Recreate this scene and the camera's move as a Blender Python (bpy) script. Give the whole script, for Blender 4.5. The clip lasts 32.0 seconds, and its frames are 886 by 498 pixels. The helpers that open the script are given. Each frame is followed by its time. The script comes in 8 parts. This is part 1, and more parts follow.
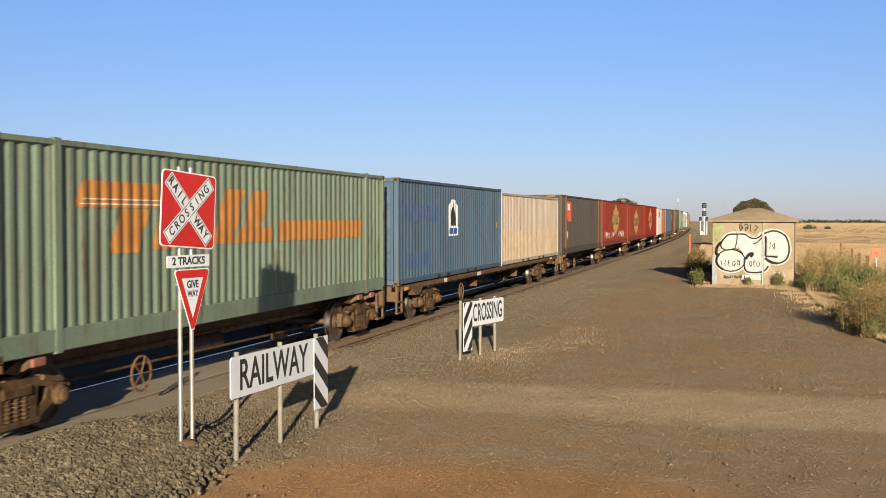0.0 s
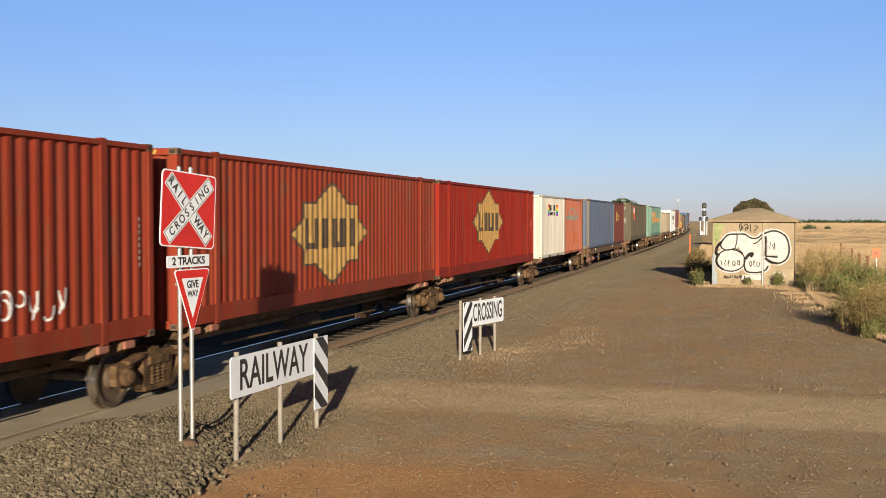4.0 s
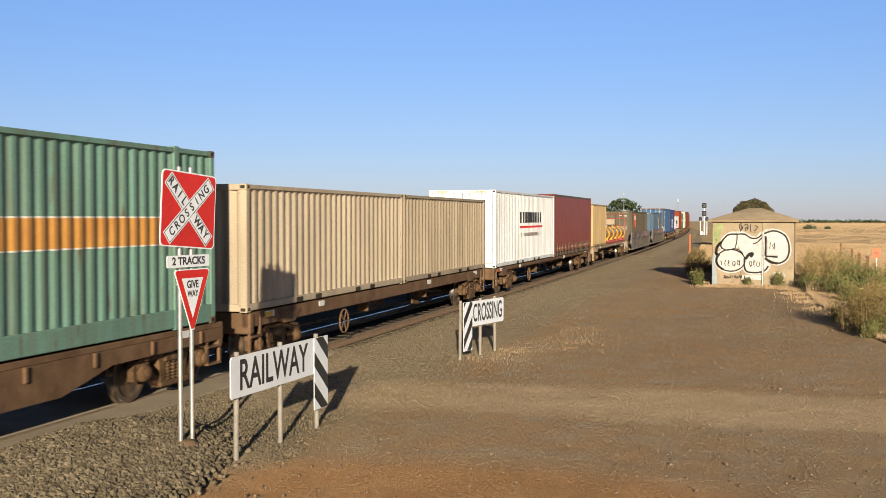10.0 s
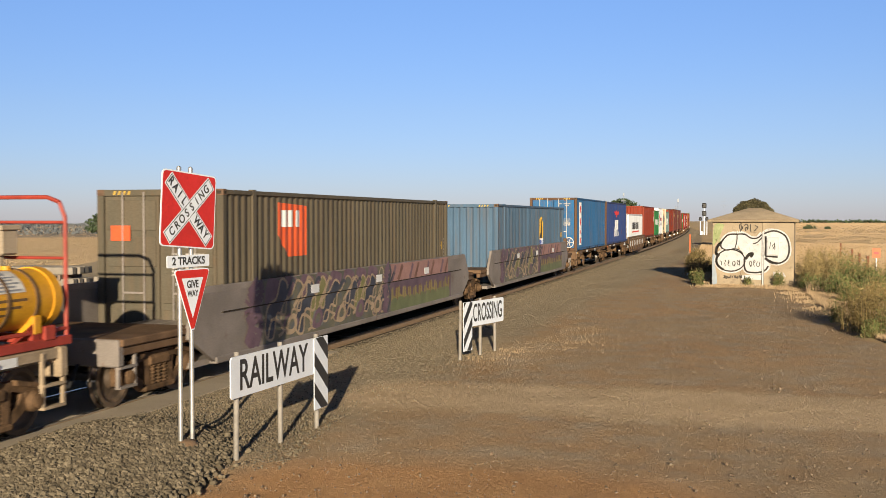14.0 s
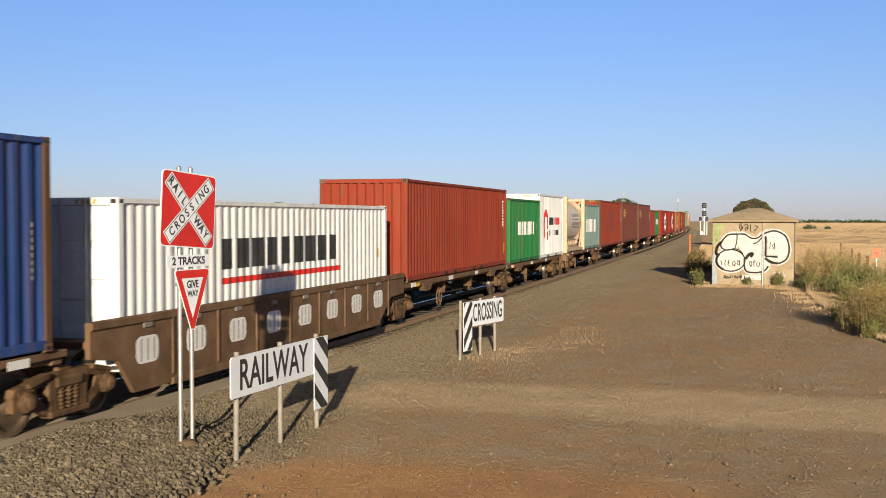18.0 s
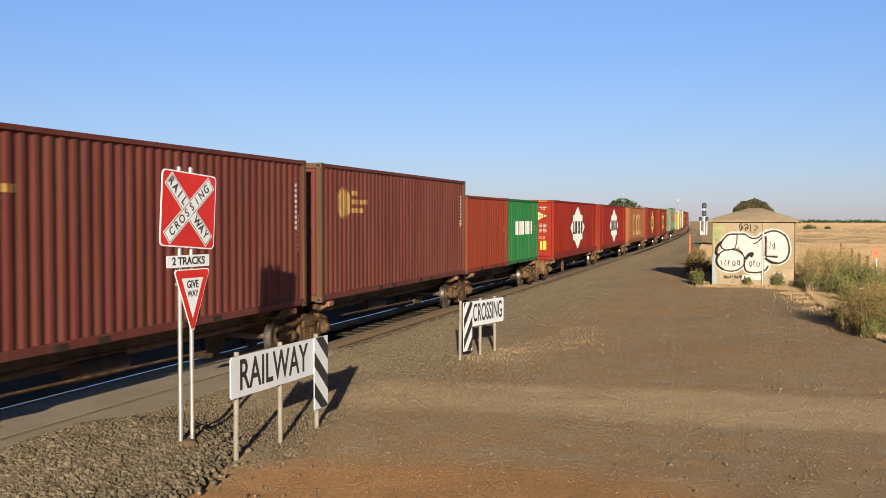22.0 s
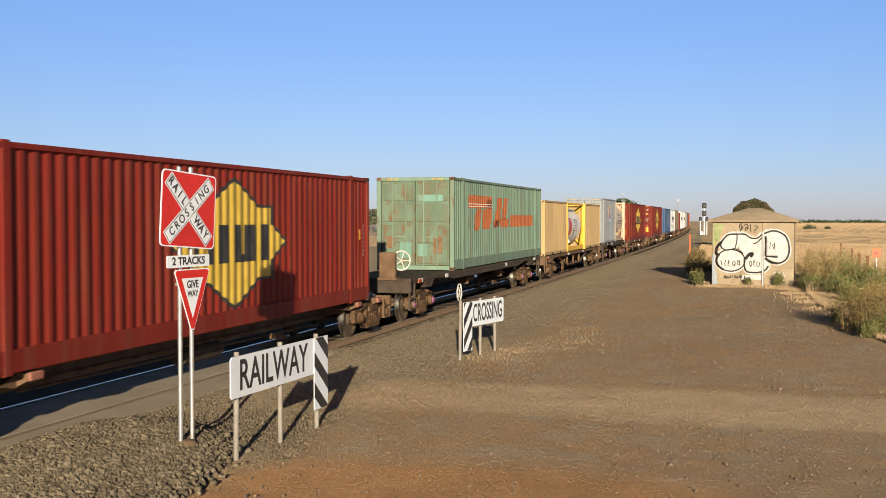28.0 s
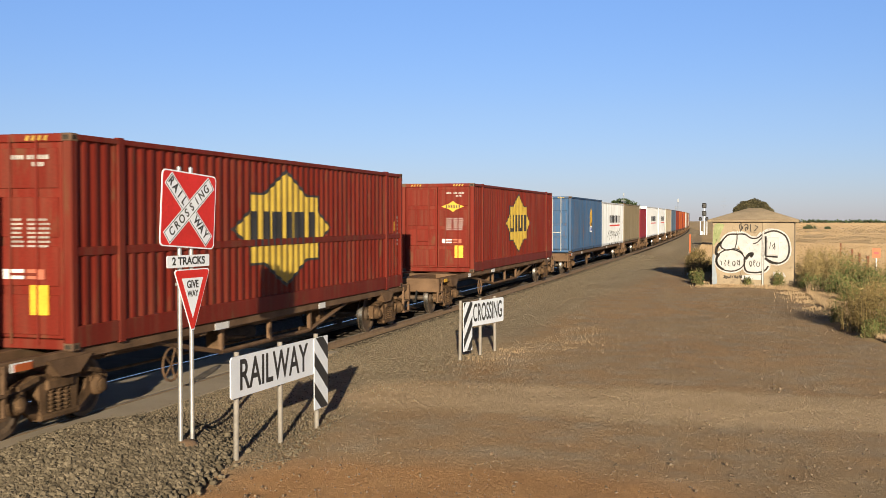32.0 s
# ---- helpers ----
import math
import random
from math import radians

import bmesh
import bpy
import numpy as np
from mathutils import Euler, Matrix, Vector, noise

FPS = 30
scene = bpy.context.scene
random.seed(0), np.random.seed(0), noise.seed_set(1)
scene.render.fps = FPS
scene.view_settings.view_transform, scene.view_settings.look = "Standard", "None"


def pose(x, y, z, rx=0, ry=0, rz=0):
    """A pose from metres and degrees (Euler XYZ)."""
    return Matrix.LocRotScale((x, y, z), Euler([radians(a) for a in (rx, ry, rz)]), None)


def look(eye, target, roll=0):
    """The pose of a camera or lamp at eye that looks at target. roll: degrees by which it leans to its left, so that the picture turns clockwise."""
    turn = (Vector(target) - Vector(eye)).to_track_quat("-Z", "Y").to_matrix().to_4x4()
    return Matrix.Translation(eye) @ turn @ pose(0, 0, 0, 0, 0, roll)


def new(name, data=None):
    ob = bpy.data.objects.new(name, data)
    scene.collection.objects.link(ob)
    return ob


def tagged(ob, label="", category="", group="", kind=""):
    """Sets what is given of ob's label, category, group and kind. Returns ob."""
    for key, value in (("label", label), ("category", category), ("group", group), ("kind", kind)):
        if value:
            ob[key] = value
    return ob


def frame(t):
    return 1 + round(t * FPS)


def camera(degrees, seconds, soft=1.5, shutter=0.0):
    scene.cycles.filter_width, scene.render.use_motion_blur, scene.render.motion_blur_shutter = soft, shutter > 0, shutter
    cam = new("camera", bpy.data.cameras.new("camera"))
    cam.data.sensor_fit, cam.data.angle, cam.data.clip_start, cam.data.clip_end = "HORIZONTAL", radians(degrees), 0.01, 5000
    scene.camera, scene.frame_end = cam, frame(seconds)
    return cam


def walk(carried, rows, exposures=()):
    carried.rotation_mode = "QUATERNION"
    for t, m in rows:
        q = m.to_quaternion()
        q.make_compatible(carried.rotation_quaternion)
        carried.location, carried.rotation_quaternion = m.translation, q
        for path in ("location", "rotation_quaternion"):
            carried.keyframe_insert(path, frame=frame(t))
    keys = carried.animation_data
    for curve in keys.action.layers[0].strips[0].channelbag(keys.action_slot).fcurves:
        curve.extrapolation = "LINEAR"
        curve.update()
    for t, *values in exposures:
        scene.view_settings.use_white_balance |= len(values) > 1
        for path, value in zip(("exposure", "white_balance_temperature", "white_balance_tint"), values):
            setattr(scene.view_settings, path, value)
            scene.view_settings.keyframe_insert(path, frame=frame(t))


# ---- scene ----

# ---------------------------------------------------------------- camera
cam = camera(45.52, 32.0, soft=0.8, shutter=0.12)
EYE = pose(0, 0, 2.92, 90 - 1.687, 0, 16.26)
walk(cam, [(0.0, EYE), (32.0, EYE)], [(0.0, 0.96, 5800, 8), (32.0, 0.96, 5800, 8)])

# ---------------------------------------------------------------- light
SUN_TO = Vector((0.2759, -0.9373, 0.2130)).normalized()     # towards the low sun
world = bpy.data.worlds.new("world")
scene.world = world
world.use_nodes = True
wn = world.node_tree
sky = wn.nodes.new("ShaderNodeTexSky")
sky.sky_type = "NISHITA"
sky.sun_disc = False
sky.sun_elevation = math.asin(SUN_TO.z)
sky.sun_rotation = math.atan2(SUN_TO.x, SUN_TO.y)
sky.altitude, sky.air_density, sky.dust_density, sky.ozone_density = 600, 1.0, 0.2, 4.0
haze = wn.nodes.new("ShaderNodeMix")        # a lavender cast from dust high in the air
haze.data_type, haze.blend_type = "RGBA", "MULTIPLY"
haze.inputs[0].default_value = 1.0
up = wn.nodes.new("ShaderNodeSeparateXYZ")
wn.links.new(wn.nodes.new("ShaderNodeTexCoord").outputs["Generated"], up.inputs[0])
cast = wn.nodes.new("ShaderNodeValToRGB")
cast.color_ramp.elements[0].position, cast.color_ramp.elements[0].color = 0.0, (0.9, 0.79, 1.0, 1)
cast.color_ramp.elements[1].position, cast.color_ramp.elements[1].color = 1.0, (0.2, 0.145, 0.11, 1)
for at, tone in ((0.1, (1.2, 0.93, 1.0, 1)), (0.21, (1.38, 1.1, 1.16, 1)), (0.42, (0.46, 0.34, 0.3, 1))):
    cast.color_ramp.elements.new(at).color = tone
wn.links.new(up.outputs["Z"], cast.inputs[0])
wn.links.new(cast.outputs[0], haze.inputs[7])
wn.links.new(sky.outputs[0], haze.inputs[6])
wn.links.new(haze.outputs[2], wn.nodes["Background"].inputs[0])
wn.nodes["Background"].inputs[1].default_value = 0.058
sun = new("sun", bpy.data.lights.new("sun", "SUN"))
sun.data.energy, sun.data.angle, sun.data.color = 4.5, radians(0.5), (1.0, 0.78, 0.5)
sun.matrix_world = look(SUN_TO * 50, (0, 0, 0))

# ---------------------------------------------------------------- mesh helpers
class Shape:
    """Collects vertices and faces of one mesh."""
    def __init__(self):
        self.v, self.f = [], []

    def add(self, verts, faces):
        n = len(self.v)
        self.v += [tuple(p) for p in verts]
        self.f += [tuple(i + n for i in q) for q in faces]
        return self

    def box(self, x0, x1, y0, y1, z0, z1, c=0.0):
        xs, ys, zs = (x0, x1), (y0, y1), (z0, z1)
        if c <= 0:
            v = [(x, y, z) for x in xs for y in ys for z in zs]
            return self.add(v, [(0, 1, 3, 2), (4, 6, 7, 5), (0, 4, 5, 1), (2, 3, 7, 6), (0, 2, 6, 4), (1, 5, 7, 3)])
        v, key = [], {}
        for i in (0, 1):
            for j in (0, 1):
                for k in (0, 1):
                    for a in range(3):
                        p = [xs[i], ys[j], zs[k]]
                        for b, s in enumerate((i, j, k)):
                            if b != a:
                                p[b] += c if s == 0 else -c
                        key[i, j, k, a] = len(v)
                        v.append(p)
        f = []
        for a in range(3):
            b, d = (a + 1) % 3, (a + 2) % 3
            for s in (0, 1):
                q = []
                for t, u in ((0, 0), (1, 0), (1, 1), (0, 1)):
                    w = [0, 0, 0]
                    w[a], w[b], w[d] = s, t, u
                    q.append(key[(*w, a)])
                f.append(q if s else q[::-1])
            for t in (0, 1):
                for u in (0, 1):
                    w0, w1 = [0, 0, 0], [0, 0, 0]
                    w0[a], w1[a] = 0, 1
                    w0[b] = w1[b] = t
                    w0[d] = w1[d] = u
                    q = [key[(*w0, b)], key[(*w1, b)], key[(*w1, d)], key[(*w0, d)]]
                    f.append(q if (t == u) else q[::-1])
        for i in (0, 1):
            for j in (0, 1):
                for k in (0, 1):
                    q = [key[i, j, k, 0], key[i, j, k, 1], key[i, j, k, 2]]
                    f.append(q if (i + j + k) % 2 else q[::-1])
        return self.add(v, f)

    def tube(self, p0, p1, r, n=12, r1=None, caps=True):
        p0, p1 = Vector(p0), Vector(p1)
        r1 = r if r1 is None else r1
        q = (p1 - p0).to_track_quat("Z", "Y")
        v = []
        for p, rr in ((p0, r), (p1, r1)):
            for i in range(n):
                a = 2 * math.pi * i / n
                v.append(p + q @ Vector((rr * math.cos(a), rr * math.sin(a), 0)))
        f = [(i, (i + 1) % n, n + (i + 1) % n, n + i) for i in range(n)]
        if caps:
            f += [tuple(range(n))[::-1], tuple(range(n, 2 * n))]
        return self.add(v, f)

    def lathe(self, rings, axis="x", n=24):
        """rings: (along, radius) pairs turned round an axis."""
        v, f = [], []
        for a, r in rings:
            for i in range(n):
                t = 2 * math.pi * i / n
                c, s = r * math.cos(t), r * math.sin(t)
                v.append((a, c, s) if axis == "x" else (c, a, s) if axis == "y" else (c, s, a))
        m = len(rings)
        for k in range(m - 1):
            for i in range(n):
                j = (i + 1) % n
                q = (k * n + i, k * n + j, (k + 1) * n + j, (k + 1) * n + i)
                f.append(q if axis == "y" else q[::-1] if axis == "x" else q)
        f += [tuple(range(n)), tuple(range((m - 1) * n, m * n))[::-1]]
        return self.add(v, f)

    def slab(self, outline, a0, a1, axis="x"):
        """A closed outline (two coordinates) pushed through from a0 to a1 along an axis."""
        n = len(outline)
        put = {"x": lambda p, a: (a, p[0], p[1]), "y": lambda p, a: (p[0], a, p[1]), "z": lambda p, a: (p[0], p[1], a)}[axis]
        v = [put(p, a0) for p in outline] + [put(p, a1) for p in outline]
        f = [tuple(range(n))[::-1], tuple(range(n, 2 * n))]
        f += [(i, (i + 1) % n, n + (i + 1) % n, n + i) for i in range(n)]
        return self.add(v, f)

    def mesh(self, name, smooth=True, fix=False):
        me = bpy.data.meshes.new(name)
        me.from_pydata(self.v, [], self.f)
        if fix:
            bm = bmesh.new()
            bm.from_mesh(me)
            bmesh.ops.recalc_face_normals(bm, faces=bm.faces)
            bm.to_mesh(me)
            bm.free()
        if smooth:
            me.polygons.foreach_set("use_smooth", [True] * len(me.polygons))
            me.set_sharp_from_angle(angle=radians(35))
        me.update()
        return me


def part(name, shape, material, parent=None, label="", m=None, fix=False):
    """One mesh object under a thing or a part."""
    me = shape.mesh(name, fix=fix) if isinstance(shape, Shape) else shape
    ob = new(name, me)
    if material is not None and not me.materials:
        me.materials.append(material)
    if parent is not None:
        ob.parent = parent
    if m is not None:
        ob.matrix_basis = m
    if label:
        ob["label"] = label
    return ob


def thing(name, label, category, m=None, group="", kind=""):
    ob = new(name)
    ob.empty_display_size = 0.2
    if m is not None:
        ob.matrix_basis = m
    return tagged(ob, label, category, group, kind)


# ---------------------------------------------------------------- materials
def surface(name, c1, c2, scale=3.0, rough=0.7, bump=0.15, fine=60.0, metal=0.0, c3=None, stretch=(1, 1, 1), spot=0.62, spec=0.5, island=0.0, dist=0.01, streak=0.0):
    """Two colours mixed at a large scale, mottled at a fine scale, with optional stains of a third colour."""
    m = bpy.data.materials.new(name)
    m.use_nodes = True
    nt = m.node_tree
    N, L = nt.nodes, nt.links
    b = N["Principled BSDF"]
    co = N.new("ShaderNodeTexCoord")
    mp = N.new("ShaderNodeMapping")
    mp.inputs["Scale"].default_value = stretch
    info = N.new("ShaderNodeObjectInfo")
    mul = N.new("ShaderNodeMath")
    mul.operation = "MULTIPLY"
    mul.inputs[1].default_value = 37.0
    L.new(info.outputs["Random"], mul.inputs[0])
    L.new(mul.outputs[0], mp.inputs["Location"])
    L.new(co.outputs["Object"], mp.inputs["Vector"])
    n1, n2 = N.new("ShaderNodeTexNoise"), N.new("ShaderNodeTexNoise")
    n1.inputs["Scale"].default_value, n1.inputs["Detail"].default_value = scale, 6
    n2.inputs["Scale"].default_value, n2.inputs["Detail"].default_value = fine, 3
    L.new(mp.outputs[0], n1.inputs["Vector"])
    L.new(co.outputs["Object"], n2.inputs["Vector"])
    r1 = N.new("ShaderNodeValToRGB")
    r1.color_ramp.elements[0].position, r1.color_ramp.elements[1].position = 0.32, 0.68
    r1.color_ramp.elements[0].color, r1.color_ramp.elements[1].color = (*c1, 1), (*c2, 1)
    L.new(n1.outputs["Fac"], r1.inputs[0])
    mix = N.new("ShaderNodeMix")
    mix.data_type, mix.blend_type = "RGBA", "OVERLAY"
    mix.inputs[0].default_value = 0.35
    L.new(r1.outputs[0], mix.inputs[6])
    L.new(n2.outputs["Fac"], mix.inputs[7])
    out = mix.outputs[2]
    if island:
        geo = N.new("ShaderNodeNewGeometry")
        hsv = N.new("ShaderNodeHueSaturation")
        mr = N.new("ShaderNodeMapRange")
        mr.inputs[3].default_value, mr.inputs[4].default_value = 1 - island, 1 + island
        L.new(geo.outputs["Random Per Island"], mr.inputs[0])
        L.new(mr.outputs[0], hsv.inputs["Value"])
        L.new(out, hsv.inputs["Color"])
        out = hsv.outputs[0]
    if streak:
        ms = N.new("ShaderNodeMapping")
        ms.inputs["Scale"].default_value = (7.0, 7.0, 0.35)
        L.new(co.outputs["Object"], ms.inputs["Vector"])
        L.new(mul.outputs[0], ms.inputs["Location"])
        ns = N.new("ShaderNodeTexNoise")
        ns.inputs["Scale"].default_value, ns.inputs["Detail"].default_value = 1.0, 5
        L.new(ms.outputs[0], ns.inputs["Vector"])
        rs = N.new("ShaderNodeMapRange")
        rs.inputs[1].default_value, rs.inputs[2].default_value, rs.inputs[4].default_value = 0.45, 0.75, streak
        L.new(ns.outputs["Fac"], rs.inputs[0])
        md = N.new("ShaderNodeMix")
        md.data_type = "RGBA"
        md.inputs[7].default_value = (0.15, 0.105, 0.065, 1)
        L.new(rs.outputs[0], md.inputs[0])
        L.new(out, md.inputs[6])
        out = md.outputs[2]
    if c3 is not None:
        n3 = N.new("ShaderNodeTexNoise")
        n3.inputs["Scale"].default_value, n3.inputs["Detail"].default_value, n3.inputs["Roughness"].default_value = scale * 2.3, 8, 0.65
        L.new(mp.outputs[0], n3.inputs["Vector"])
        r3 = N.new("ShaderNodeValToRGB")
        r3.color_ramp.elements[0].position, r3.color_ramp.elements[1].position = spot, spot + 0.14
        L.new(n3.outputs["Fac"], r3.inputs[0])
        mx = N.new("ShaderNodeMix")
        mx.data_type = "RGBA"
        mx.inputs[7].default_value = (*c3, 1)
        L.new(r3.outputs[0], mx.inputs[0])
        L.new(out, mx.inputs[6])
        out = mx.outputs[2]
    L.new(out, b.inputs["Base Color"])
    b.inputs["Roughness"].default_value = rough
    b.inputs["Metallic"].default_value = metal
    b.inputs["Specular IOR Level"].default_value = spec
    if bump:
        bp = N.new("ShaderNodeBump")
        bp.inputs["Strength"].default_value, bp.inputs["Distance"].default_value = bump, dist
        L.new(n2.outputs["Fac"], bp.inputs["Height"])
        L.new(bp.outputs[0], b.inputs["Normal"])
    return m


def shade(c, k):
    return tuple(min(1.0, x * k) for x in c)


PAINTS = {}


def paint(key, c, rust=0.66, fade=0.82, rough=0.6):
    """Weathered container paint, with rusty streaks that run down."""
    if key not in PAINTS:
        PAINTS[key] = surface("paint_" + key, shade(c, fade), shade(c, 1.1), 1.6, rough, 0.03, 40, c3=(0.13, 0.065, 0.033), stretch=(1, 1, 0.22), spot=rust, spec=0.13, streak=0.28 if c[0] > 2.5 * c[2] else 0.45 if sum(c) < 1.0 else 0.2)
    return PAINTS[key]


M_steel = surface("brown_wagon_steel", (0.10, 0.063, 0.038), (0.175, 0.11, 0.065), 2.5, 0.75, 0.2, 50, c3=(0.2, 0.13, 0.08), spot=0.62, spec=0.12)
M_grime = surface("oily_running_gear", (0.055, 0.035, 0.02), (0.145, 0.09, 0.05), 4, 0.8, 0.3, 60, c3=(0.23, 0.145, 0.08), spot=0.58, spec=0.12)
M_wheel = surface("worn_wheel_steel", (0.06, 0.045, 0.032), (0.13, 0.09, 0.06), 6, 0.6, 0.1, 40, metal=0.2)
M_tread = surface("polished_tread", (0.55, 0.53, 0.5), (0.65, 0.63, 0.6), 8, 0.25, 0.02, 40, metal=1.0)
M_rail = surface("rail_steel_side", (0.19, 0.125, 0.072), (0.27, 0.185, 0.11), 6, 0.8, 0.2, 60)
M_white = surface("white_panel", (0.62, 0.63, 0.64), (0.7, 0.71, 0.72), 2, 0.5, 0.03, 40)
M_black = surface("black_marking", (0.015, 0.015, 0.016), (0.03, 0.03, 0.03), 3, 0.5, 0.02, 40)
M_galv = surface("galvanised_steel", (0.42, 0.43, 0.43), (0.58, 0.58, 0.57), 9, 0.4, 0.04, 50, metal=0.7)
M_red = surface("red_sign_face", (0.44, 0.016, 0.01), (0.52, 0.02, 0.012), 2, 0.4, 0.02, 40)
M_yellow = surface("yellow_paint", (0.62, 0.36, 0.02), (0.74, 0.45, 0.03), 3, 0.5, 0.05, 40, c3=(0.2, 0.1, 0.04), spot=0.7)
M_orange = surface("orange_paint", (0.38, 0.08, 0.014), (0.45, 0.11, 0.02), 3, 0.5, 0.05, 40)
M_ballast = surface("ballast_stone", (0.1, 0.084, 0.059), (0.17, 0.142, 0.1), 5, 0.95, 0.3, 60, island=0.35, spec=0.1)
# worn asphalt, toned dark for panels in the train's shadow
M_asphalt = surface("worn_shade_dark_asphalt", (0.075, 0.064, 0.05), (0.12, 0.1, 0.077), 1.2, 1.0, 0.3, 60, spec=0.05)
M_concrete = surface("weathered_render", (0.26, 0.207, 0.137), (0.335, 0.27, 0.183), 1.4, 0.9, 0.25, 40, c3=(0.2, 0.16, 0.11), spot=0.56)
M_roof = surface("sandy_concrete_roof", (0.52, 0.4, 0.25), (0.66, 0.52, 0.34), 2.0, 0.9, 0.3, 30)

# ---------------------------------------------------------------- track line and train schedule
TRACK_X = -10.243
BEND_AT, BEND = 48.9, -1 / 4276.0


SURGE_T = (0, 2, 7, 8, 10, 13, 15, 17, 18, 19, 20, 22, 24, 25, 28, 30, 31, 32)
SURGE = (0.1, 0.06, 0.06, -0.06, 0.1, -0.14, 0.0, 0.2, -0.15, 0.09, 0.0, 0.14, -0.08, -0.15, -0.03, 0.03, -0.12, 0.3)


def train_run(t):
    """How far the train has come after t seconds: it slowly gathers speed, with a little surge."""
    return 16.782 * t + 0.017177 * t * t + float(np.interp(t, SURGE_T, SURGE))


def on_track(s, z=0.0):
    """Pose on the track line at s metres along it."""
    u = max(s - BEND_AT, 0.0)
    a = BEND * u
    x = TRACK_X + (1 - math.cos(a)) / BEND
    y = s - u + math.sin(a) / BEND
    return Matrix.Translation((x, y, z)) @ Matrix.Rotation(-a, 4, "Z")


ROLLING = []      # (object, place in the train, height)
WHEELS = []       # (wheelset, its place in the parent, place in the train)

# ---------------------------------------------------------------- ground
GRASS_EDGE = [(5, 9.0), (20, 5.2), (29, 2.9), (40, 2.2), (47, 2.0), (51, -2.3), (65, -3.3), (90, -4.6), (150, -6.5), (300, -13), (600, -40), (4000, -900)]


def grass_edge(y):
    return np.interp(y, [p[0] for p in GRASS_EDGE], [p[1] for p in GRASS_EDGE])


def track_x(y):
    u = np.maximum(np.asarray(y, float) - BEND_AT, 0)
    return TRACK_X + 0.5 * BEND * u * u


def ground_z(x, y):
    """Height of the ground under (x, y); arrays are fine."""
    x, y = np.asarray(x, float), np.asarray(y, float)
    off = np.abs(x - track_x(y))
    z = -0.2 - 0.0022 * np.maximum(np.hypot(x, y) - 70, 0)
    z = z - 0.35 * np.clip((off - 20) / 20, 0, 1) - 0.0045 * np.maximum(track_x(np.minimum(y, 400)) - x - 30, 0)
    near = np.clip((3.3 - off) / 1.3, 0, 1)
    z = np.where(near > 0, (-0.185 + 0.05 * np.clip((off - 0.85) / 0.2, 0, 1)) * near + z * (1 - near), z)
    z = np.where(np.abs(x - track_x(y) + 4.6) < 2.0, np.maximum(z, -0.185), z)
    flush = np.clip((2.5 - off) / 0.8, 0, 1) * np.clip((y - 7) / 1.4, 0, 1) * np.clip((23 - y) / 1.4, 0, 1)
    z = z + 0.1 * flush
    z = z + 2.1 * np.exp(-(((x + 35) / 7.5) ** 2 + ((y - 71) / 13) ** 2) ** 1.4)      # earth mound beyond the tracks
    return z + 0.26 * np.exp(-(((x + 7.75) / 0.98) ** 2 + ((y - 11.8) / 1.9) ** 2) ** 1.5)


def build_ground():
    xs = np.concatenate([np.linspace(-3000, -70, 24), np.linspace(-62, -16, 24), np.linspace(-15.5, 9, 99), np.linspace(10, 60, 30), np.linspace(70, 3000, 40)])
    ys = np.concatenate([np.linspace(-400, 0, 12), np.linspace(3, 45, 169), np.linspace(46, 120, 75), np.linspace(125, 600, 60), np.linspace(650, 4200, 35)])
    X, Y = np.meshgrid(xs, ys)
    Z = ground_z(X, Y)
    rng = np.random.default_rng(3)
    bump = rng.normal(0, 0.012, X.shape)
    wave = 0.03 * np.sin(X * 0.9 + 1.3 * np.sin(Y * 0.31)) * np.sin(Y * 0.55 + np.sin(X * 0.4))
    soft = np.clip((np.abs(X - track_x(Y)) - 2.5) / 2, 0, 1)
    Z = Z + (bump + wave) * soft
    nx, ny = len(xs), len(ys)
    i = np.arange(nx * ny).reshape(ny, nx)
    quads = np.stack([i[:-1, :-1], i[:-1, 1:], i[1:, 1:], i[1:, :-1]], -1).reshape(-1, 4)
    me = bpy.data.meshes.new("ground")
    me.from_pydata(np.stack([X, Y, Z], -1).reshape(-1, 3).tolist(), [], quads.tolist())
    me.polygons.foreach_set("use_smooth", [True] * len(me.polygons))
    off = X - track_x(Y)
    grass = np.maximum(np.clip((X - grass_edge(Y)) / 0.9 + 0.5, 0, 1), np.clip((-off - 33) / 4 + 0.5, 0, 1))
    road = np.clip(1.35 - np.abs(Y - 18.0 - 0.05 * X) / 1.75, 0, 1) * np.clip((off - 2.6) / 1.5, 0, 1)
    gravel = np.maximum(np.clip((5.1 - np.abs(off) + 0.02 * Y) / 2.4, 0, 1), np.clip((-off - 3) / 2, 0, 1))
    # bed darkening: oily between the rails, train's shadow painted in beyond them
    for name, val in (("grass", grass), ("road", road), ("gravel", gravel), ("oil_shade", np.clip((np.where(off > 0, 1.5, 5.8) - np.abs(off)) / 0.5, 0, 1)), ("hazy_plain", np.clip((0.96 * Y - 0.28 * X - 225) / 30, 0, 1) * np.clip((-off - 40) / 20, 0, 1)), ("loam", np.clip(1.6 - np.hypot((X + 3.1) / 3.5, (Y - 10.6) / 2.1), 0, 1))):
        me.attributes.new(name, "FLOAT", "POINT").data.foreach_set("value", val.reshape(-1))
    me.materials.append(M_ground())
    return tagged(new("ground", me), "brown bare earth with gravel road and dry grass field", "ground", kind="structure")


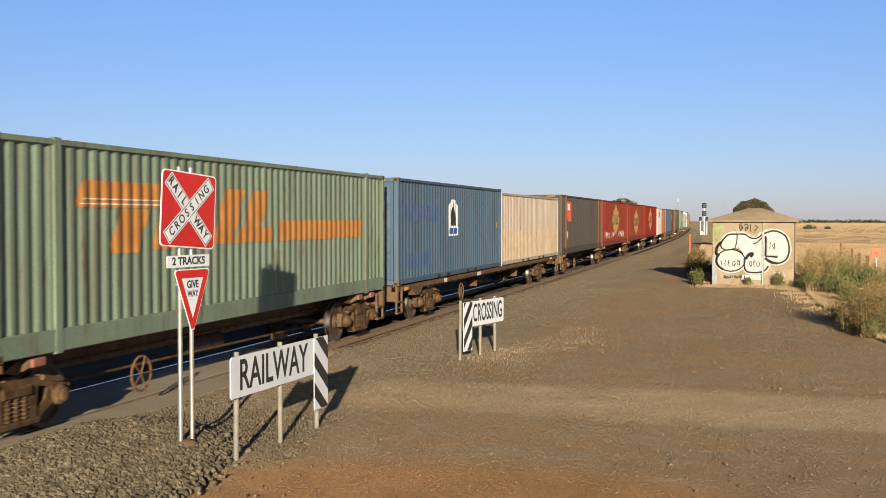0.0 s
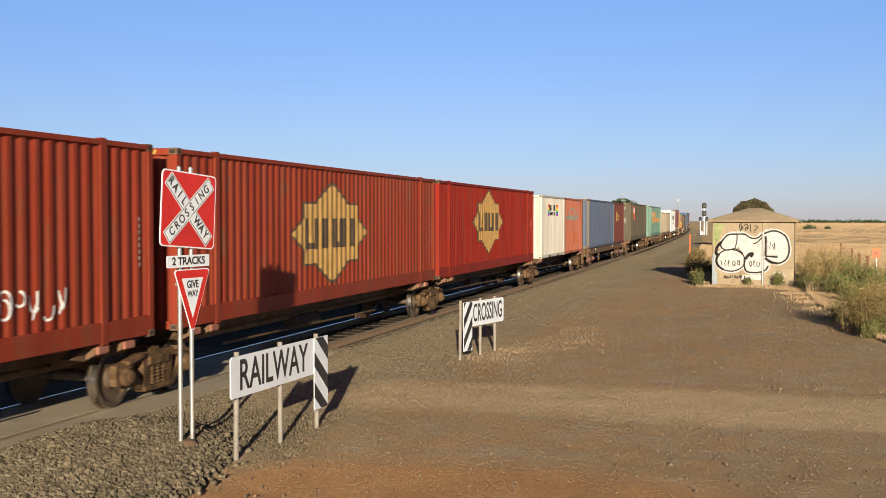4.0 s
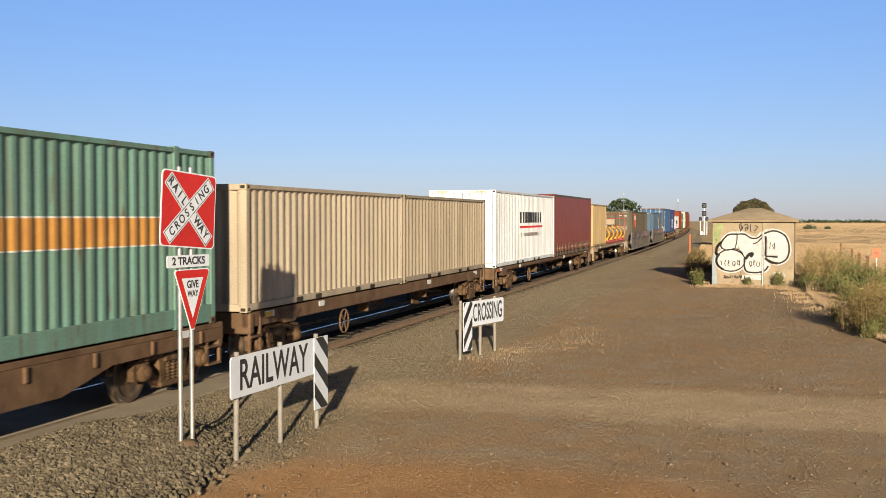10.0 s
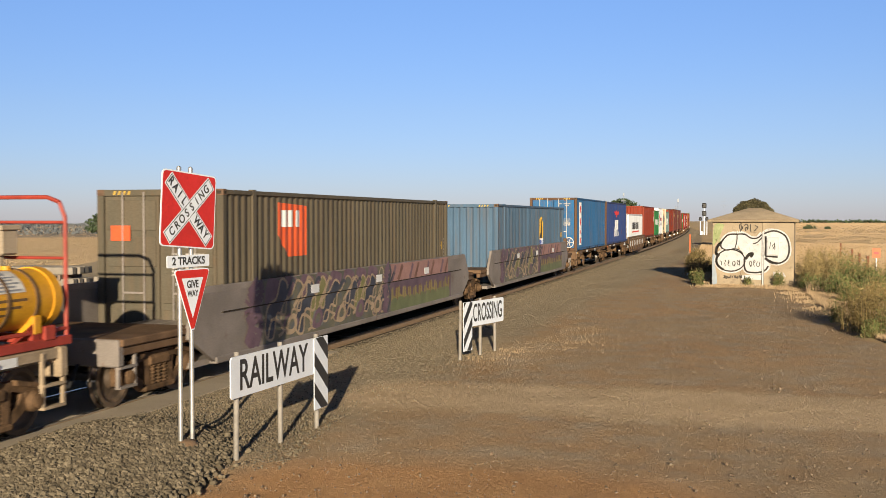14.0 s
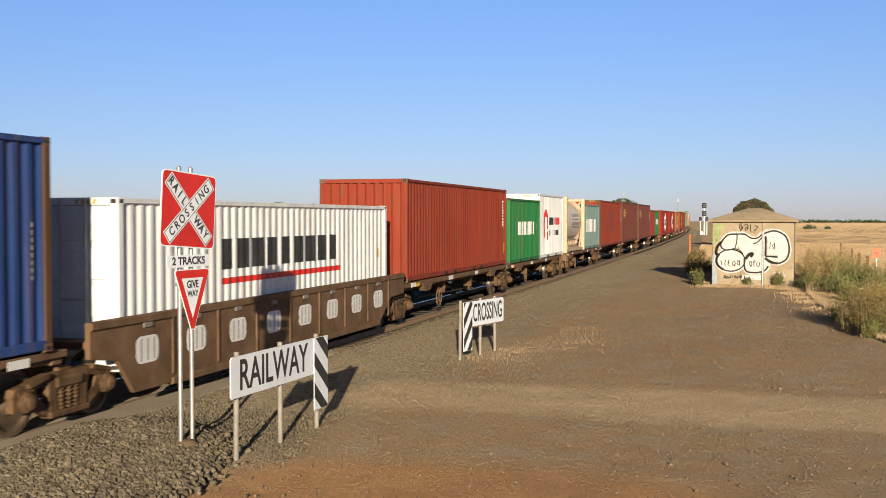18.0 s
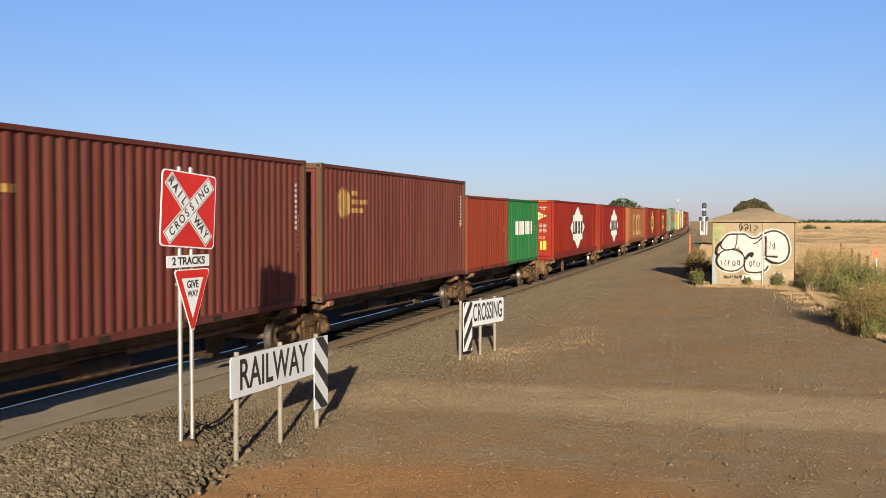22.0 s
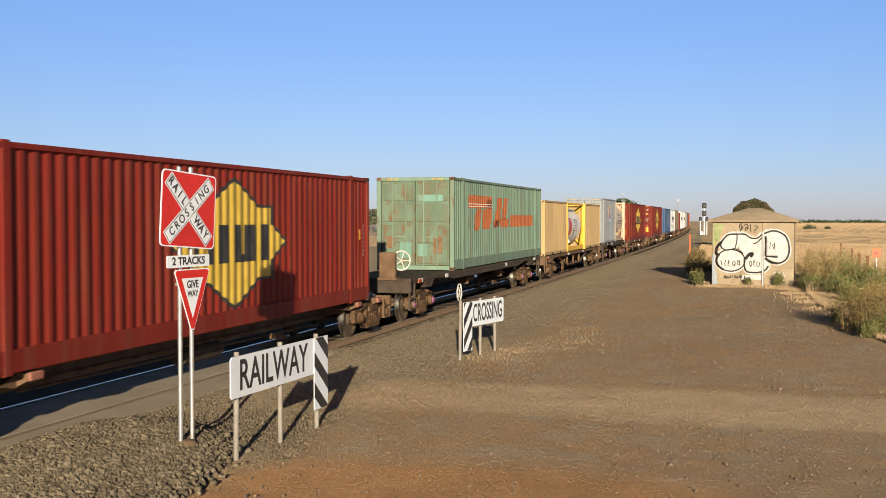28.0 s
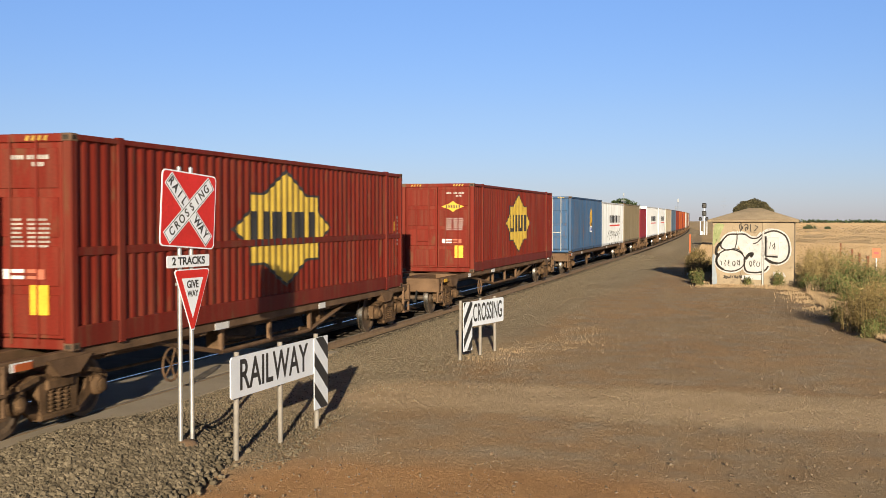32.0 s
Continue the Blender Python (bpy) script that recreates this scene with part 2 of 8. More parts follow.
def M_ground():
    m = bpy.data.materials.new("earth_gravel_and_straw")
    m.use_nodes = True
    nt = m.node_tree
    N, L = nt.nodes, nt.links
    b = N["Principled BSDF"]
    co = N.new("ShaderNodeTexCoord")

    def noise_at(scale, detail=5, rough=0.55):
        n = N.new("ShaderNodeTexNoise")
        n.inputs["Scale"].default_value, n.inputs["Detail"].default_value, n.inputs["Roughness"].default_value = scale, detail, rough
        L.new(co.outputs["Object"], n.inputs["Vector"])
        return n.outputs["Fac"]

    def ramp(src, a, b_, lo=0.3, hi=0.7):
        r = N.new("ShaderNodeValToRGB")
        r.color_ramp.elements[0].position, r.color_ramp.elements[1].position = lo, hi
        r.color_ramp.elements[0].color, r.color_ramp.elements[1].color = (*a, 1), (*b_, 1)
        L.new(src, r.inputs[0])
        return r.outputs[0]

    def blend(fac, a, b_, mode="MIX", k=None):
        x = N.new("ShaderNodeMix")
        x.data_type, x.blend_type = "RGBA", mode
        if k is not None:
            x.inputs[0].default_value = k
        else:
            L.new(fac, x.inputs[0])
        L.new(a, x.inputs[6])
        L.new(b_, x.inputs[7])
        return x.outputs[2]

    def mask(name, noise_src, amount=0.5):
        at = N.new("ShaderNodeAttribute")
        at.attribute_name = name
        ma = N.new("ShaderNodeMath")
        ma.operation = "MULTIPLY_ADD"
        L.new(noise_src, ma.inputs[0])
        ma.inputs[1].default_value = amount
        L.new(at.outputs["Fac"], ma.inputs[2])
        mr = N.new("ShaderNodeMapRange")
        mr.interpolation_type = "SMOOTHSTEP"
        mr.inputs[1].default_value, mr.inputs[2].default_value = 0.5 + amount / 2 - 0.28, 0.5 + amount / 2 + 0.28
        L.new(ma.outputs[0], mr.inputs[0])
        return mr.outputs[0]

    big, mid, fine, grain = noise_at(0.22), noise_at(1.3), noise_at(14, 4), noise_at(55, 3, 0.7)
    soil = ramp(big, (0.455, 0.308, 0.178), (0.43, 0.318, 0.198), 0.38, 0.62)
    grey = ramp(mid, (0.365, 0.288, 0.2), (0.44, 0.348, 0.245))
    soil = blend(ramp(mid, (0, 0, 0), (1, 1, 1), 0.42, 0.66), soil, grey)
    track = ramp(mid, (0.55, 0.412, 0.258), (0.64, 0.49, 0.318))
    stone = ramp(fine, (0.31, 0.25, 0.168), (0.5, 0.41, 0.28))
    straw = ramp(noise_at(0.5), (0.52, 0.385, 0.215), (0.6, 0.455, 0.265))
    straw = blend(ramp(noise_at(0.035), (0, 0, 0), (1, 1, 1), 0.4, 0.6), straw, ramp(mid, (0.56, 0.425, 0.25), (0.64, 0.49, 0.3)))
    soil = blend(mask("loam", mid, 0.7), soil, ramp(mid, (0.51, 0.29, 0.135), (0.55, 0.335, 0.168)))
    c = blend(mask("gravel", mid), soil, stone)
    c = blend(mask("road", mid, 0.4), c, track)
    # one dark tone for the oily bed and the painted train shadow
    c = blend(mask("oil_shade", mid, 0.3), c, ramp(fine, (0.035, 0.03, 0.025), (0.10, 0.085, 0.065)))
    lawn = mask("grass", noise_at(0.8), 0.6)
    c = blend(lawn, c, straw)
    # far plain: distance haze mixed into the ground colour as blue-grey
    plain = ramp(noise_at(0.012), (0.15, 0.155, 0.16), (0.26, 0.24, 0.22), 0.42, 0.66)
    c = blend(mask("hazy_plain", noise_at(0.05), 0.3), c, plain)
    c = blend(None, c, grain, "OVERLAY", 0.4)
    L.new(c, b.inputs["Base Color"])
    b.inputs["Roughness"].default_value = 0.95
    b.inputs["Specular IOR Level"].default_value = 0.06
    bp = N.new("ShaderNodeBump")
    bp.inputs["Strength"].default_value, bp.inputs["Distance"].default_value = 1.0, 0.026
    add = N.new("ShaderNodeMath")
    add.operation = "ADD"
    L.new(fine, add.inputs[0])
    L.new(grain, add.inputs[1])
    L.new(add.outputs[0], bp.inputs["Height"])
    calm = N.new("ShaderNodeMapRange")
    calm.inputs[3].default_value, calm.inputs[4].default_value = 1.0, 0.12
    L.new(lawn, calm.inputs[0])
    L.new(calm.outputs[0], bp.inputs["Strength"])
    L.new(bp.outputs[0], b.inputs["Normal"])
    return m


build_ground()

# ---------------------------------------------------------------- track
def sweep_rail(name, side, centre_off, s0, s1, step):
    """A rail along the line: foot, web and head in one mesh, the running face in bright steel."""
    prof = [(-0.07, -0.165), (0.07, -0.165), (0.07, -0.15), (0.012, -0.13), (0.012, -0.04), (0.036, -0.03), (0.036, -0.004), (0.028, 0.0), (-0.028, 0.0), (-0.036, -0.004), (-0.036, -0.03), (-0.012, -0.04), (-0.012, -0.13), (-0.07, -0.15)]
    sh = Shape()
    n = len(prof)
    ss = list(np.arange(s0, min(s1, 60), step)) + list(np.linspace(60, s1, 60))
    v, f = [], []
    for s in ss:
        m = on_track(s)
        v += [m @ Vector((centre_off + side * 0.7525 + a, 0, b)) for a, b in prof]
    for k in range(len(ss) - 1):
        for i in range(n):
            j = (i + 1) % n
            f.append((k * n + i, k * n + j, (k + 1) * n + j, (k + 1) * n + i))
    sh.add(v, f)
    me = sh.mesh(name, fix=True)
    me.materials.append(M_rail)
    me.materials.append(M_dull if side > 0 and centre_off == 0 else M_tread)
    for p in me.polygons:
        if p.index % n in (6, 7, 8):
            p.material_index = 1
    return me


M_dull = surface("dusty_rail_head", (0.2, 0.165, 0.125), (0.28, 0.24, 0.19), 6, 0.7, 0.1, 40, metal=0.3)


def build_tracks():
    for off, label in ((0.0, "worn steel rails on ballast through the level crossing"), (-4.6, "second railway track beyond the train")):
        track = thing("railway_track", label, "railway track", kind="structure")
        for side in (-1, 1):
            part("rail", sweep_rail("rail", side, off, -30, 700, 3.0), None, track)
        sleeper = Shape().box(-1.28, 1.28, -0.12, 0.12, -0.30, -0.165, 0.015).mesh("sleeper")
        sleeper.materials.append(M_sleeper)
        for i in range(150):
            s = -6 + i * 0.68
            if 9.0 < s < 21.5:
                continue
            part("sleeper", sleeper, None, track, m=on_track(s) @ pose(off, 0, 0))


M_spare = surface("pale_concrete_sleeper", (0.19, 0.17, 0.14), (0.27, 0.24, 0.2), 4, 0.9, 0.3, 40)
# oily concrete, darkened further to carry the shade under the train
M_sleeper = surface("oily_shade_dark_sleeper", (0.04, 0.033, 0.026), (0.075, 0.06, 0.046), 4, 0.95, 0.3, 40, spec=0.05)
build_tracks()

# ---------------------------------------------------------------- containers
M_casting = surface("rusty_corner_casting", (0.085, 0.05, 0.03), (0.15, 0.09, 0.052), 6, 0.8, 0.1, 40)
M_hazard = surface("faded_yellow_stripe", (0.36, 0.235, 0.035), (0.48, 0.32, 0.055), 5, 0.6, 0.03, 40)
M_drumstrap = surface("dusty_brown_strap", (0.1, 0.062, 0.03), (0.16, 0.1, 0.052), 4, 0.8, 0.05, 40, spec=0.1)
# dark of seams, and of the shade painted for holes and pockets
M_holeseam = surface("hole_shade_and_seam", (0.03, 0.025, 0.02), (0.055, 0.045, 0.035), 4, 0.8, 0.05, 40, spec=0.1)
HALF = 1.295          # half of a box's width
SIDEWAYS = -0.076     # boxes sit this far from the track's middle


MESH = {}


def shared(key, make):
    if key not in MESH:
        MESH[key] = make()
    return MESH[key]


def rib_line(y0, y1, pitch=0.278, depth=0.0255):
    """The zigzag of a corrugated wall: (along, depth behind the outer face)."""
    n = max(2, round((y1 - y0) / pitch))
    p = (y1 - y0) / n
    pts = [(y0, 0.0)]
    for i in range(n):
        a = y0 + i * p
        pts += [(a + 0.14 * p, 0.0), (a + 0.38 * p, depth), (a + 0.62 * p, depth), (a + 0.86 * p, 0.0)]
    pts.append((y1, 0.0))
    return pts


def clip_strip(poly, lo, hi):
    for axis_sign, lim in ((1, lo), (-1, hi)):
        out = []
        for i, p in enumerate(poly):
            q = poly[(i + 1) % len(poly)]
            ip, iq = axis_sign * (p[0] - lim) >= 0, axis_sign * (q[0] - lim) >= 0
            if ip:
                out.append(p)
            if ip != iq:
                k = (lim - p[0]) / (q[0] - p[0])
                out.append((lim, p[1] + k * (q[1] - p[1])))
        poly = out
        if len(poly) < 3:
            return []
    return poly


def decal(name, polys, line, face, material, parent, lift=0.004, label=""):
    """Paint on a corrugated wall: flat outlines laid over its ribs. face(u, z, depth) gives the place."""
    sh = Shape()
    for poly in polys:
        lo, hi = min(p[0] for p in poly), max(p[0] for p in poly)
        for (a, da), (b, db) in zip(line, line[1:]):
            if b <= lo or a >= hi or b - a < 1e-6:
                continue
            q = clip_strip(poly, max(a, lo), min(b, hi))
            if len(q) >= 3:
                sh.add([face(u, z, da + (db - da) * (u - a) / (b - a) - lift) for u, z in q], [tuple(range(len(q)))])
    if sh.f:
        ob = part(name, sh, material, parent, label)
        bm = bmesh.new()
        bm.from_mesh(ob.data)
        bmesh.ops.remove_doubles(bm, verts=bm.verts, dist=0.0008)
        bm.to_mesh(ob.data)
        bm.free()
        ob.data.polygons.foreach_set("use_smooth", [False] * len(ob.data.polygons))
        return ob


def rect(u0, u1, z0, z1):
    return [(u0, z0), (u1, z0), (u1, z1), (u0, z1)]


def box_container(name, label, S, L, zb, zt, mat, trim=None, front="wall", posts=False, pitch=0.278, depth=0.029, category="shipping container", flatside=False, end_mat=None, lift=None, bars=None, cast=None, holes_in=True):
    """A steel box of length L whose middle is at S in the train; returns the thing and its wall line."""
    h = zt - zb
    box = thing(name, label, category, group="containers on the train")
    trim = trim or mat
    y0, y1 = -L / 2, L / 2
    post = 0.13
    wall = [y0 + post, y1 - post]
    if posts:
        inner = [-6.0, 6.0]
        stops = [y0 + post, -6.09, -5.93, 5.93, 6.09, y1 - post]
        line = rib_line(stops[0], stops[1], pitch, depth) + rib_line(stops[2], stops[3], pitch, depth) + rib_line(stops[4], stops[5], pitch, depth)
    else:
        inner = []
        line = rib_line(*wall, pitch, depth)
    if flatside:
        line = [(y0 + post, 0.0), (y1 - post, 0.0)]
    brail = 0.34 if posts else 0.165
    zl, zh = brail - 0.005, h - 0.09
    for sx in (1, -1):
        v, f = [], []
        for u, d in line:
            x = sx * (HALF - 0.028 - d)
            v += [(x, u, zl), (x, u, zh)]
        for i in range(len(line) - 1):
            q = (2 * i, 2 * i + 2, 2 * i + 3, 2 * i + 1)
            f.append(q if sx > 0 else q[::-1])
        sp = part("side_panel", Shape().add(v, f), mat, box)
        sp.data.polygons.foreach_set("use_smooth", [False] * len(sp.data.polygons))
        part("top_rail", Shape().box(min(sx * (HALF - 0.06), sx * HALF), max(sx * (HALF - 0.06), sx * HALF), y0 + 0.1, y1 - 0.1, h - 0.095, h - 0.012, 0.01), mat, box)
        part("bottom_rail", Shape().box(min(sx * (HALF - 0.07), sx * (HALF - 0.004)), max(sx * (HALF - 0.07), sx * (HALF - 0.004)), y0 + 0.1, y1 - 0.1, 0.03, brail, 0.012), mat, box)
        for p in inner:
            part("lifting_post", Shape().box(min(sx * (HALF - 0.09), sx * (HALF + 0.004)), max(sx * (HALF - 0.09), sx * (HALF + 0.004)), p - 0.085, p + 0.085, 0.0, h + 0.012, 0.012), lift or trim, box)
        for sy in (y0, y1):
            e = sy + (0.075 if sy < 0 else -0.075)
            part("corner_post", Shape().box(min(sx * (HALF - 0.14), sx * (HALF - 0.002)), max(sx * (HALF - 0.14), sx * (HALF - 0.002)), e - 0.073, e + 0.073, 0.1, h - 0.1, 0.015), trim, box)
            for cz in (0.0, h - 0.118):
                e2 = sy + (0.089 if sy < 0 else -0.089)
                part("corner_casting", Shape().box(min(sx * (HALF - 0.16), sx * HALF), max(sx * (HALF - 0.16), sx * HALF), e2 - 0.089, e2 + 0.089, cz, cz + 0.118, 0.012), cast or trim, box)
                if sx > 0 and holes_in:
                    # dark plates on the faces stand for the shade inside the holes
                    part("casting_hole", shared("casting_hole_side", lambda: Shape().box(-0.001, 0.0015, -0.05, 0.05, -0.028, 0.028).mesh("casting_hole")), M_holeseam, box, m=pose(HALF, e2, cz + 0.059))
                    if sy < 0:
                        part("casting_hole", shared("casting_hole_end", lambda: Shape().box(-0.05, 0.05, -0.0015, 0.001, -0.03, 0.03).mesh("casting_hole")), M_holeseam, box, m=pose(HALF - 0.08, sy, cz + 0.059))
    if not posts:
        for p in (-1.05, 1.05) if L < 8 else (-2.2, -1.2, 1.2, 2.2):
            # dark plate on the rail stands for the shade inside the pocket
            part("fork_pocket", Shape().box(HALF - 0.02, HALF + 0.001, p - 0.16, p + 0.16, 0.035, 0.135), M_holeseam, box, "fork pocket, its shade a dark plate")
    part("roof", Shape().box(-HALF + 0.06, HALF - 0.06, y0 + 0.08, y1 - 0.08, h - 0.06, h - 0.03), mat, box)
    part("floor", Shape().box(-HALF + 0.07, HALF - 0.07, y0 + 0.08, y1 - 0.08, 0.10, 0.15), M_steel, box)
    em = end_mat or mat
    for sy, kind in ((-1, front), (1, "wall")):
        ye = sy * (L / 2)
        part("end_header", Shape().box(-HALF + 0.15, HALF - 0.15, min(ye, ye - sy * 0.1), max(ye, ye - sy * 0.1), h - 0.12, h - 0.004, 0.01), trim, box)
        part("end_sill", Shape().box(-HALF + 0.15, HALF - 0.15, min(ye, ye - sy * 0.1), max(ye, ye - sy * 0.1), 0.02, 0.16, 0.01), trim, box)
        if kind == "wall":
            eline = rib_line(-HALF + 0.14, HALF - 0.14, 0.27, 0.045)
            v, f = [], []
            for u, d in eline:
                y = ye - sy * (0.03 + d)
                v += [(u, y, 0.15), (u, y, h - 0.11)]
            for i in range(len(eline) - 1):
                q = (2 * i, 2 * i + 2, 2 * i + 3, 2 * i + 1)
                f.append(q if sy < 0 else q[::-1])
            ew = part("end_wall", Shape().add(v, f), em, box)
            ew.data.polygons.foreach_set("use_smooth", [False] * len(ew.data.polygons))
        else:
            for dx in (-1, 1):
                lo, hi = min(dx * 0.01, dx * (HALF - 0.16)), max(dx * 0.01, dx * (HALF - 0.16))
                door = part("door", Shape().box(lo, hi, ye + 0.03, ye + 0.075, 0.17, h - 0.125, 0.008), em, box)
                ph = (h - 0.3) / 4
                for k in range(4):
                    part("door_panel", Shape().box(lo + 0.06, hi - 0.06, ye + 0.008, ye + 0.032, 0.22 + k * ph, 0.22 + (k + 0.82) * ph, 0.008), em, door)
                for bx in (0.3, 0.74):
                    part("locking_bar", Shape().tube((dx * bx, ye - 0.012, 0.08), (dx * bx, ye - 0.012, h - 0.05), 0.019, 8), bars or trim, door)
                part("door_handle", Shape().box(min(dx * 0.3, dx * 0.74), max(dx * 0.3, dx * 0.74), ye - 0.03, ye - 0.014, 1.05, 1.09, 0.004), bars or trim, door)
    if front == "door" or posts:
        st = Shape()
        for a in (-0.95, 0.55):
            for k in range(4):
                st.add([(a + k * 0.1, ye_ := -L / 2 - 0.006, h - 0.1), (a + k * 0.1 + 0.05, ye_, h - 0.1), (a + k * 0.1 + 0.08, ye_, h - 0.03), (a + k * 0.1 + 0.03, ye_, h - 0.03)], [(0, 1, 2, 3)])
        tagged(part("hazard_stripe", st, M_hazard, box), kind="stuff")
    ROLLING.append((box, S, zb))
    box["wall_height"] = h
    return box, line


def side_face(u, z, d):
    return (HALF - 0.028 - d, u, z)


# ---------------------------------------------------------------- wagons
M_darksteel = surface("black_brown_deck_edge", (0.045, 0.036, 0.03), (0.085, 0.065, 0.05), 3, 0.8, 0.2, 50, c3=(0.16, 0.11, 0.08), spot=0.62, spec=0.12)
M_shoe = surface("faded_red_shoe", (0.24, 0.09, 0.06), (0.33, 0.15, 0.1), 4, 0.7, 0.1, 40)
M_purple = surface("purple_axle_cap", (0.2, 0.07, 0.16), (0.28, 0.1, 0.22), 4, 0.6, 0.05, 40)
def wheelset_mesh():
    sh = Shape()
    for sx in (-1, 1):
        sh.lathe([(sx * 0.66, 0.2), (sx * 0.68, 0.40), (sx * 0.685, 0.488), (sx * 0.715, 0.488), (sx * 0.725, 0.462), (sx * 0.82, 0.455), (sx * 0.822, 0.39), (sx * 0.78, 0.34), (sx * 0.77, 0.18), (sx * 0.83, 0.12)], "x", 28)
    sh.tube((-1.0, 0, 0), (1.0, 0, 0), 0.075, 12)
    me = sh.mesh("wheelset", fix=True)
    me.materials.append(M_wheel)
    me.materials.append(M_tread)
    for p in me.polygons:
        r = math.hypot(p.center.y, p.center.z)
        if r > 0.44 and abs(p.normal.x) < 0.6:
            p.material_index = 1
    return me


def sideframe_mesh():
    """Cast side frame: arched top chord, sloping lower chord, two columns with open windows between them."""
    sh = Shape()
    sh.slab([(-1.16, 0.56), (-1.12, 0.67), (-0.86, 0.71), (-0.5, 0.79), (0.5, 0.79), (0.86, 0.71), (1.12, 0.67), (1.16, 0.56), (1.08, 0.52), (0.84, 0.58), (0.5, 0.66), (-0.5, 0.66), (-0.84, 0.58), (-1.08, 0.52)], 0.92, 1.05, "x")
    for k in (-1, 1):
        sh.slab([(k * 1.16, 0.58), (k * 1.14, 0.36), (k * 1.04, 0.36), (k * 1.03, 0.56)], 0.93, 1.04, "x")
        sh.slab([(k * 0.78, 0.6), (k * 0.76, 0.38), (k * 0.42, 0.18), (k * 0.3, 0.18), (k * 0.3, 0.28), (k * 0.62, 0.46), (k * 0.68, 0.6)], 0.93, 1.04, "x")
        sh.slab([(k * 0.26, 0.24), (k * 0.4, 0.24), (k * 0.44, 0.7), (k * 0.26, 0.7)], 0.92, 1.06, "x")
        sh.slab([(k * 0.5, 0.74), (k * 0.9, 0.66), (k * 0.92, 0.72), (k * 0.5, 0.81)], 0.98, 1.12, "x")
    sh.box(0.9, 1.1, -0.44, 0.44, 0.17, 0.26, 0.02)
    sh.box(0.9, 1.1, -0.3, 0.3, 0.56, 0.72, 0.03)
    return sh.mesh("side_frame", fix=True)


def spring_mesh():
    rings = []
    for k in range(6):
        rings += [(0.30 + k * 0.055, 0.06), (0.308 + k * 0.055, 0.08), (0.335 + k * 0.055, 0.08), (0.343 + k * 0.055, 0.06)]
    return Shape().lathe(rings, "z", 12).mesh("spring", fix=True)


def axlebox_mesh():
    return Shape().lathe([(0.9, 0.14), (1.06, 0.15), (1.1, 0.14), (1.13, 0.11), (1.14, 0.03)], "x", 16).box(0.92, 1.06, -0.17, 0.17, 0.06, 0.16, 0.02).mesh("axle_box", fix=True)


def bogie(wagon, y, S, cap=None, far=False):
    """A two-axle bogie under a wagon at y from its middle."""
    b = part("bogie", shared("bolster", lambda: Shape().box(-1.0, 1.0, -0.17, 0.17, 0.42, 0.84, 0.03).box(-0.35, 0.35, -0.45, 0.45, 0.5, 0.66, 0.02).mesh("bolster")), M_grime, wagon, m=pose(0, y, 0))
    part("side_frame", shared("sideframe", sideframe_mesh), M_grime, b)
    part("side_frame", shared("sideframe", sideframe_mesh), M_grime, b, m=pose(0, 0, 0, 0, 0, 180))
    for sx in (-1, 1):
        for y_ in () if far else (-0.15, 0.02, 0.18):
            part("spring", shared("spring", spring_mesh), M_grime, b, m=pose(sx * 1.0, y_, -0.04))
    for dy in (-0.9, 0.9):
        w = part("wheelset", shared("wheelset", wheelset_mesh), None, b, m=pose(0, dy, 0.46))
        WHEELS.append((w, dy, S + y + dy))
        ax = part("axle_box", shared("axlebox", axlebox_mesh), M_grime, b, m=pose(0, dy, 0.48))
        if not far:
            part("axle_cap", shared("axlecap" + (cap.name if cap else ""), lambda: Shape().lathe([(1.135, 0.1), (1.165, 0.095), (1.18, 0.06), (1.185, 0.02)], "x", 12).mesh("axle_cap", fix=True)), cap or M_grime, b, m=pose(0, dy, 0.48))
    for dy in () if far else (-0.42, 0.42):
        part("brake_beam", shared("brakebeam%d" % (dy > 0), lambda: Shape().tube((-0.8, dy, 0.36), (0.8, dy, 0.36), 0.04, 8).box(0.68, 0.82, dy - 0.06, dy + 0.06, 0.3, 0.56, 0.02).mesh("brake_beam")), M_grime, b)
    return b


def handwheel_mesh():
    sh = Shape()
    n = 20
    for i in range(n):
        a, c = 2 * math.pi * i / n, 2 * math.pi * (i + 1) / n
        sh.tube((0, 0.27 * math.cos(a), 0.27 * math.sin(a)), (0, 0.27 * math.cos(c), 0.27 * math.sin(c)), 0.02, 6)
    for i in range(5):
        a = 2 * math.pi * i / 5
        sh.tube((0, 0, 0), (0.02, 0.27 * math.cos(a), 0.27 * math.sin(a)), 0.014, 6)
    return sh.mesh("handwheel")


def coupler(wagon, y, sy):
    c = Shape().box(-0.12, 0.12, min(y, y + sy * 0.55), max(y, y + sy * 0.55), 0.68, 0.88, 0.02)
    c.box(-0.2, 0.2, min(y + sy * 0.3, y + sy * 0.6), max(y + sy * 0.3, y + sy * 0.6), 0.64, 0.94, 0.04)
    part("coupler", c, M_grime, wagon, fix=True)
    part("brake_hose", Shape().tube((0.5, y, 0.7), (0.55, y + sy * 0.3, 0.4), 0.03, 8).tube((0.55, y + sy * 0.3, 0.4), (0.4, y + sy * 0.55, 0.5), 0.03, 8), M_black, wagon)


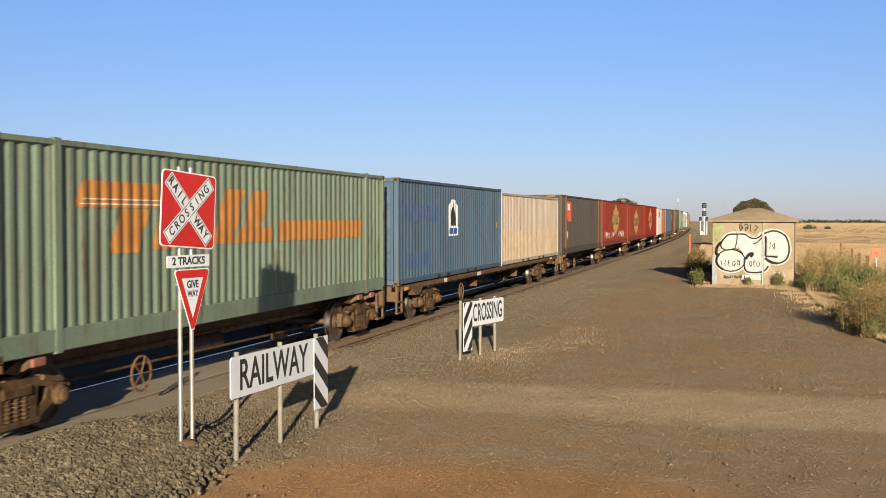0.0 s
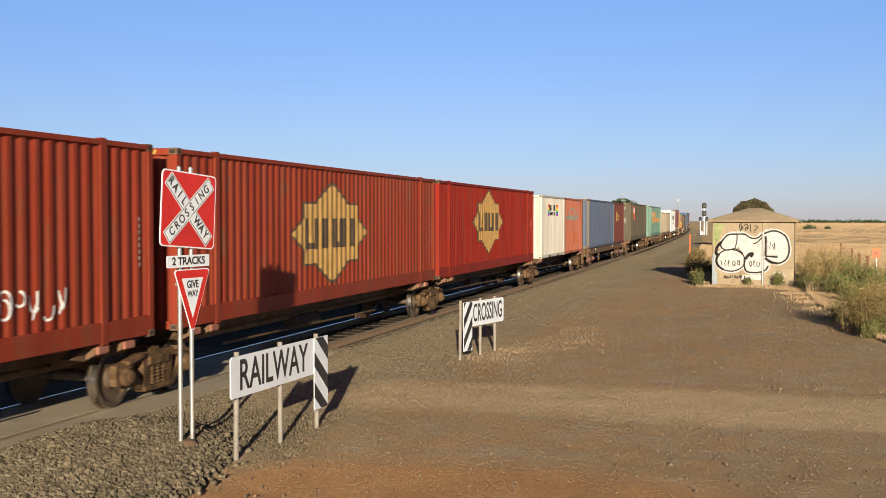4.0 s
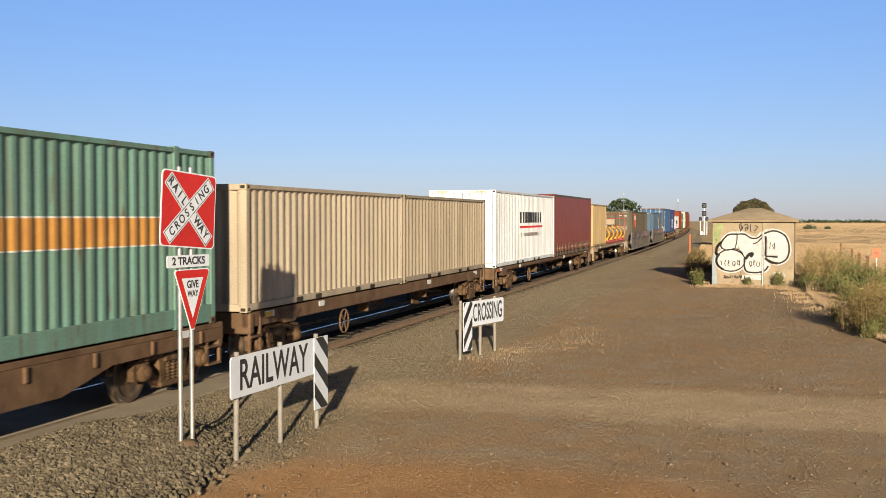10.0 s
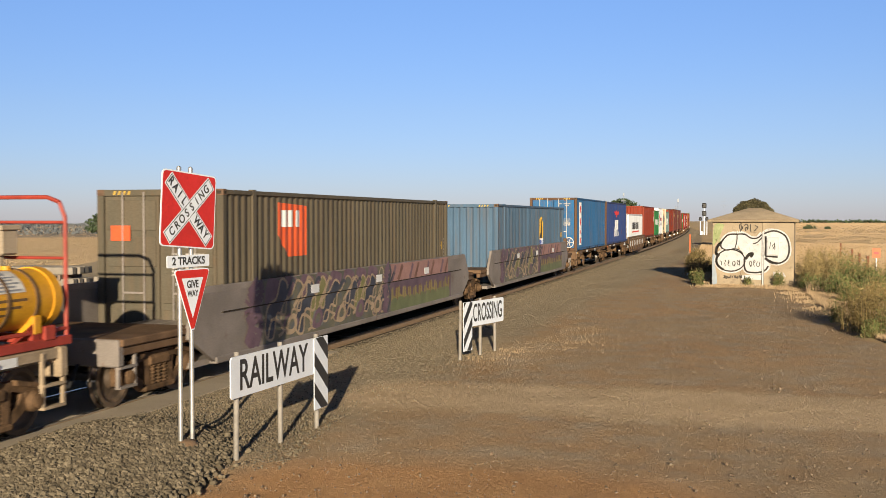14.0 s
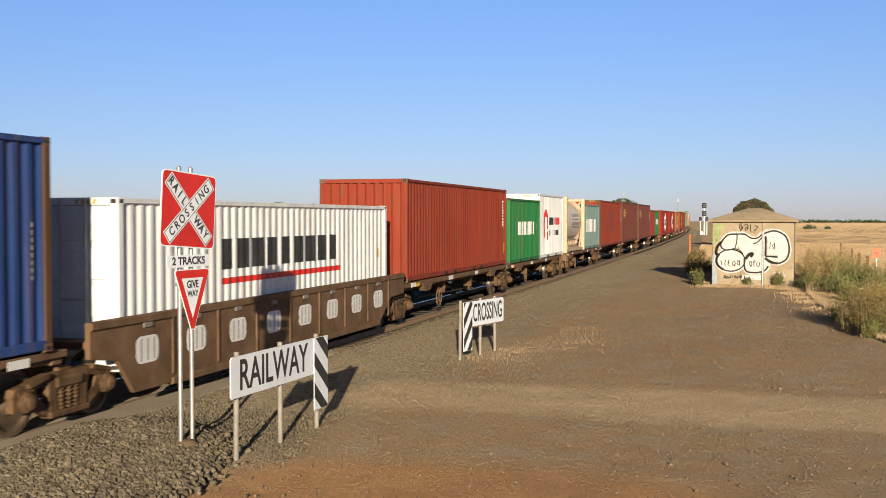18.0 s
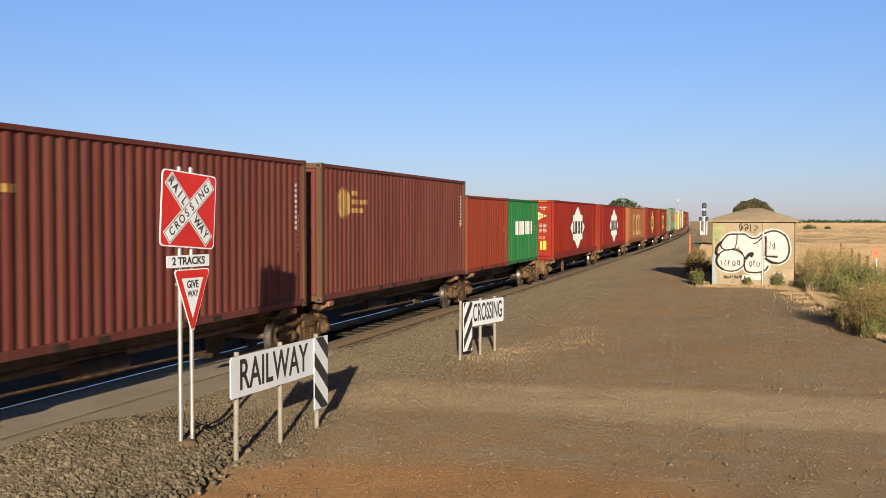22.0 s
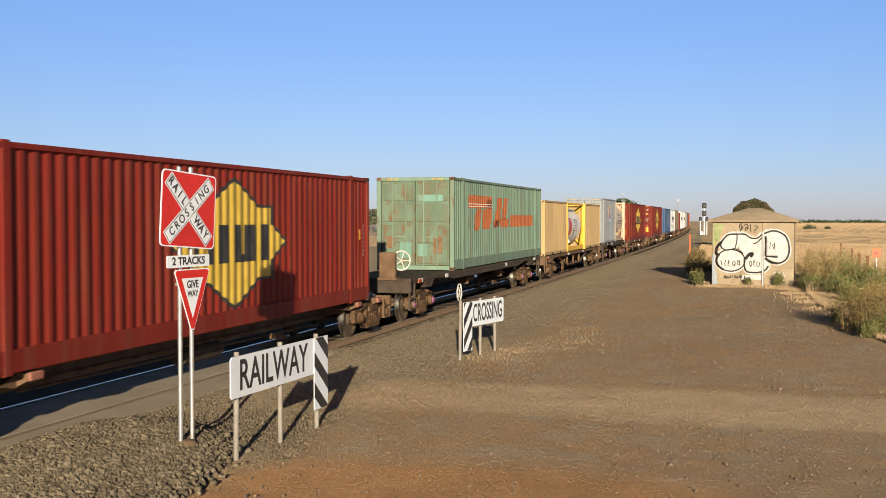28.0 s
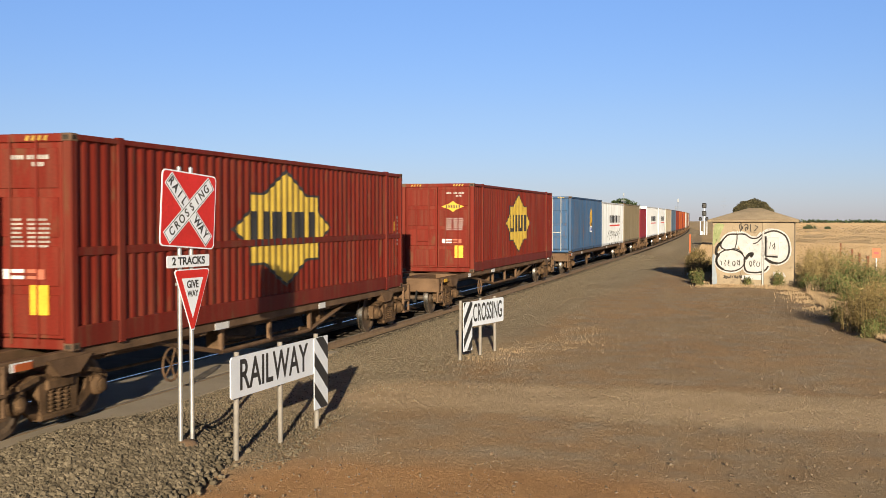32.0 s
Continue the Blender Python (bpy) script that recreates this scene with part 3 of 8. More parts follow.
def brake_stand(wagon, x, y, z):
    """An upright hand-brake column with a pale wheel on its side."""
    st = part("brake_stand", Shape().box(x - 0.24, x + 0.24, y - 0.09, y + 0.09, z, z + 0.76, 0.03).box(x - 0.3, x + 0.3, y - 0.14, y + 0.14, z - 0.02, z + 0.06, 0.01), M_steel, wagon)
    part("brake_wheel", shared("brake_wheel", handwheel_mesh), M_drumlabel, st, "pale hand-brake wheel", m=pose(x + 0.3, y + 0.3, z + 0.52, 0, 0, -50))
    return st


def flat_wagon(s0, s1, deck=1.09, style="skeletal", bogies=(1.9, 1.9), ends=(True, True), label="", sill_mat=None, sill=0.16, cap=None, belly=0.62, far=False, truss=False):
    """A container wagon from s0 to s1 in the train. bogies: distance of the bogie middles from each end, or None."""
    L = s1 - s0
    S = (s0 + s1) / 2
    w = thing("container_wagon", label or "rust-brown skeletal container wagon with exposed bogies", "railway wagon", group="wagons of the train")
    y0, y1 = -L / 2, L / 2
    mat = sill_mat or M_steel
    g0, g1 = y0 + (0.45 if ends[0] else 0.05), y1 - (0.45 if ends[1] else 0.05)
    part("centre_sill", Shape().box(-0.28, 0.28, g0, g1, deck - 0.42, deck - 0.03, 0.015), mat, w)
    if style == "skeletal":
        for sx in (-1, 1):
            part("side_sill", Shape().box(min(sx * 1.02, sx * 1.16), max(sx * 1.02, sx * 1.16), g0, g1, deck - sill, deck - 0.012, 0.012), mat, w)
        n = 2 if far else max(2, round(L / 3.0))
        for i in range(n + 1):
            y = g0 + 0.15 + (g1 - g0 - 0.3) * i / n
            part("cross_bearer", Shape().box(-1.1, 1.1, y - 0.11, y + 0.11, deck - 0.22, deck - 0.008, 0.012), mat, w)
            if i < n and not far:
                for sx in (-1, 1):
                    ym = y + (g1 - g0 - 0.3) / n
                    part("diagonal_brace", Shape().tube((sx * 0.28, y + 0.1, deck - 0.36), (sx * 1.05, ym - 0.1, deck - 0.16), 0.04, 6), mat, w)
        if truss:
            for sx in (1, -1):
                tr = part("truss", Shape().tube((sx * 1.0, g0 + 4.2, deck - sill), (sx * 1.0, -2.0, 0.48), 0.045, 6).tube((sx * 1.0, -2.0, 0.48), (sx * 1.0, 2.0, 0.48), 0.045, 6).tube((sx * 1.0, 2.0, 0.48), (sx * 1.0, g1 - 4.2, deck - sill), 0.045, 6), mat, w)
                for y in (-2.0, 0.0, 2.0):
                    part("truss_post", Shape().box(sx * 1.0 - 0.04, sx * 1.0 + 0.04, y - 0.05, y + 0.05, 0.45, deck - 0.1, 0.01), mat, tr)
    elif style == "spine":
        posts = [p for p in (-6.0, 6.0) if abs(p) < L / 2 - 0.6] + [g0 + 0.9, g1 - 0.9]
        for k, y in enumerate(posts):
            for sx in (-1, 1):
                arm = part("outrigger", Shape().slab([(sx * 0.25, deck - 0.4), (sx * 1.0, deck - 0.2), (sx * 1.16, deck - 0.12), (sx * 1.16, deck - 0.01), (sx * 0.25, deck - 0.01)], y - 0.16, y + 0.16, "y"), mat, w, fix=True)
                part("shoe", Shape().box(min(sx * 1.08, sx * 1.2), max(sx * 1.08, sx * 1.2), y - 0.14, y + 0.14, deck - 0.13, deck - 0.004, 0.02), M_shoe, arm)
                part("gusset", Shape().slab([(y - 0.5, deck - 0.16), (y - 0.16, deck - 0.03), (y - 0.16, deck - 0.22)], sx * 0.9 - 0.1, sx * 0.9 + 0.1, "x"), mat, arm, fix=True)
        part("air_pipe", Shape().tube((0.4, g0, deck - 0.3), (0.4, g1, deck - 0.3), 0.03, 6), M_grime, w)
    elif style == "deck":
        part("deck", Shape().box(-1.2, 1.2, g0, g1, deck - 0.1, deck - 0.006, 0.01), mat, w)
        for sx in (-1, 1):
            a, b_ = min(sx * 1.13, sx * 1.2), max(sx * 1.13, sx * 1.2)
            outline = [(g0, deck - 0.1), (g1, deck - 0.1), (g1, deck - belly * 0.5), (g1 - 3.4, deck - belly * 0.55), (g1 - 4.6, deck - belly), (g0 + 4.6, deck - belly), (g0 + 3.4, deck - belly * 0.55), (g0, deck - belly * 0.5)]
            part("side_sill", Shape().slab(outline, a, b_, "x"), mat, w, fix=True)
            n = round(L / 1.6)
            for i in range(n):
                y = g0 + 0.8 + i * (g1 - g0 - 1.6) / (n - 1)
                part("sill_stiffener", Shape().box(min(sx * 1.19, sx * 1.24), max(sx * 1.19, sx * 1.24), y - 0.03, y + 0.03, deck - belly * 0.5, deck - 0.1, 0.006), mat, w)
    elif style in ("well", "lowside"):
        zt, zb = (1.72, 0.42) if style == "well" else (1.42, 0.28)
        e, f_ = 2.6 if ends[0] else 1.6, 2.6 if ends[1] else 1.6
        for sx in (-1, 1):
            w0 = 1.24 if sx > 0 else 1.38       # the far side stands clear of the box
            a, b_ = min(sx * w0, sx * (w0 + 0.08)), max(sx * w0, sx * (w0 + 0.08))
            out = [(y0 + e - 0.25, 1.12), (y0 + e + 0.2, zt), (y1 - f_ - 0.2, zt), (y1 - f_ + 0.25, 1.12), (y1 - f_ + 0.25, 0.9), (y1 - f_ - 0.6, zb), (y0 + e + 0.6, zb), (y0 + e - 0.25, 0.9)]
            if style == "lowside":
                out = [(y0 + 0.02, zt - 0.08), (y1 - 0.25, zt - 0.08), (y1 - 0.25, 0.92), (y1 - 1.3, 0.88), (y1 - 2.2, zb), (y0 + 1.15, zb), (y0 + 0.7, 0.82), (y0 + 0.02, 0.92)]
            part("well_side", Shape().slab(out, a, b_, "x"), mat, w, fix=True)
            co = 0.083 if style == "well" else 0.12
            part("top_chord", Shape().box(min(sx * (w0 - 0.015), sx * (w0 + co)), max(sx * (w0 - 0.015), sx * (w0 + co)), y0 + (e + 0.2 if style == "well" else 0.02), y1 - (f_ + 0.2 if style == "well" else 0.25), zt - 0.1, zt + 0.02, 0.015), mat, w)
            part("bottom_chord", Shape().box(min(sx * (w0 - 0.04), sx * (w0 + 0.11)), max(sx * (w0 - 0.04), sx * (w0 + 0.11)), y0 + e + 0.6, y1 - f_ - 0.6, zb - 0.04, zb + 0.08, 0.015), mat, w)
        for yy in (y0 + 0.5, y1 - 0.5):
            part("end_platform", Shape().box(-1.25, 1.25, min(yy, yy + (2.2 if yy < 0 else -2.2)), max(yy, yy + (2.2 if yy < 0 else -2.2)), 0.98, 1.1, 0.02), M_steel, w)
            for sx in (-1, 1):
                part("end_sill", Shape().box(min(sx * 1.08, sx * 1.2), max(sx * 1.08, sx * 1.2), min(yy, yy + (2.1 if yy < 0 else -2.1)), max(yy, yy + (2.1 if yy < 0 else -2.1)), 0.84, 0.975, 0.015), M_steel, w)
        fl = 0.475 if style == "well" else 0.615
        part("well_floor", Shape().box(-1.2, 1.2, y0 + e, y1 - f_, fl - 0.1, fl), mat, w)
    for k, (sy, yb) in enumerate(((-1, y0), (1, y1))):
        if ends[k]:
            yy = yb - sy * 0.45
            part("headstock", Shape().box(-1.2, 1.2, min(yy, yy - sy * 0.16), max(yy, yy - sy * 0.16), deck - 0.42, deck - 0.004, 0.02), mat, w)
            coupler(w, yy, sy)
            for sx in (-1, 1):
                st = Shape()
                for dy in (0.06, 0.5):
                    st.box(min(sx * 1.13, sx * 1.18), max(sx * 1.13, sx * 1.18), yy - sy * dy - 0.03, yy - sy * dy + 0.03, 0.36, deck - 0.05, 0.006)
                for zz in (0.36, 0.66):
                    st.box(min(sx * 1.11, sx * 1.2), max(sx * 1.11, sx * 1.2), min(yy - sy * 0.05, yy - sy * 0.52), max(yy - sy * 0.05, yy - sy * 0.52), zz - 0.02, zz + 0.02, 0.005)
                part("step", st, mat, w)
        if bogies[k] is not None:
            bogie(w, yb - sy * bogies[k], S, cap, far)
    if style in ("skeletal", "deck", "spine") and not far:
        part("air_reservoir", Shape().tube((0.3, -0.9, deck - 0.5), (0.3, 0.5, deck - 0.5), 0.17, 14), M_darksteel, w)
        part("brake_rod", Shape().tube((0.45, y0 + 3.3, 0.5), (0.45, y1 - 3.3, 0.42), 0.025, 6), M_grime, w)
        part("brake_lever", Shape().slab([(-0.4, 0.45), (0.3, 0.38), (0.34, 0.46), (-0.36, 0.56)], 0.82, 0.86, "x"), M_grime, w, m=pose(0, 2.2, 0), fix=True)
        pale = style == "deck" and cap is not None and belly < 0.25
        if style != "spine" or ends[0]:
            part("handwheel", shared("pale_handwheel" if pale else "handwheel", handwheel_mesh), M_drumlabel if pale else M_steel, w, m=pose(1.14 if style == "skeletal" else 1.22, -L * 0.22, 0.52))
        if style != "spine":
            part("reflector", Shape().box(1.162, 1.175 if style == "skeletal" else 1.215, y0 + 1.15, y0 + 1.5, deck - 0.16, deck - 0.06, 0.004), M_yellow if round(S) % 2 else M_orange, w)
            for yy in (y0 + 2.3, y1 - 2.3):
                part("bolster_bracket", Shape().slab([(yy - 0.5, deck - 0.1), (yy + 0.5, deck - 0.1), (yy + 0.2, deck - 0.34), (yy - 0.25, deck - 0.34)], 1.0, 1.19, "x"), mat, w, fix=True)
            for yy in (-L * 0.1, L * 0.16):
                part("brake_cylinder", Shape().tube((0.7, yy, deck - 0.42), (0.7, yy + 0.4, deck - 0.42), 0.13, 12).tube((0.7, yy + 0.4, deck - 0.42), (0.7, yy + 1.3, deck - 0.5), 0.03, 8).box(0.6, 0.9, yy - 0.06, yy, deck - 0.6, deck - 0.2, 0.02), M_grime, w)
        for k, (yy, wd) in enumerate(() if style == "spine" else ((0.06, 0.42), (0.2, 0.3), (0.36, 0.5), (0.62, 0.36), (0.9, 0.42))):
            if (round(S * 7) + k) % 3:
                yy = y0 + yy * L
                part("marking_panel", Shape().box(1.161 if style == "skeletal" else 1.201, 1.168 if style == "skeletal" else 1.208, yy, yy + wd, deck - 0.16, deck - 0.04), M_white, w)
    ROLLING.append((w, S, 0.0))
    return w


def pack(bounds, deck=1.06, style="spine", lead=1.55, inset={}, tail=1.55):
    """Units joined over shared bogies."""
    for i, (a, b_) in enumerate(zip(bounds, bounds[1:])):
        first, last = i == 0, i == len(bounds) - 2
        flat_wagon(a + (0 if first else 0.06), b_ - (0 if last else 0.06), deck, style, (lead if first else None, tail if last else inset.get(i, -0.06)), (first and lead is not None, last and tail > 0), "rust-brown articulated wagon sharing its bogies", sill=0.12)

# ---------------------------------------------------------------- painted emblems (plain shapes)
def shear(poly, z0, k):
    return [(u + k * (z - z0), z) for u, z in poly]


def blocks(u0, u1, z0, z1, n, gap=0.2, slant=0.0):
    """A row of n plain bars in the room of a word."""
    w = (u1 - u0) / n
    return [shear(rect(u0 + i * w, u0 + i * w + w * (1 - gap), z0, z1), z0, slant) for i in range(n)]


def star(cu, cz, hw, hh):
    """Stepped eight-pointed lozenge."""
    q = [(0, 1), (0.2, 0.82), (0.44, 0.58), (0.7, 0.58), (0.7, 0.3), (1, 0)]
    pts = [(x, z) for x, z in q] + [(x, -z) for x, z in q[-2::-1]]
    pts += [(-x, z) for x, z in pts[-2:0:-1]]
    return [(cu + x * hw, cz + z * hh) for x, z in pts]


def emblem_star(box, line, cu, cz, hw, hh, fill, ink):
    """A lozenge with a border and a row of plain upright bars."""
    decal("emblem_border", [star(cu, cz, hw * 1.06, hh * 1.07)], line, side_face, ink, box, 0.004)
    decal("emblem", [star(cu, cz, hw, hh)], line, side_face, fill, box, 0.008)
    for i, (w0, lo, hi) in enumerate(((0.1, -0.3, 0.3), (0.09, -0.3, 0.3), (0.2, -0.3, 0.3), (0.12, -0.3, 0.3), (0.19, -0.3, 0.3), (0.17, -0.3, 0.3))):
        a = cu - hw * 0.7 + hw * (0.0, 0.24, 0.4, 0.68, 0.88, 1.18)[i]
        decal("emblem_bar", [rect(a, a + hw * w0, cz + hh * lo, cz + hh * hi)], line, side_face, ink, box, 0.012)
    for k in (0.1, 0.8):
        decal("emblem_bar", [rect(cu - hw * 0.7 + hw * k, cu - hw * 0.52 + hw * k, cz - hh * 0.3, cz - hh * 0.18)], line, side_face, ink, box, 0.012)


def emblem_speed(box, line, u, z, w, h, mat, edge=None):
    """Big slanted plain shapes and a long bar, crossed by thin pale lines."""
    z0 = z - h / 2
    def block(a, b_, lo, hi, k=0.5):
        return shear(rect(u + a * w, u + b_ * w, z0 + lo * h, z0 + hi * h), z0 + lo * h, k)
    shapes = [block(0.0, 0.34, 0.62, 1.0), block(0.08, 0.16, -0.05, 0.6), block(0.2, 0.33, -0.02, 0.56, 0.3), block(0.27, 0.35, 0.56, 0.9, 0.3), block(0.39, 0.47, 0.02, 0.98), block(0.37, 0.47, 0.02, 0.26, 0.3), block(0.51, 0.585, 0.26, 0.98), block(0.48, 0.63, 0.02, 0.3, 0.35), block(0.66, 1.12, 0.02, 0.42, 0.2)]
    for q in shapes:
        if edge:
            decal("emblem_edge", [[(a + (0.025 if i in (1, 2) else -0.025), b + (0.025 if i > 1 else -0.025)) for i, (a, b) in enumerate(q)]], line, side_face, edge, box, 0.004)
        decal("emblem_block", [q], line, side_face, mat, box, 0.008)
    for lo in (0.66, 0.73):
        decal("emblem_line", [shear(rect(u + 0.01 * w, u + 0.36 * w, z0 + lo * h, z0 + (lo + 0.02) * h), z0 + 0.6 * h, 0.5)], line, side_face, edge or M_drumlabel, box, 0.011)


def emblem_flag(box, line, u, z, w, h, mat, ink):
    decal("emblem", [[(u, z + h / 2), (u + w, z + h / 2 * 0.9), (u + w, z - h / 2), (u + 0.35 * w, z - h / 2), (u, z - 0.1 * h)]], line, side_face, mat, box)
    decal("emblem_mark", blocks(u + 0.1 * w, u + 0.85 * w, z + 0.05 * h, z + 0.36 * h, 3, 0.35), line, side_face, ink, box, 0.008)


def emblem_oval(box, line, u, z, w, h, mat, ink, base):
    ov = [(u + w / 2 * math.cos(a), z + h / 2 * math.sin(a)) for a in np.linspace(0, 2 * math.pi, 20, endpoint=False)]
    decal("emblem_oval", [ov], line, side_face, mat, box)
    decal("emblem_shape", [[(u - 0.04 * w, z + 0.4 * h), (u + 0.06 * w, z + 0.4 * h), (u + 0.14 * w, z + 0.1 * h), (u + 0.3 * w, z - 0.3 * h), (u - 0.3 * w, z - 0.3 * h), (u - 0.16 * w, z + 0.1 * h)]], line, side_face, ink, box, 0.008)
    if base is None:
        return
    decal("emblem_base", [rect(u - 0.46 * w, u + 0.46 * w, z - 0.6 * h, z - 0.32 * h)], line, side_face, base, box, 0.008)
    decal("emblem_frame", [rect(u - 0.36 * w, u - 0.06 * w, z - 0.55 * h, z - 0.37 * h), rect(u + 0.06 * w, u + 0.36 * w, z - 0.55 * h, z - 0.37 * h)], line, side_face, M_white if base != M_white else M_navy, box, 0.012)


def emblem_fan(box, line, u, z, w, h):
    """A gold shell of upright leaves with three short rows of bars beside it."""
    for k in range(5):
        c, hh = u + (k - 2) * w * 0.19, h / 2 * (0.72, 0.92, 1.0, 0.92, 0.72)[k]
        decal("emblem_leaf", [[(c - w * 0.08, z - hh * 0.7), (c, z - hh), (c + w * 0.08, z - hh * 0.7), (c + w * 0.085, z + hh * 0.7), (c, z + hh), (c - w * 0.085, z + hh * 0.7)]], line, side_face, M_gold, box, 0.006)
    for k, n in enumerate((2, 6, 4)):
        decal("small_lettering", blocks(u + 0.68 * w, u + (0.68 + 0.22 * n) * w, z + (0.24 - 0.26 * k) * h, z + (0.38 - 0.26 * k) * h, n, 0.25), line, side_face, M_gold, box, 0.006)


def emblem_word(box, line, u0, u1, z, h, n, ink, rule=None, under=None):
    """A word as a row of plain bars, with an underline and a fainter line of small bars."""
    w = (u1 - u0) / n
    for i in range(n):
        a = u0 + i * w
        decal("lettering_bar", [rect(a, a + 0.72 * w, z - h / 2, z + h / 2)], line, side_face, ink, box, 0.006)
    if rule:
        decal("underline", [rect(u0, u1, z - h * 0.98, z - h * 0.78)], line, side_face, rule, box, 0.006)
    if under:
        tagged(decal("small_lettering", blocks(u0, u1, z - h * 1.75, z - h * 1.42, n * 2, 0.45), line, side_face, under, box, 0.006), kind="stuff")


M_codewhite = surface("worn_white_stencil", (0.3, 0.28, 0.26), (0.46, 0.44, 0.42), 6, 0.6, 0.02, 40)


def code_marks(box, line, L, h, ink, sticker=None):
    """Small unreadable marks near the far end of a side."""
    e = L / 2
    tagged(decal("code_mark", [rect(e - 0.5, e - 0.45, h - 0.5 - 0.11 * k, h - 0.43 - 0.11 * k) for k in range(9)], line, side_face, ink, box, 0.006), kind="stuff")
    if sticker:
        decal("sticker", [rect(e - 0.42, e - 0.22, 0.45, 0.85)], line, side_face, sticker, box, 0.006)


def end_marks(box, L, h, ink, plate=True, badge=None):
    """Small unreadable marks, plates and a lozenge on the near door."""
    sh = Shape()
    y = -L / 2 - 0.002
    r = random.Random(round(L * 10 + h * 100))
    for k in range(9):
        z = h - 0.36 - 0.1 * k if k < 2 else 0.64 * h - k * 0.062
        tall = 0.06 if k < 2 else 0.03
        for x0, x1 in ((0.3, 0.52), (0.58, 0.94)) if k != 1 else ((0.66, 0.9),):
            x = x0
            while x < x1 - 0.04:
                w = r.uniform(0.03, 0.07)
                sh.box(x, min(x + w, x1), y - 0.003, y + 0.006, z, z + tall)
                x += w + 0.016
    tagged(part("code_mark", sh, M_codewhite if ink == M_white else ink, box), kind="stuff")
    if plate:
        part("placard", Shape().box(0.62, 0.92, y - 0.018, y - 0.006, 0.5, 0.92), M_yellow, box, "yellow placard")
        part("name_plate", Shape().box(0.18, 0.52, y - 0.018, y - 0.006, 1.0, 1.14), M_white, box)
        part("name_plate", Shape().box(0.57, 0.86, y - 0.018, y - 0.006, 1.0, 1.14), pt("coral"), box)
    if badge:
        c, z = 0.56, 0.74 * h
        d = [(c - 0.4, z), (c - 0.12, z + 0.1), (c, z + 0.19), (c + 0.12, z + 0.1), (c + 0.4, z), (c + 0.12, z - 0.1), (c, z - 0.19), (c - 0.12, z - 0.1)]
        lz = part("door_badge", Shape().slab(d, y - 0.03, y - 0.018, "y"), badge, box, "lozenge badge", fix=True)
        for k in range(6):
            part("badge_bar", Shape().box(c - 0.25 + k * 0.09, c - 0.2 + k * 0.09, y - 0.034, y - 0.0305, z - 0.055, z + 0.055), M_black, lz)


P = {
    "mint": (0.19, 0.25, 0.195), "teal": (0.15, 0.27, 0.225), "slate": (0.073, 0.125, 0.195), "bluegrey": (0.092, 0.125, 0.205), "cream": (0.49, 0.42, 0.35),
    "charcoal": (0.076, 0.073, 0.067), "olive": (0.1, 0.088, 0.064), "red": (0.22, 0.015, 0.007), "brick": (0.22, 0.035, 0.017), "maroon": (0.135, 0.04, 0.033),
    "ivory": (0.56, 0.53, 0.485), "darkred": (0.175, 0.02, 0.013), "oldred": (0.155, 0.019, 0.011), "cobalt": (0.045, 0.105, 0.22), "white": (0.675, 0.705, 0.74), "coral": (0.43, 0.145, 0.092), "buff": (0.45, 0.325, 0.165), "blue": (0.028, 0.115, 0.27), "navy": (0.028, 0.06, 0.205),
    "green": (0.022, 0.17, 0.05), "aqua": (0.173, 0.266, 0.266), "rust": (0.27, 0.105, 0.04), "silver": (0.26, 0.285, 0.315), "seafoam": (0.172, 0.26, 0.2), "khaki": (0.2, 0.167, 0.106),
    "postrust": (0.105, 0.058, 0.033), "postgrey": (0.162, 0.146, 0.122), "orange": (0.4, 0.0866, 0.02), "wine": (0.2, 0.02, 0.0333), "beige": (0.43, 0.365, 0.275), "tan": (0.36, 0.305, 0.225),
}


def pt(key):
    return paint(key, P[key], 0.585 if key in ("teal", "seafoam", "aqua") else 0.74 if key in ("white", "ivory", "cream", "buff", "beige", "silver") else 0.58 if key in ("blue", "navy", "cobalt", "teal", "mint", "seafoam", "coral", "brick", "oldred") else 0.64)


# name, colour, middle, length, bottom, top, front, posts, label
LAST = [None]


def crate(colour, s0, s1, zb, zt, front="wall", posts=False, label="", **k):
    if colour in ("silver", "olive", "slate", "blue", "cobalt", "white"):
        k.setdefault("bars", M_wellgrey if colour == "olive" else M_barsteel)
    if colour not in ("white", "ivory", "cream", "buff", "silver", "beige", "tan"):
        k.setdefault("cast", M_casting)
    LAST[0] = box_container("shipping_container", label or "corrugated steel shipping container, weathered paint", (s0 + s1) / 2, s1 - s0, zb, zt, pt(colour), front=front, posts=posts, **k)
    box, line = LAST[0]
    if s0 < 634:
        ink = M_codewhite if sum(P[colour]) < 0.9 else M_wellgrey
        L, h = s1 - s0, zt - zb
        tagged(decal("code_mark", [rect(L / 2 - 0.4, L / 2 - 0.355, h - 1.2 - 0.1 * k, h - 1.14 - 0.1 * k) for k in range(8)], line, side_face, ink, box, 0.005), kind="stuff")
        if round(s0 * 10) % 3:
            decal("sticker", [rect(L / 2 - 0.66, L / 2 - 0.5, h * 0.5, h * 0.5 + 0.24)], line, side_face, M_yellow, box, 0.006)
    return LAST[0]


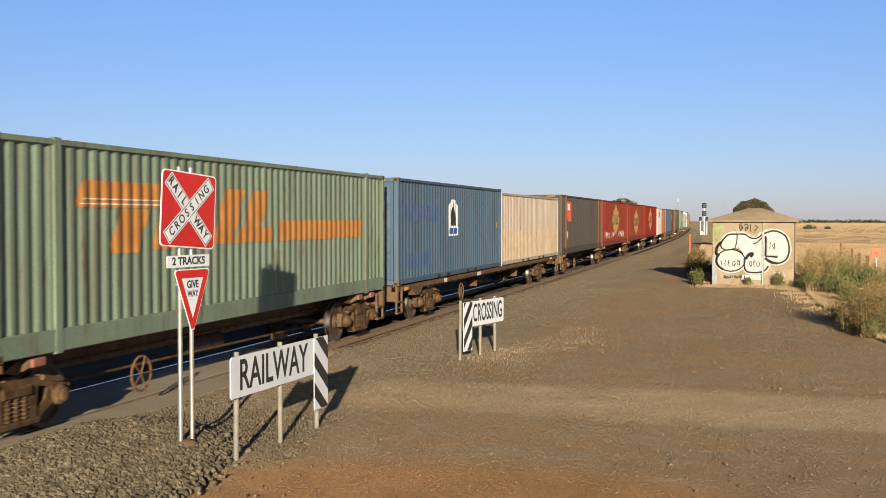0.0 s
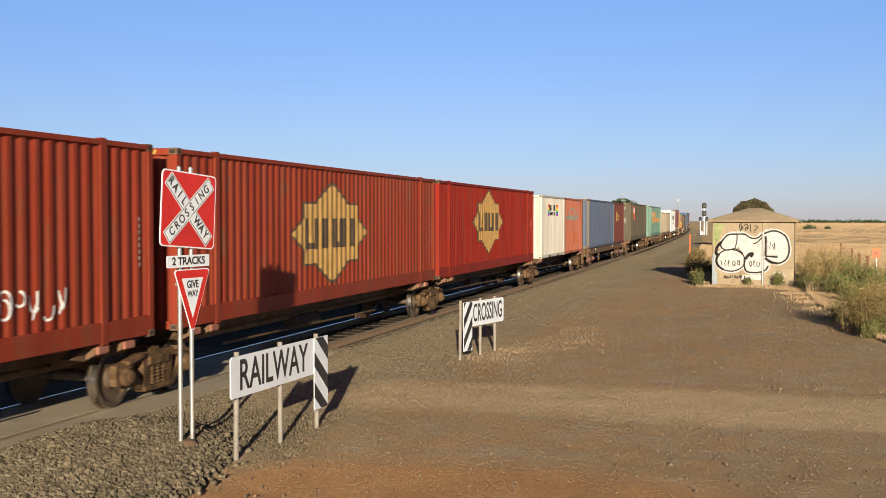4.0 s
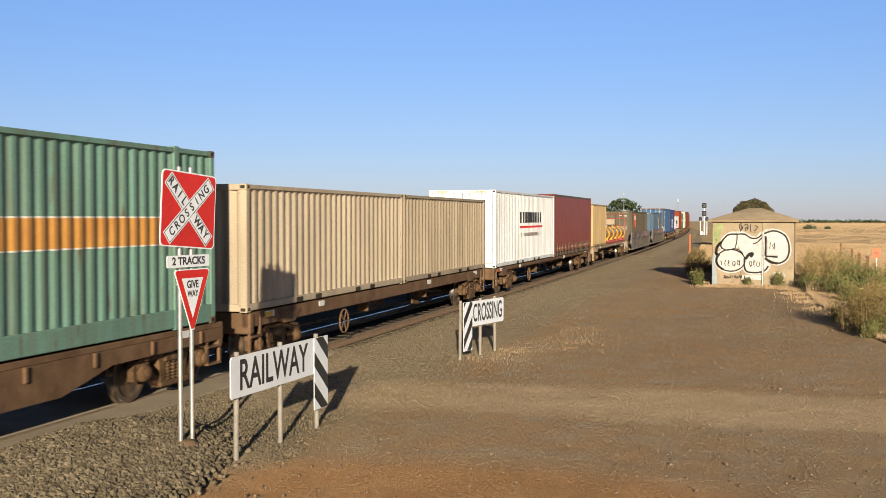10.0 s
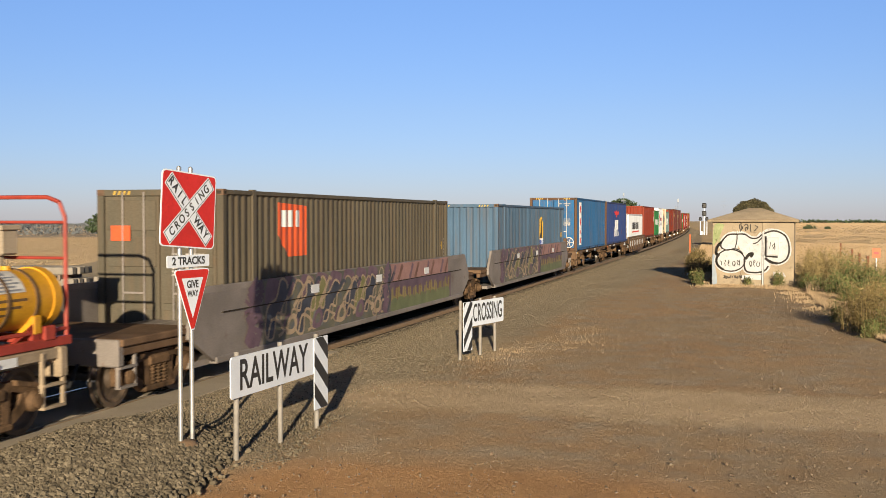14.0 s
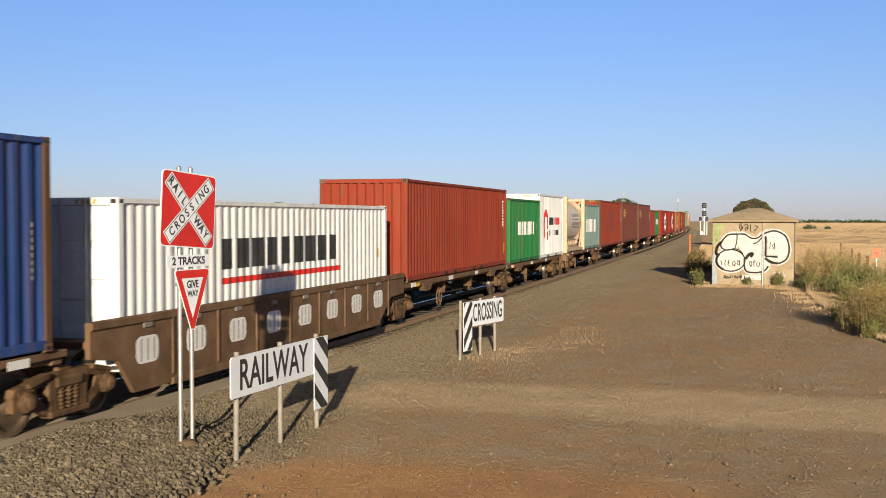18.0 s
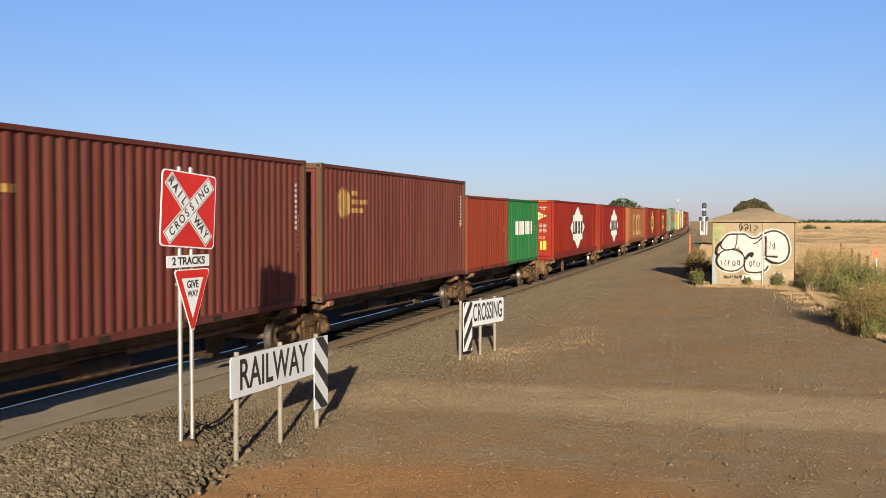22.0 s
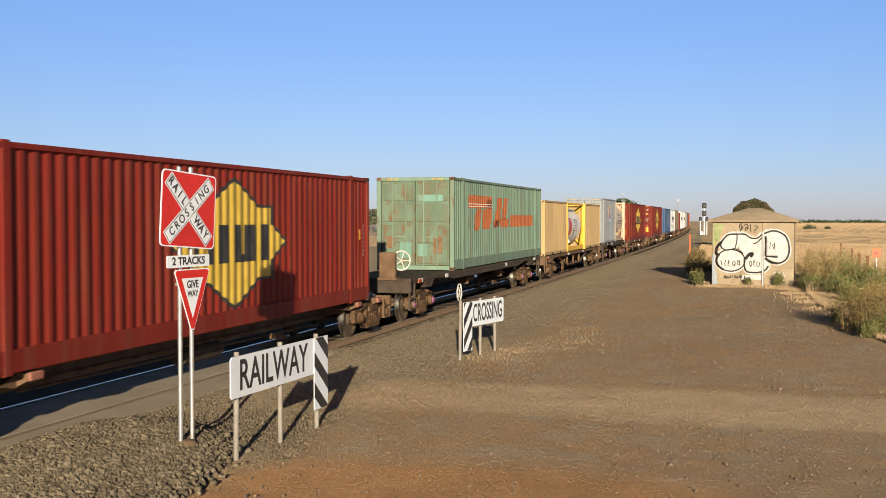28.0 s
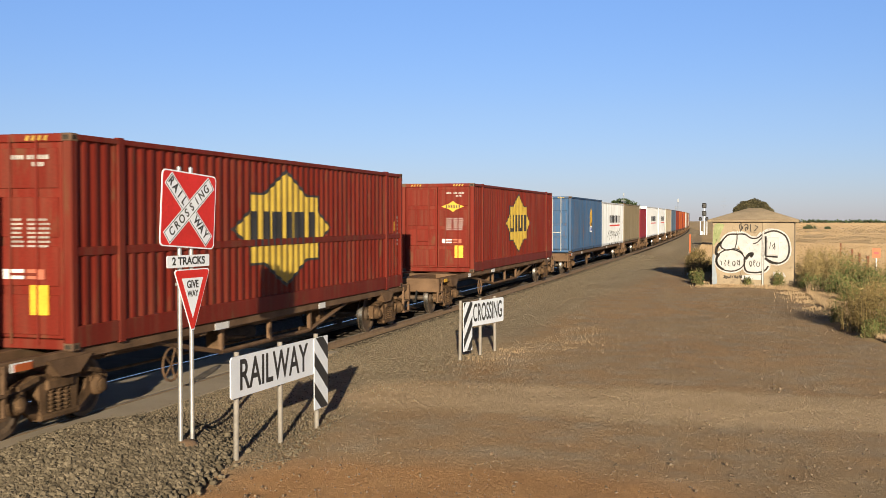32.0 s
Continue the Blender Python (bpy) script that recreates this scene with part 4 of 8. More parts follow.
def consist():
    W, K, Y, O = M_white, M_black, M_yellow, M_orange
    # green box with orange emblem
    b, l = crate("mint", 11.10, 25.70, 1.07, 4.0, posts=True, label="pale green corrugated container with faded orange emblem")
    emblem_speed(b, l, -5.6, 1.88, 10.0, 1.02, M_fadedorange)
    flat_wagon(9.80, 26.20, 1.07, "spine")
    b, l = crate("slate", 26.80, 38.85, 1.09, 4.0, "door", label="blue-grey corrugated container with small oval emblem")
    emblem_oval(b, l, -0.5, 1.9, 1.2, 1.05, W, K, W)
    for u0, u1, z0, z1 in ((-5.2, -2.2, 1.75, 2.2), (-5.3, -2.7, 0.45, 0.85)):
        decal("overpaint", [rect(u0, u1, z0, z1)], l, side_face, M_overpaint, b, 0.004, "patch of bluer paint over old lettering")
    end_marks(b, 12.1, 2.9, W, False)
    crate("cream", 39.00, 51.20, 1.09, 3.88, label="cream corrugated container with dusty sides")
    b, l = LAST[0]
    edge = [(-5.9 + 0.3 * i, 1.32 + 0.05 * math.sin(i * 1.7)) for i in range(40)]
    decal("dust_band", [[(u0, 0.17), (u1, 0.17), (u1, z1), (u0, z0)] for (u0, z0), (u1, z1) in zip(edge, edge[1:])], l, side_face, M_dust, b, 0.003)
    flat_wagon(26.30, 51.80, bogies=(3.8, 4.6))
    b, l = crate("charcoal", 52.20, 66.75, 1.06, 4.08, posts=True, lift=pt("rust"), label="dark grey corrugated container with orange flag emblem")
    emblem_flag(b, l, -5.9, 2.2, 1.6, 1.05, M_flag, W)
    decal("emblem_mark", [[(-5.9, 1.18), (-5.65, 1.18), (-5.55, 0.8), (-5.7, 0.8)], [(-5.5, 1.18), (-5.25, 1.12), (-5.45, 0.78)]], l, side_face, M_codewhite, b, 0.006)
    for s0, s1, c, u, cz in ((67.50, 82.15, "brick", 0.0, 1.75), (82.85, 97.60, "brick", -0.6, 1.55), (98.00, 112.40, "red", -0.8, 1.75)):
        b, l = crate(c, s0, s1, 1.06, 4.07, "wall", True, "dark red corrugated container with yellow star emblem")
        emblem_star(b, l, u, cz - 0.03, 2.2, 1.1, M_gold, M_darkink)
        if s0 < 70:
            for g0, g1, sd in ((-6.4, -3.4, 3), (-2.9, -0.8, 5), (1.2, 5.2, 8)):
                tagged(decal("graffiti", scrawl(g0, g1, 0.5, 0.95, sd, 0.035), l, side_face, W, b, 0.014), kind="stuff")
    b, l = crate("ivory", 114.35, 120.35, 1.06, 3.96, label="cream-white twenty foot container with rainbow panel")
    cols = [(0.6, 0.04, 0.03), (0.7, 0.3, 0.02), (0.75, 0.6, 0.03), (0.05, 0.35, 0.08), (0.04, 0.15, 0.5), (0.2, 0.05, 0.3)]
    for k, c in enumerate(cols):
        mt = surface("rainbow_band", shade(c, 0.9), c, 3, 0.5, 0.02)
        decal("rainbow_band", [rect(-1.42, -1.02, 2.4 - k * 0.09, 2.49 - k * 0.09), rect(0.78, 1.22, 2.4 - k * 0.09, 2.49 - k * 0.09)], l, side_face, mt, b)
    decal("lettering", blocks(-1.15, 0.55, 2.2, 2.48, 7, 0.25) + blocks(-1.15, 0.55, 1.98, 2.14, 11, 0.25), l, side_face, K, b)
    b, l = crate("coral", 120.40, 126.45, 1.06, 3.95, trim=pt("postrust"), label="faded coral-red twenty foot container with teal graffiti")
    graffiti(b, l, -2.4, 1.3, 1.9, 0.45, M_tealpaint, 0.09)
    decal("graffiti", stroke([(-1.6 + 0.24 * i, 2.05 + 0.3 * math.sin(math.pi * i / 10)) for i in range(11)], 0.07), l, side_face, M_tealpaint, b, 0.006)
    for u in (-1.45, -0.2, 0.15, 1.05):
        decal("orange_touch_up", [rect(u, u + 0.26, 0.55, 1.15)], l, side_face, O, b, 0.006)
    pack([51.70, 67.13, 82.50, 97.80, 113.29, 127.36], lead=2.3, inset={3: 0.4}, tail=1.25)
    b, l = crate("bluegrey", 128.87, 140.95, 1.1, 4.02, "wall", trim=pt("postgrey"), label="grey-blue forty foot corrugated container")
    b, l = crate("maroon", 141.00, 147.12, 1.1, 4.0, label="dark red twenty foot container with gold emblem")
    emblem_fan(b, l, -1.3, 1.9, 0.8, 0.85)
    flat_wagon(127.96, 147.61, 1.1, bogies=(2.45, 3.0), sill=0.34, cap=M_purple)
    b, l = crate("olive", 152.20, 166.70, 1.08, 4.1, "door", True, "olive-grey container with orange flag emblem and doors")
    emblem_flag(b, l, -4.9, 2.2, 1.4, 1.15, M_flag, W)
    end_marks(b, 14.6, 3.0, W, False)
    part("door_emblem", Shape().box(-0.98, -0.58, -7.275, -7.262, 2.02, 2.3), M_flag, b, "small orange flag on the door")
    flat_wagon(148.00, 167.41, 1.08, "spine", (2.7, 3.6))
    b, l = crate("teal", 171.75, 186.30, 1.08, 4.08, "wall", True, "turquoise green container with orange emblem and rust")
    emblem_speed(b, l, -5.7, 1.92, 10.1, 1.04, M_ochre, M_drumlabel)
    flat_wagon(167.81, 187.04, 1.08, "deck", label="brown fishbelly flat wagon with a bare deck end")
    crate("beige", 187.50, 196.75, 1.14, 3.56, depth=0.042, pitch=0.31, label="beige low corrugated container")
    crate("tan", 196.85, 205.90, 1.14, 3.56, depth=0.042, pitch=0.31, label="dusty tan low corrugated container")
    flat_wagon(187.22, 206.45, 1.14, sill=0.3)
    b, l = crate("white", 207.55, 219.60, 1.06, 3.96, "door", label="white forty foot container with dark lettering bars")
    emblem_word(b, l, -1.7, 3.1, 1.88, 0.45, 9, K, M_red, M_wellgrey)
    curtain_box(219.75, 231.70, 1.06, 4.07)
    flat_wagon(206.89, 232.14, 1.06, bogies=(3.6, 3.8), sill=0.15)
    crate("buff", 232.75, 238.80, 1.16, 3.76, label="sand-coloured twenty foot corrugated container")
    tank_rack(238.55, 250.95, 1.16)
    flat_wagon(232.40, 251.20, 1.16, sill_mat=M_manifold, label="brown container wagon with white marking panels")
    b, l = crate("olive", 255.20, 269.70, 0.48, 3.44, "door", True, "olive-grey container sitting low in a well wagon")
    emblem_flag(b, l, -4.9, 2.2, 1.4, 1.1, M_flag, W)
    end_marks(b, 14.6, 2.96, W, False)
    part("door_emblem", Shape().box(-0.98, -0.58, -7.275, -7.262, 2.02, 2.3), M_flag, b, "small orange flag on the door")
    w = flat_wagon(251.50, 273.20, 1.1, "well", (1.8, -0.06), (True, False), label="grey well wagon covered in graffiti", sill_mat=M_wellgrey)
    well_graffiti(w, -5.8, 7.6, 0.5, 1.735, 3)
    b, l = crate("slate", 276.50, 290.80, 0.48, 3.44, "wall", True, "blue container with oval emblem in a well wagon")
    emblem_oval(b, l, 1.4, 1.9, 0.9, 1.2, Y, K, W)
    w = flat_wagon(273.30, 293.75, 1.1, "well", (None, 1.9), (False, True), label="grey well wagon covered in graffiti", sill_mat=M_wellgrey)
    well_graffiti(w, -6.4, 6.4, 0.5, 1.735, 8)
    brake_stand(w, 0.75, 9.6, 1.1)
    b, l = crate("blue", 295.00, 307.00, 1.12, 4.02, "door", trim=pt("postrust"), label="bright blue forty foot container with white and red strip")
    decal("white_strip", [rect(-4.85, -4.2, 0.3, 2.65)], l, side_face, W, b)
    decal("red_strip", [[(-4.75, 2.55), (-4.3, 2.35), (-4.35, 2.0), (-4.75, 2.2)], [(-4.75, 1.95), (-4.6, 1.95), (-4.3, 1.2), (-4.45, 1.2)], [(-4.75, 1.3), (-4.5, 1.1), (-4.5, 0.9), (-4.75, 0.9)], rect(-4.75, -4.3, 0.4, 0.7)], l, side_face, M_red, b, 0.008)
    end_marks(b, 12.1, 2.9, W, False)
    b, l = crate("navy", 307.50, 319.65, 1.12, 4.0, trim=pt("postrust"), label="navy blue forty foot container with white and red emblem")
    decal("emblem", [[(-1.45, 2.28), (-0.5, 2.22), (-0.25, 2.36), (0.0, 2.22), (1.35, 2.28), (1.1, 2.05), (0.4, 1.98), (0.05, 2.06), (-0.1, 1.84), (-0.3, 1.84), (-0.45, 2.06), (-0.8, 1.98), (-1.2, 2.05)]], l, side_face, M_red, b)
    for q in ([(-1.55, 0.5), (-1.2, 0.5), (-0.78, 1.65), (-1.1, 1.65)], rect(-0.95, -0.5, 0.5, 1.65), rect(-0.4, -0.05, 0.5, 1.65), rect(-0.02, 0.42, 0.98, 1.65), rect(0.5, 0.85, 0.5, 1.65), rect(0.87, 1.15, 0.5, 0.8)):
        decal("emblem_bar", [shear(q, 0.6, 0.05)], l, side_face, W, b)
    pack([294.32, 307.25, 320.09], 1.12, "skeletal", tail=-0.11)
    b, l = crate("white", 321.20, 333.25, 0.62, 3.23, "door", label="white forty foot container set low in its wagon")
    emblem_word(b, l, -2.8, 2.85, 1.65, 0.55, 9, K, M_red)
    w = flat_wagon(320.31, 334.60, 1.1, "lowside", (None, -0.06), (False, False), label="brown low-sided well wagon with round white holes")
    holes(w, 14.3)
    b, l = crate("brick", 334.95, 347.15, 1.14, 4.0, "wall", label="brick-red forty foot corrugated container")
    code_marks(b, l, 12.2, 2.86, W, Y)
    flat_wagon(334.70, 347.42, 1.14, "skeletal", (None, -0.06), (False, False))
    b, l = crate("green", 347.80, 353.85, 1.09, 3.7, label="dark green twenty foot container with white lettering bars")
    emblem_word(b, l, -1.5, 1.9, 1.4, 0.55, 9, W)
    b, l = crate("white", 353.90, 359.90, 1.09, 4.0, "door", label="white twenty foot container with red ring emblem")
    ang = [radians(a) for a in range(-40, 206, 15)]
    decal("emblem", [[(-1.45 + r0 * 0.62 * math.cos(q), 1.6 + r0 * 0.62 * math.sin(q)) for r0, q in ((1.0, a), (1.0, c), (0.48, c), (0.48, a))] for a, c in zip(ang, ang[1:])], l, side_face, M_red, b)
    decal("emblem", [[(-2.03, 1.4), (-1.7, 1.48), (-1.62, 1.1), (-1.75, 0.85), (-1.98, 1.1)], rect(-1.25, -0.92, 0.9, 1.4), [(-1.25, 0.9), (-0.92, 0.9), (-1.0, 0.8), (-1.2, 0.8)]], l, side_face, M_red, b, 0.006)
    decal("emblem_mark", [rect(-1.2, -0.95, 1.2, 1.32)], l, side_face, W, b, 0.01)
    decal("lettering", blocks(-0.6, 0.6, 1.5, 1.85, 4, 0.3), l, side_face, K, b)
    decal("lettering", blocks(0.7, 2.2, 1.5, 1.85, 5, 0.3), l, side_face, M_red, b)
    decal("small_lettering", blocks(-0.6, 1.9, 1.0, 1.25, 10, 0.5), l, side_face, K, b)
    flat_wagon(347.52, 360.28, bogies=(None, 1.9), ends=(False, True))
    tank_container(361.05, 367.15, 1.12, 4.0, M_buffframe, M_tanksteel, "steel tank in a buff container frame", True)
    b, l = crate("aqua", 367.25, 373.30, 1.12, 3.7, label="faded aqua twenty foot container with white bars")
    emblem_word(b, l, -2.2, 1.6, 1.35, 0.75, 8, W)
    flat_wagon(360.54, 373.36, 1.12, bogies=(1.9, -0.06), ends=(True, False))
    for s0, s1, c, em in ((373.75, 385.85, "brick", 0), (386.10, 398.30, "maroon", 1), (399.10, 411.25, "maroon", 1)):
        b, l = crate(c, s0, s1, 1.06, 4.13 if c == "maroon" else 4.04, "door", bars=M_casting, trim=pt("postrust"), label="dark red forty foot container" + (" with gold emblem" if em else " with faded panel"))
        if em:
            emblem_fan(b, l, -4.7, 2.2, 0.85, 0.8)
        else:
            for z0, z1 in ((1.58, 2.24), (0.85, 1.4)):
                decal("overpaint", [rect(-0.68, 0.76, z0, z1)], l, side_face, M_patchmaroon, b, 0.004, "darker patch over old lettering")
        code_marks(b, l, s1 - s0, 3.0, M_codewhite)
    crate("brick", 411.50, 417.60, 1.06, 3.68, label="red twenty foot corrugated container")
    b, l = crate("green", 417.50, 423.55, 1.06, 3.68, label="bright green twenty foot container with white lettering bars")
    emblem_word(b, l, -1.5, 1.9, 1.45, 0.55, 9, W)
    pack([373.46, 385.97, 398.70, 411.38, 424.46], 1.06, "spine", None)
    for s0, s1, c, fill in ((427.50, 442.00, "red", W), (443.90, 458.35, "red", W)):
        b, l = crate(c, s0, s1, 0.9, 3.78, "door", True, "red container with white star emblem and yellow placard")
        emblem_star(b, l, 0.2, 1.5, 2.45, 1.15, fill, K)
        end_marks(b, s1 - s0, 2.86, W, True, M_paleyellow)
    b, l = crate("rust", 460.60, 475.00, 0.9, 3.8, "wall", True, "rusty orange-brown container with cream lettering bars")
    for u in (-2.6, 0.3, 2.6):
        decal("lettering", [rect(u - 0.9, u - 0.45, 0.6, 2.3), rect(u - 0.3, u + 0.4, 0.6, 0.95), rect(u - 0.3, u + 0.4, 1.95, 2.3), rect(u + 0.75, u + 1.0, 0.6, 0.85)], l, side_face, pt("buff"), b)
    for s0, s1, u in ((477.10, 491.40, 0.6), (493.40, 507.80, 0.5)):
        b, l = crate("darkred", s0, s1, 0.9, 3.9, "door", True, "dark red container with yellow star emblem")
        emblem_star(b, l, u - 0.3, 1.55, 2.15, 1.15, M_starfill, K)
        end_marks(b, s1 - s0, 3.0, W, True, Y)
    pack([424.75, 443.00, 459.52, 476.05, 492.35, 509.96], 0.9)
    b, l = crate("seafoam", 515.50, 529.95, 1.24, 4.22, "door", True, "pale green container with orange emblem and rusty doors", end_mat=M_mintdoor)
    emblem_speed(b, l, -5.4, 1.88, 9.7, 1.14, M_orangered)
    for x0, x1, z0, z1, mt in ((0.62, 0.92, 0.55, 1.1, M_rustbrown), (-0.95, -0.7, 0.7, 1.1, M_rustbrown), (0.1, 0.95, 2.2, 2.42, pt("teal")), (0.1, 0.42, 0.45, 0.85, pt("teal")), (-0.5, -0.12, 0.4, 0.9, pt("teal"))):
        part("paint_patch", Shape().box(x0, x1, -7.236, -7.2305, z0, z1), mt, b, "patch of other paint on the door")
    w = flat_wagon(510.67, 530.27, 1.24, "deck", (1.9, 3.0), cap=M_purple, belly=0.24, sill_mat=M_darksteel, label="flat deck wagon with white marking panels")
    brake_stand(w, 0.5, -9.25, 1.2)
    crate("buff", 530.90, 537.00, 1.16, 3.74, label="sand-coloured twenty foot corrugated container")
    tank_container(537.15, 543.20, 1.16, 3.74, M_yellow, M_white, "white tank in a yellow container frame", False, True)
    crate("buff", 543.30, 549.40, 1.16, 3.74, label="sand-coloured twenty foot corrugated container")
    flat_wagon(530.58, 549.91, 1.16, bogies=(2.7, 2.6), truss=True)
    b, l = crate("silver", 551.55, 557.55, 1.27, 4.18, "door", label="silver-grey twenty foot container with blue and yellow emblem")
    emblem_oval(b, l, -0.15, 1.95, 0.95, 1.05, Y, M_navy, M_navy)
    end_marks(b, 6.0, 2.9, M_wellgrey, False)
    tank_container(557.65, 563.65, 1.27, 4.1, M_buffframe, M_tanksteel, "steel tank in a buff container frame", True)
    flat_wagon(550.42, 564.71, 1.27, "deck", belly=0.26, sill_mat=M_darksteel, cap=M_purple, label="flat deck wagon with purple bogie marks")
    for s0, s1, u in ((567.50, 581.95, 0.4), (589.60, 604.25, 0.5)):
        b, l = crate("oldred", s0, s1, 1.06, 4.1, "door", True, "dark red container with yellow star emblem on its doors' side")
        emblem_star(b, l, u - 0.5, 1.65, 2.25, 1.12, M_starfill, K)
        end_marks(b, s1 - s0, 3.04, W, True, Y if s0 > 580 else None)
        if s0 < 580:
            part("mid_rail", Shape().box(HALF - 0.07, HALF - 0.018, -7.1, 7.1, 1.32, 1.45, 0.01), pt("oldred"), b, "rail where the wall's two halves meet")
        flat_wagon(s0 - (2.3 if s0 < 580 else 4.6), s1 + 1.2, bogies=(2.2 if s0 < 580 else 1.9, 1.9), truss=True)
    b, l = crate("cobalt", 609.85, 621.90, 1.09, 4.05, "door", label="blue container with oval emblem")
    emblem_oval(b, l, 1.4, 1.75, 0.9, 1.25, Y, K, W)
    end_marks(b, 11.9, 2.96, W)
    b, l = crate("white", 622.00, 634.20, 1.09, 3.95, label="white container with dark lettering bars and graffiti")
    emblem_word(b, l, -1.9, 3.9, 1.75, 0.5, 9, K, M_red)
    graffiti(b, l, -3.0, 4.0, 0.75, 0.9, M_black)
    flat_wagon(608.50, 634.55)
    # the far rest of the train
    s = 634.9
    for c, n in (("khaki", 12.2), ("wine", 6.06), ("white", 14.63), ("white", 12.2), ("beige", 12.2), ("slate", 12.2), ("brick", 12.2), ("orange", 12.2), ("brick", 6.06), ("orange", 12.2), ("white", 6.06), ("tan", 12.2), ("brick", 12.2), ("beige", 12.2), ("maroon", 12.2), ("slate", 12.2), ("red", 12.2), ("white", 6.06), ("mint", 12.2), ("brick", 12.2), ("red", 12.2), ("navy", 12.2), ("brick", 12.2), ("cream", 12.2)):
        b, l = crate(c, s, s + n, 1.09, 4.0 if n > 10 else 3.75, "wall", label="distant weathered container near the end of the train", holes_in=False)
        if c == "white" and n > 10:
            emblem_word(b, l, -1.9, 3.9, 1.75, 0.5, 9, K, M_red)
        flat_wagon(s - 0.3, s + n + 0.3, far=True)
        s += n + 0.9


M_barsteel = surface("dull_zinc_bars", (0.36, 0.35, 0.33), (0.48, 0.47, 0.45), 6, 0.5, 0.03, 40)
M_mintdoor = surface("rusty_green_door", (0.1, 0.145, 0.1), (0.145, 0.2, 0.145), 1.8, 0.7, 0.08, 40, c3=(0.14, 0.095, 0.055), stretch=(1, 1, 0.5), spot=0.52, spec=0.15, streak=0.6)
M_wellgrey = surface("grey_well_paint", (0.16, 0.14, 0.125), (0.24, 0.21, 0.19), 1.2, 0.6, 0.1, 40, c3=(0.12, 0.07, 0.05), spot=0.6)
M_fadedorange = surface("faded_orange_emblem", (0.35, 0.155, 0.035), (0.43, 0.2, 0.05), 3, 0.6, 0.03, c3=(0.22, 0.28, 0.2), spot=0.68)
M_flag = surface("bright_orange_flag", (0.5, 0.075, 0.018), (0.56, 0.095, 0.025), 3, 0.5, 0.03)
M_starfill = surface("mustard_yellow_emblem", (0.42, 0.29, 0.035), (0.52, 0.37, 0.05), 3, 0.6, 0.03, c3=(0.3, 0.17, 0.06), spot=0.68)
M_rustbrown = surface("brown_rust_patch", (0.13, 0.078, 0.04), (0.19, 0.115, 0.06), 4, 0.85, 0.1, 40, c3=(0.1, 0.13, 0.09), spot=0.6)
M_paleyellow = surface("pale_yellow_badge", (0.6, 0.47, 0.16), (0.7, 0.57, 0.24), 4, 0.6, 0.03, 40)
M_patchmaroon = surface("dark_maroon_patch", (0.1, 0.022, 0.018), (0.13, 0.03, 0.024), 2, 0.6, 0.03, 40)
M_gold = surface("dull_gold_emblem", (0.32, 0.19, 0.055), (0.42, 0.26, 0.08), 3, 0.6, 0.03)
M_darkink = surface("dark_brown_ink", (0.05, 0.035, 0.02), (0.08, 0.055, 0.03), 3, 0.6, 0.03)
M_overpaint = surface("bluer_overpaint", (0.05, 0.085, 0.19), (0.07, 0.11, 0.22), 2, 0.6, 0.04, c3=(0.075, 0.125, 0.195), spot=0.55)
M_dust = surface("tan_dust_on_paint", (0.42, 0.325, 0.225), (0.49, 0.39, 0.28), 2, 0.8, 0.05, c3=(0.52, 0.44, 0.35), spot=0.52)
M_tealpaint = surface("teal_spray", (0.12, 0.24, 0.2), (0.18, 0.3, 0.26), 4, 0.6, 0.03)
M_wash2 = surface("dusty_blue_grey_spray", (0.13, 0.14, 0.14), (0.2, 0.205, 0.19), 2, 0.7, 0.04)
M_moss2 = surface("green_yellow_spray", (0.15, 0.15, 0.055), (0.22, 0.205, 0.08), 2, 0.7, 0.04)
M_pink = surface("dusty_pink_spray", (0.27, 0.15, 0.13), (0.35, 0.2, 0.175), 2, 0.6, 0.03)
M_mauve = surface("mauve_spray", (0.1, 0.06, 0.085), (0.16, 0.1, 0.13), 4, 0.6, 0.03)
M_slateink = surface("dark_slate_spray", (0.028, 0.033, 0.05), (0.06, 0.066, 0.085), 2, 0.6, 0.03)
M_tanline = surface("tan_spray_line", (0.27, 0.2, 0.125), (0.42, 0.32, 0.215), 3, 0.6, 0.03)
M_greyolive = surface("grey_olive_spray", (0.085, 0.085, 0.058), (0.16, 0.15, 0.105), 1.6, 0.7, 0.04, c3=(0.1, 0.105, 0.11), spot=0.5)
M_purplepaint = surface("dull_purple_spray", (0.075, 0.045, 0.07), (0.13, 0.085, 0.11), 2, 0.6, 0.03)
M_mustard = surface("olive_mustard_spray", (0.19, 0.155, 0.05), (0.28, 0.22, 0.075), 2, 0.6, 0.03)
M_greenpaint = surface("dusty_green_spray", (0.105, 0.125, 0.055), (0.165, 0.18, 0.08), 2, 0.6, 0.03)
M_rackbrown = surface("red_brown_spray", (0.11, 0.05, 0.035), (0.18, 0.09, 0.06), 3, 0.6, 0.03)
M_pinkpale = surface("pale_pink_spray", (0.33, 0.22, 0.195), (0.4, 0.28, 0.25), 3, 0.6, 0.03)
M_navy = surface("navy_spray", (0.03, 0.07, 0.3), (0.05, 0.1, 0.38), 4, 0.6, 0.03)
M_ochre = surface("faded_ochre_emblem", (0.42, 0.2, 0.045), (0.5, 0.26, 0.06), 3, 0.6, 0.03, c3=(0.2, 0.2, 0.12), spot=0.7)
M_orangered = surface("orange_red_emblem", (0.3, 0.088, 0.026), (0.37, 0.115, 0.035), 3, 0.55, 0.03)
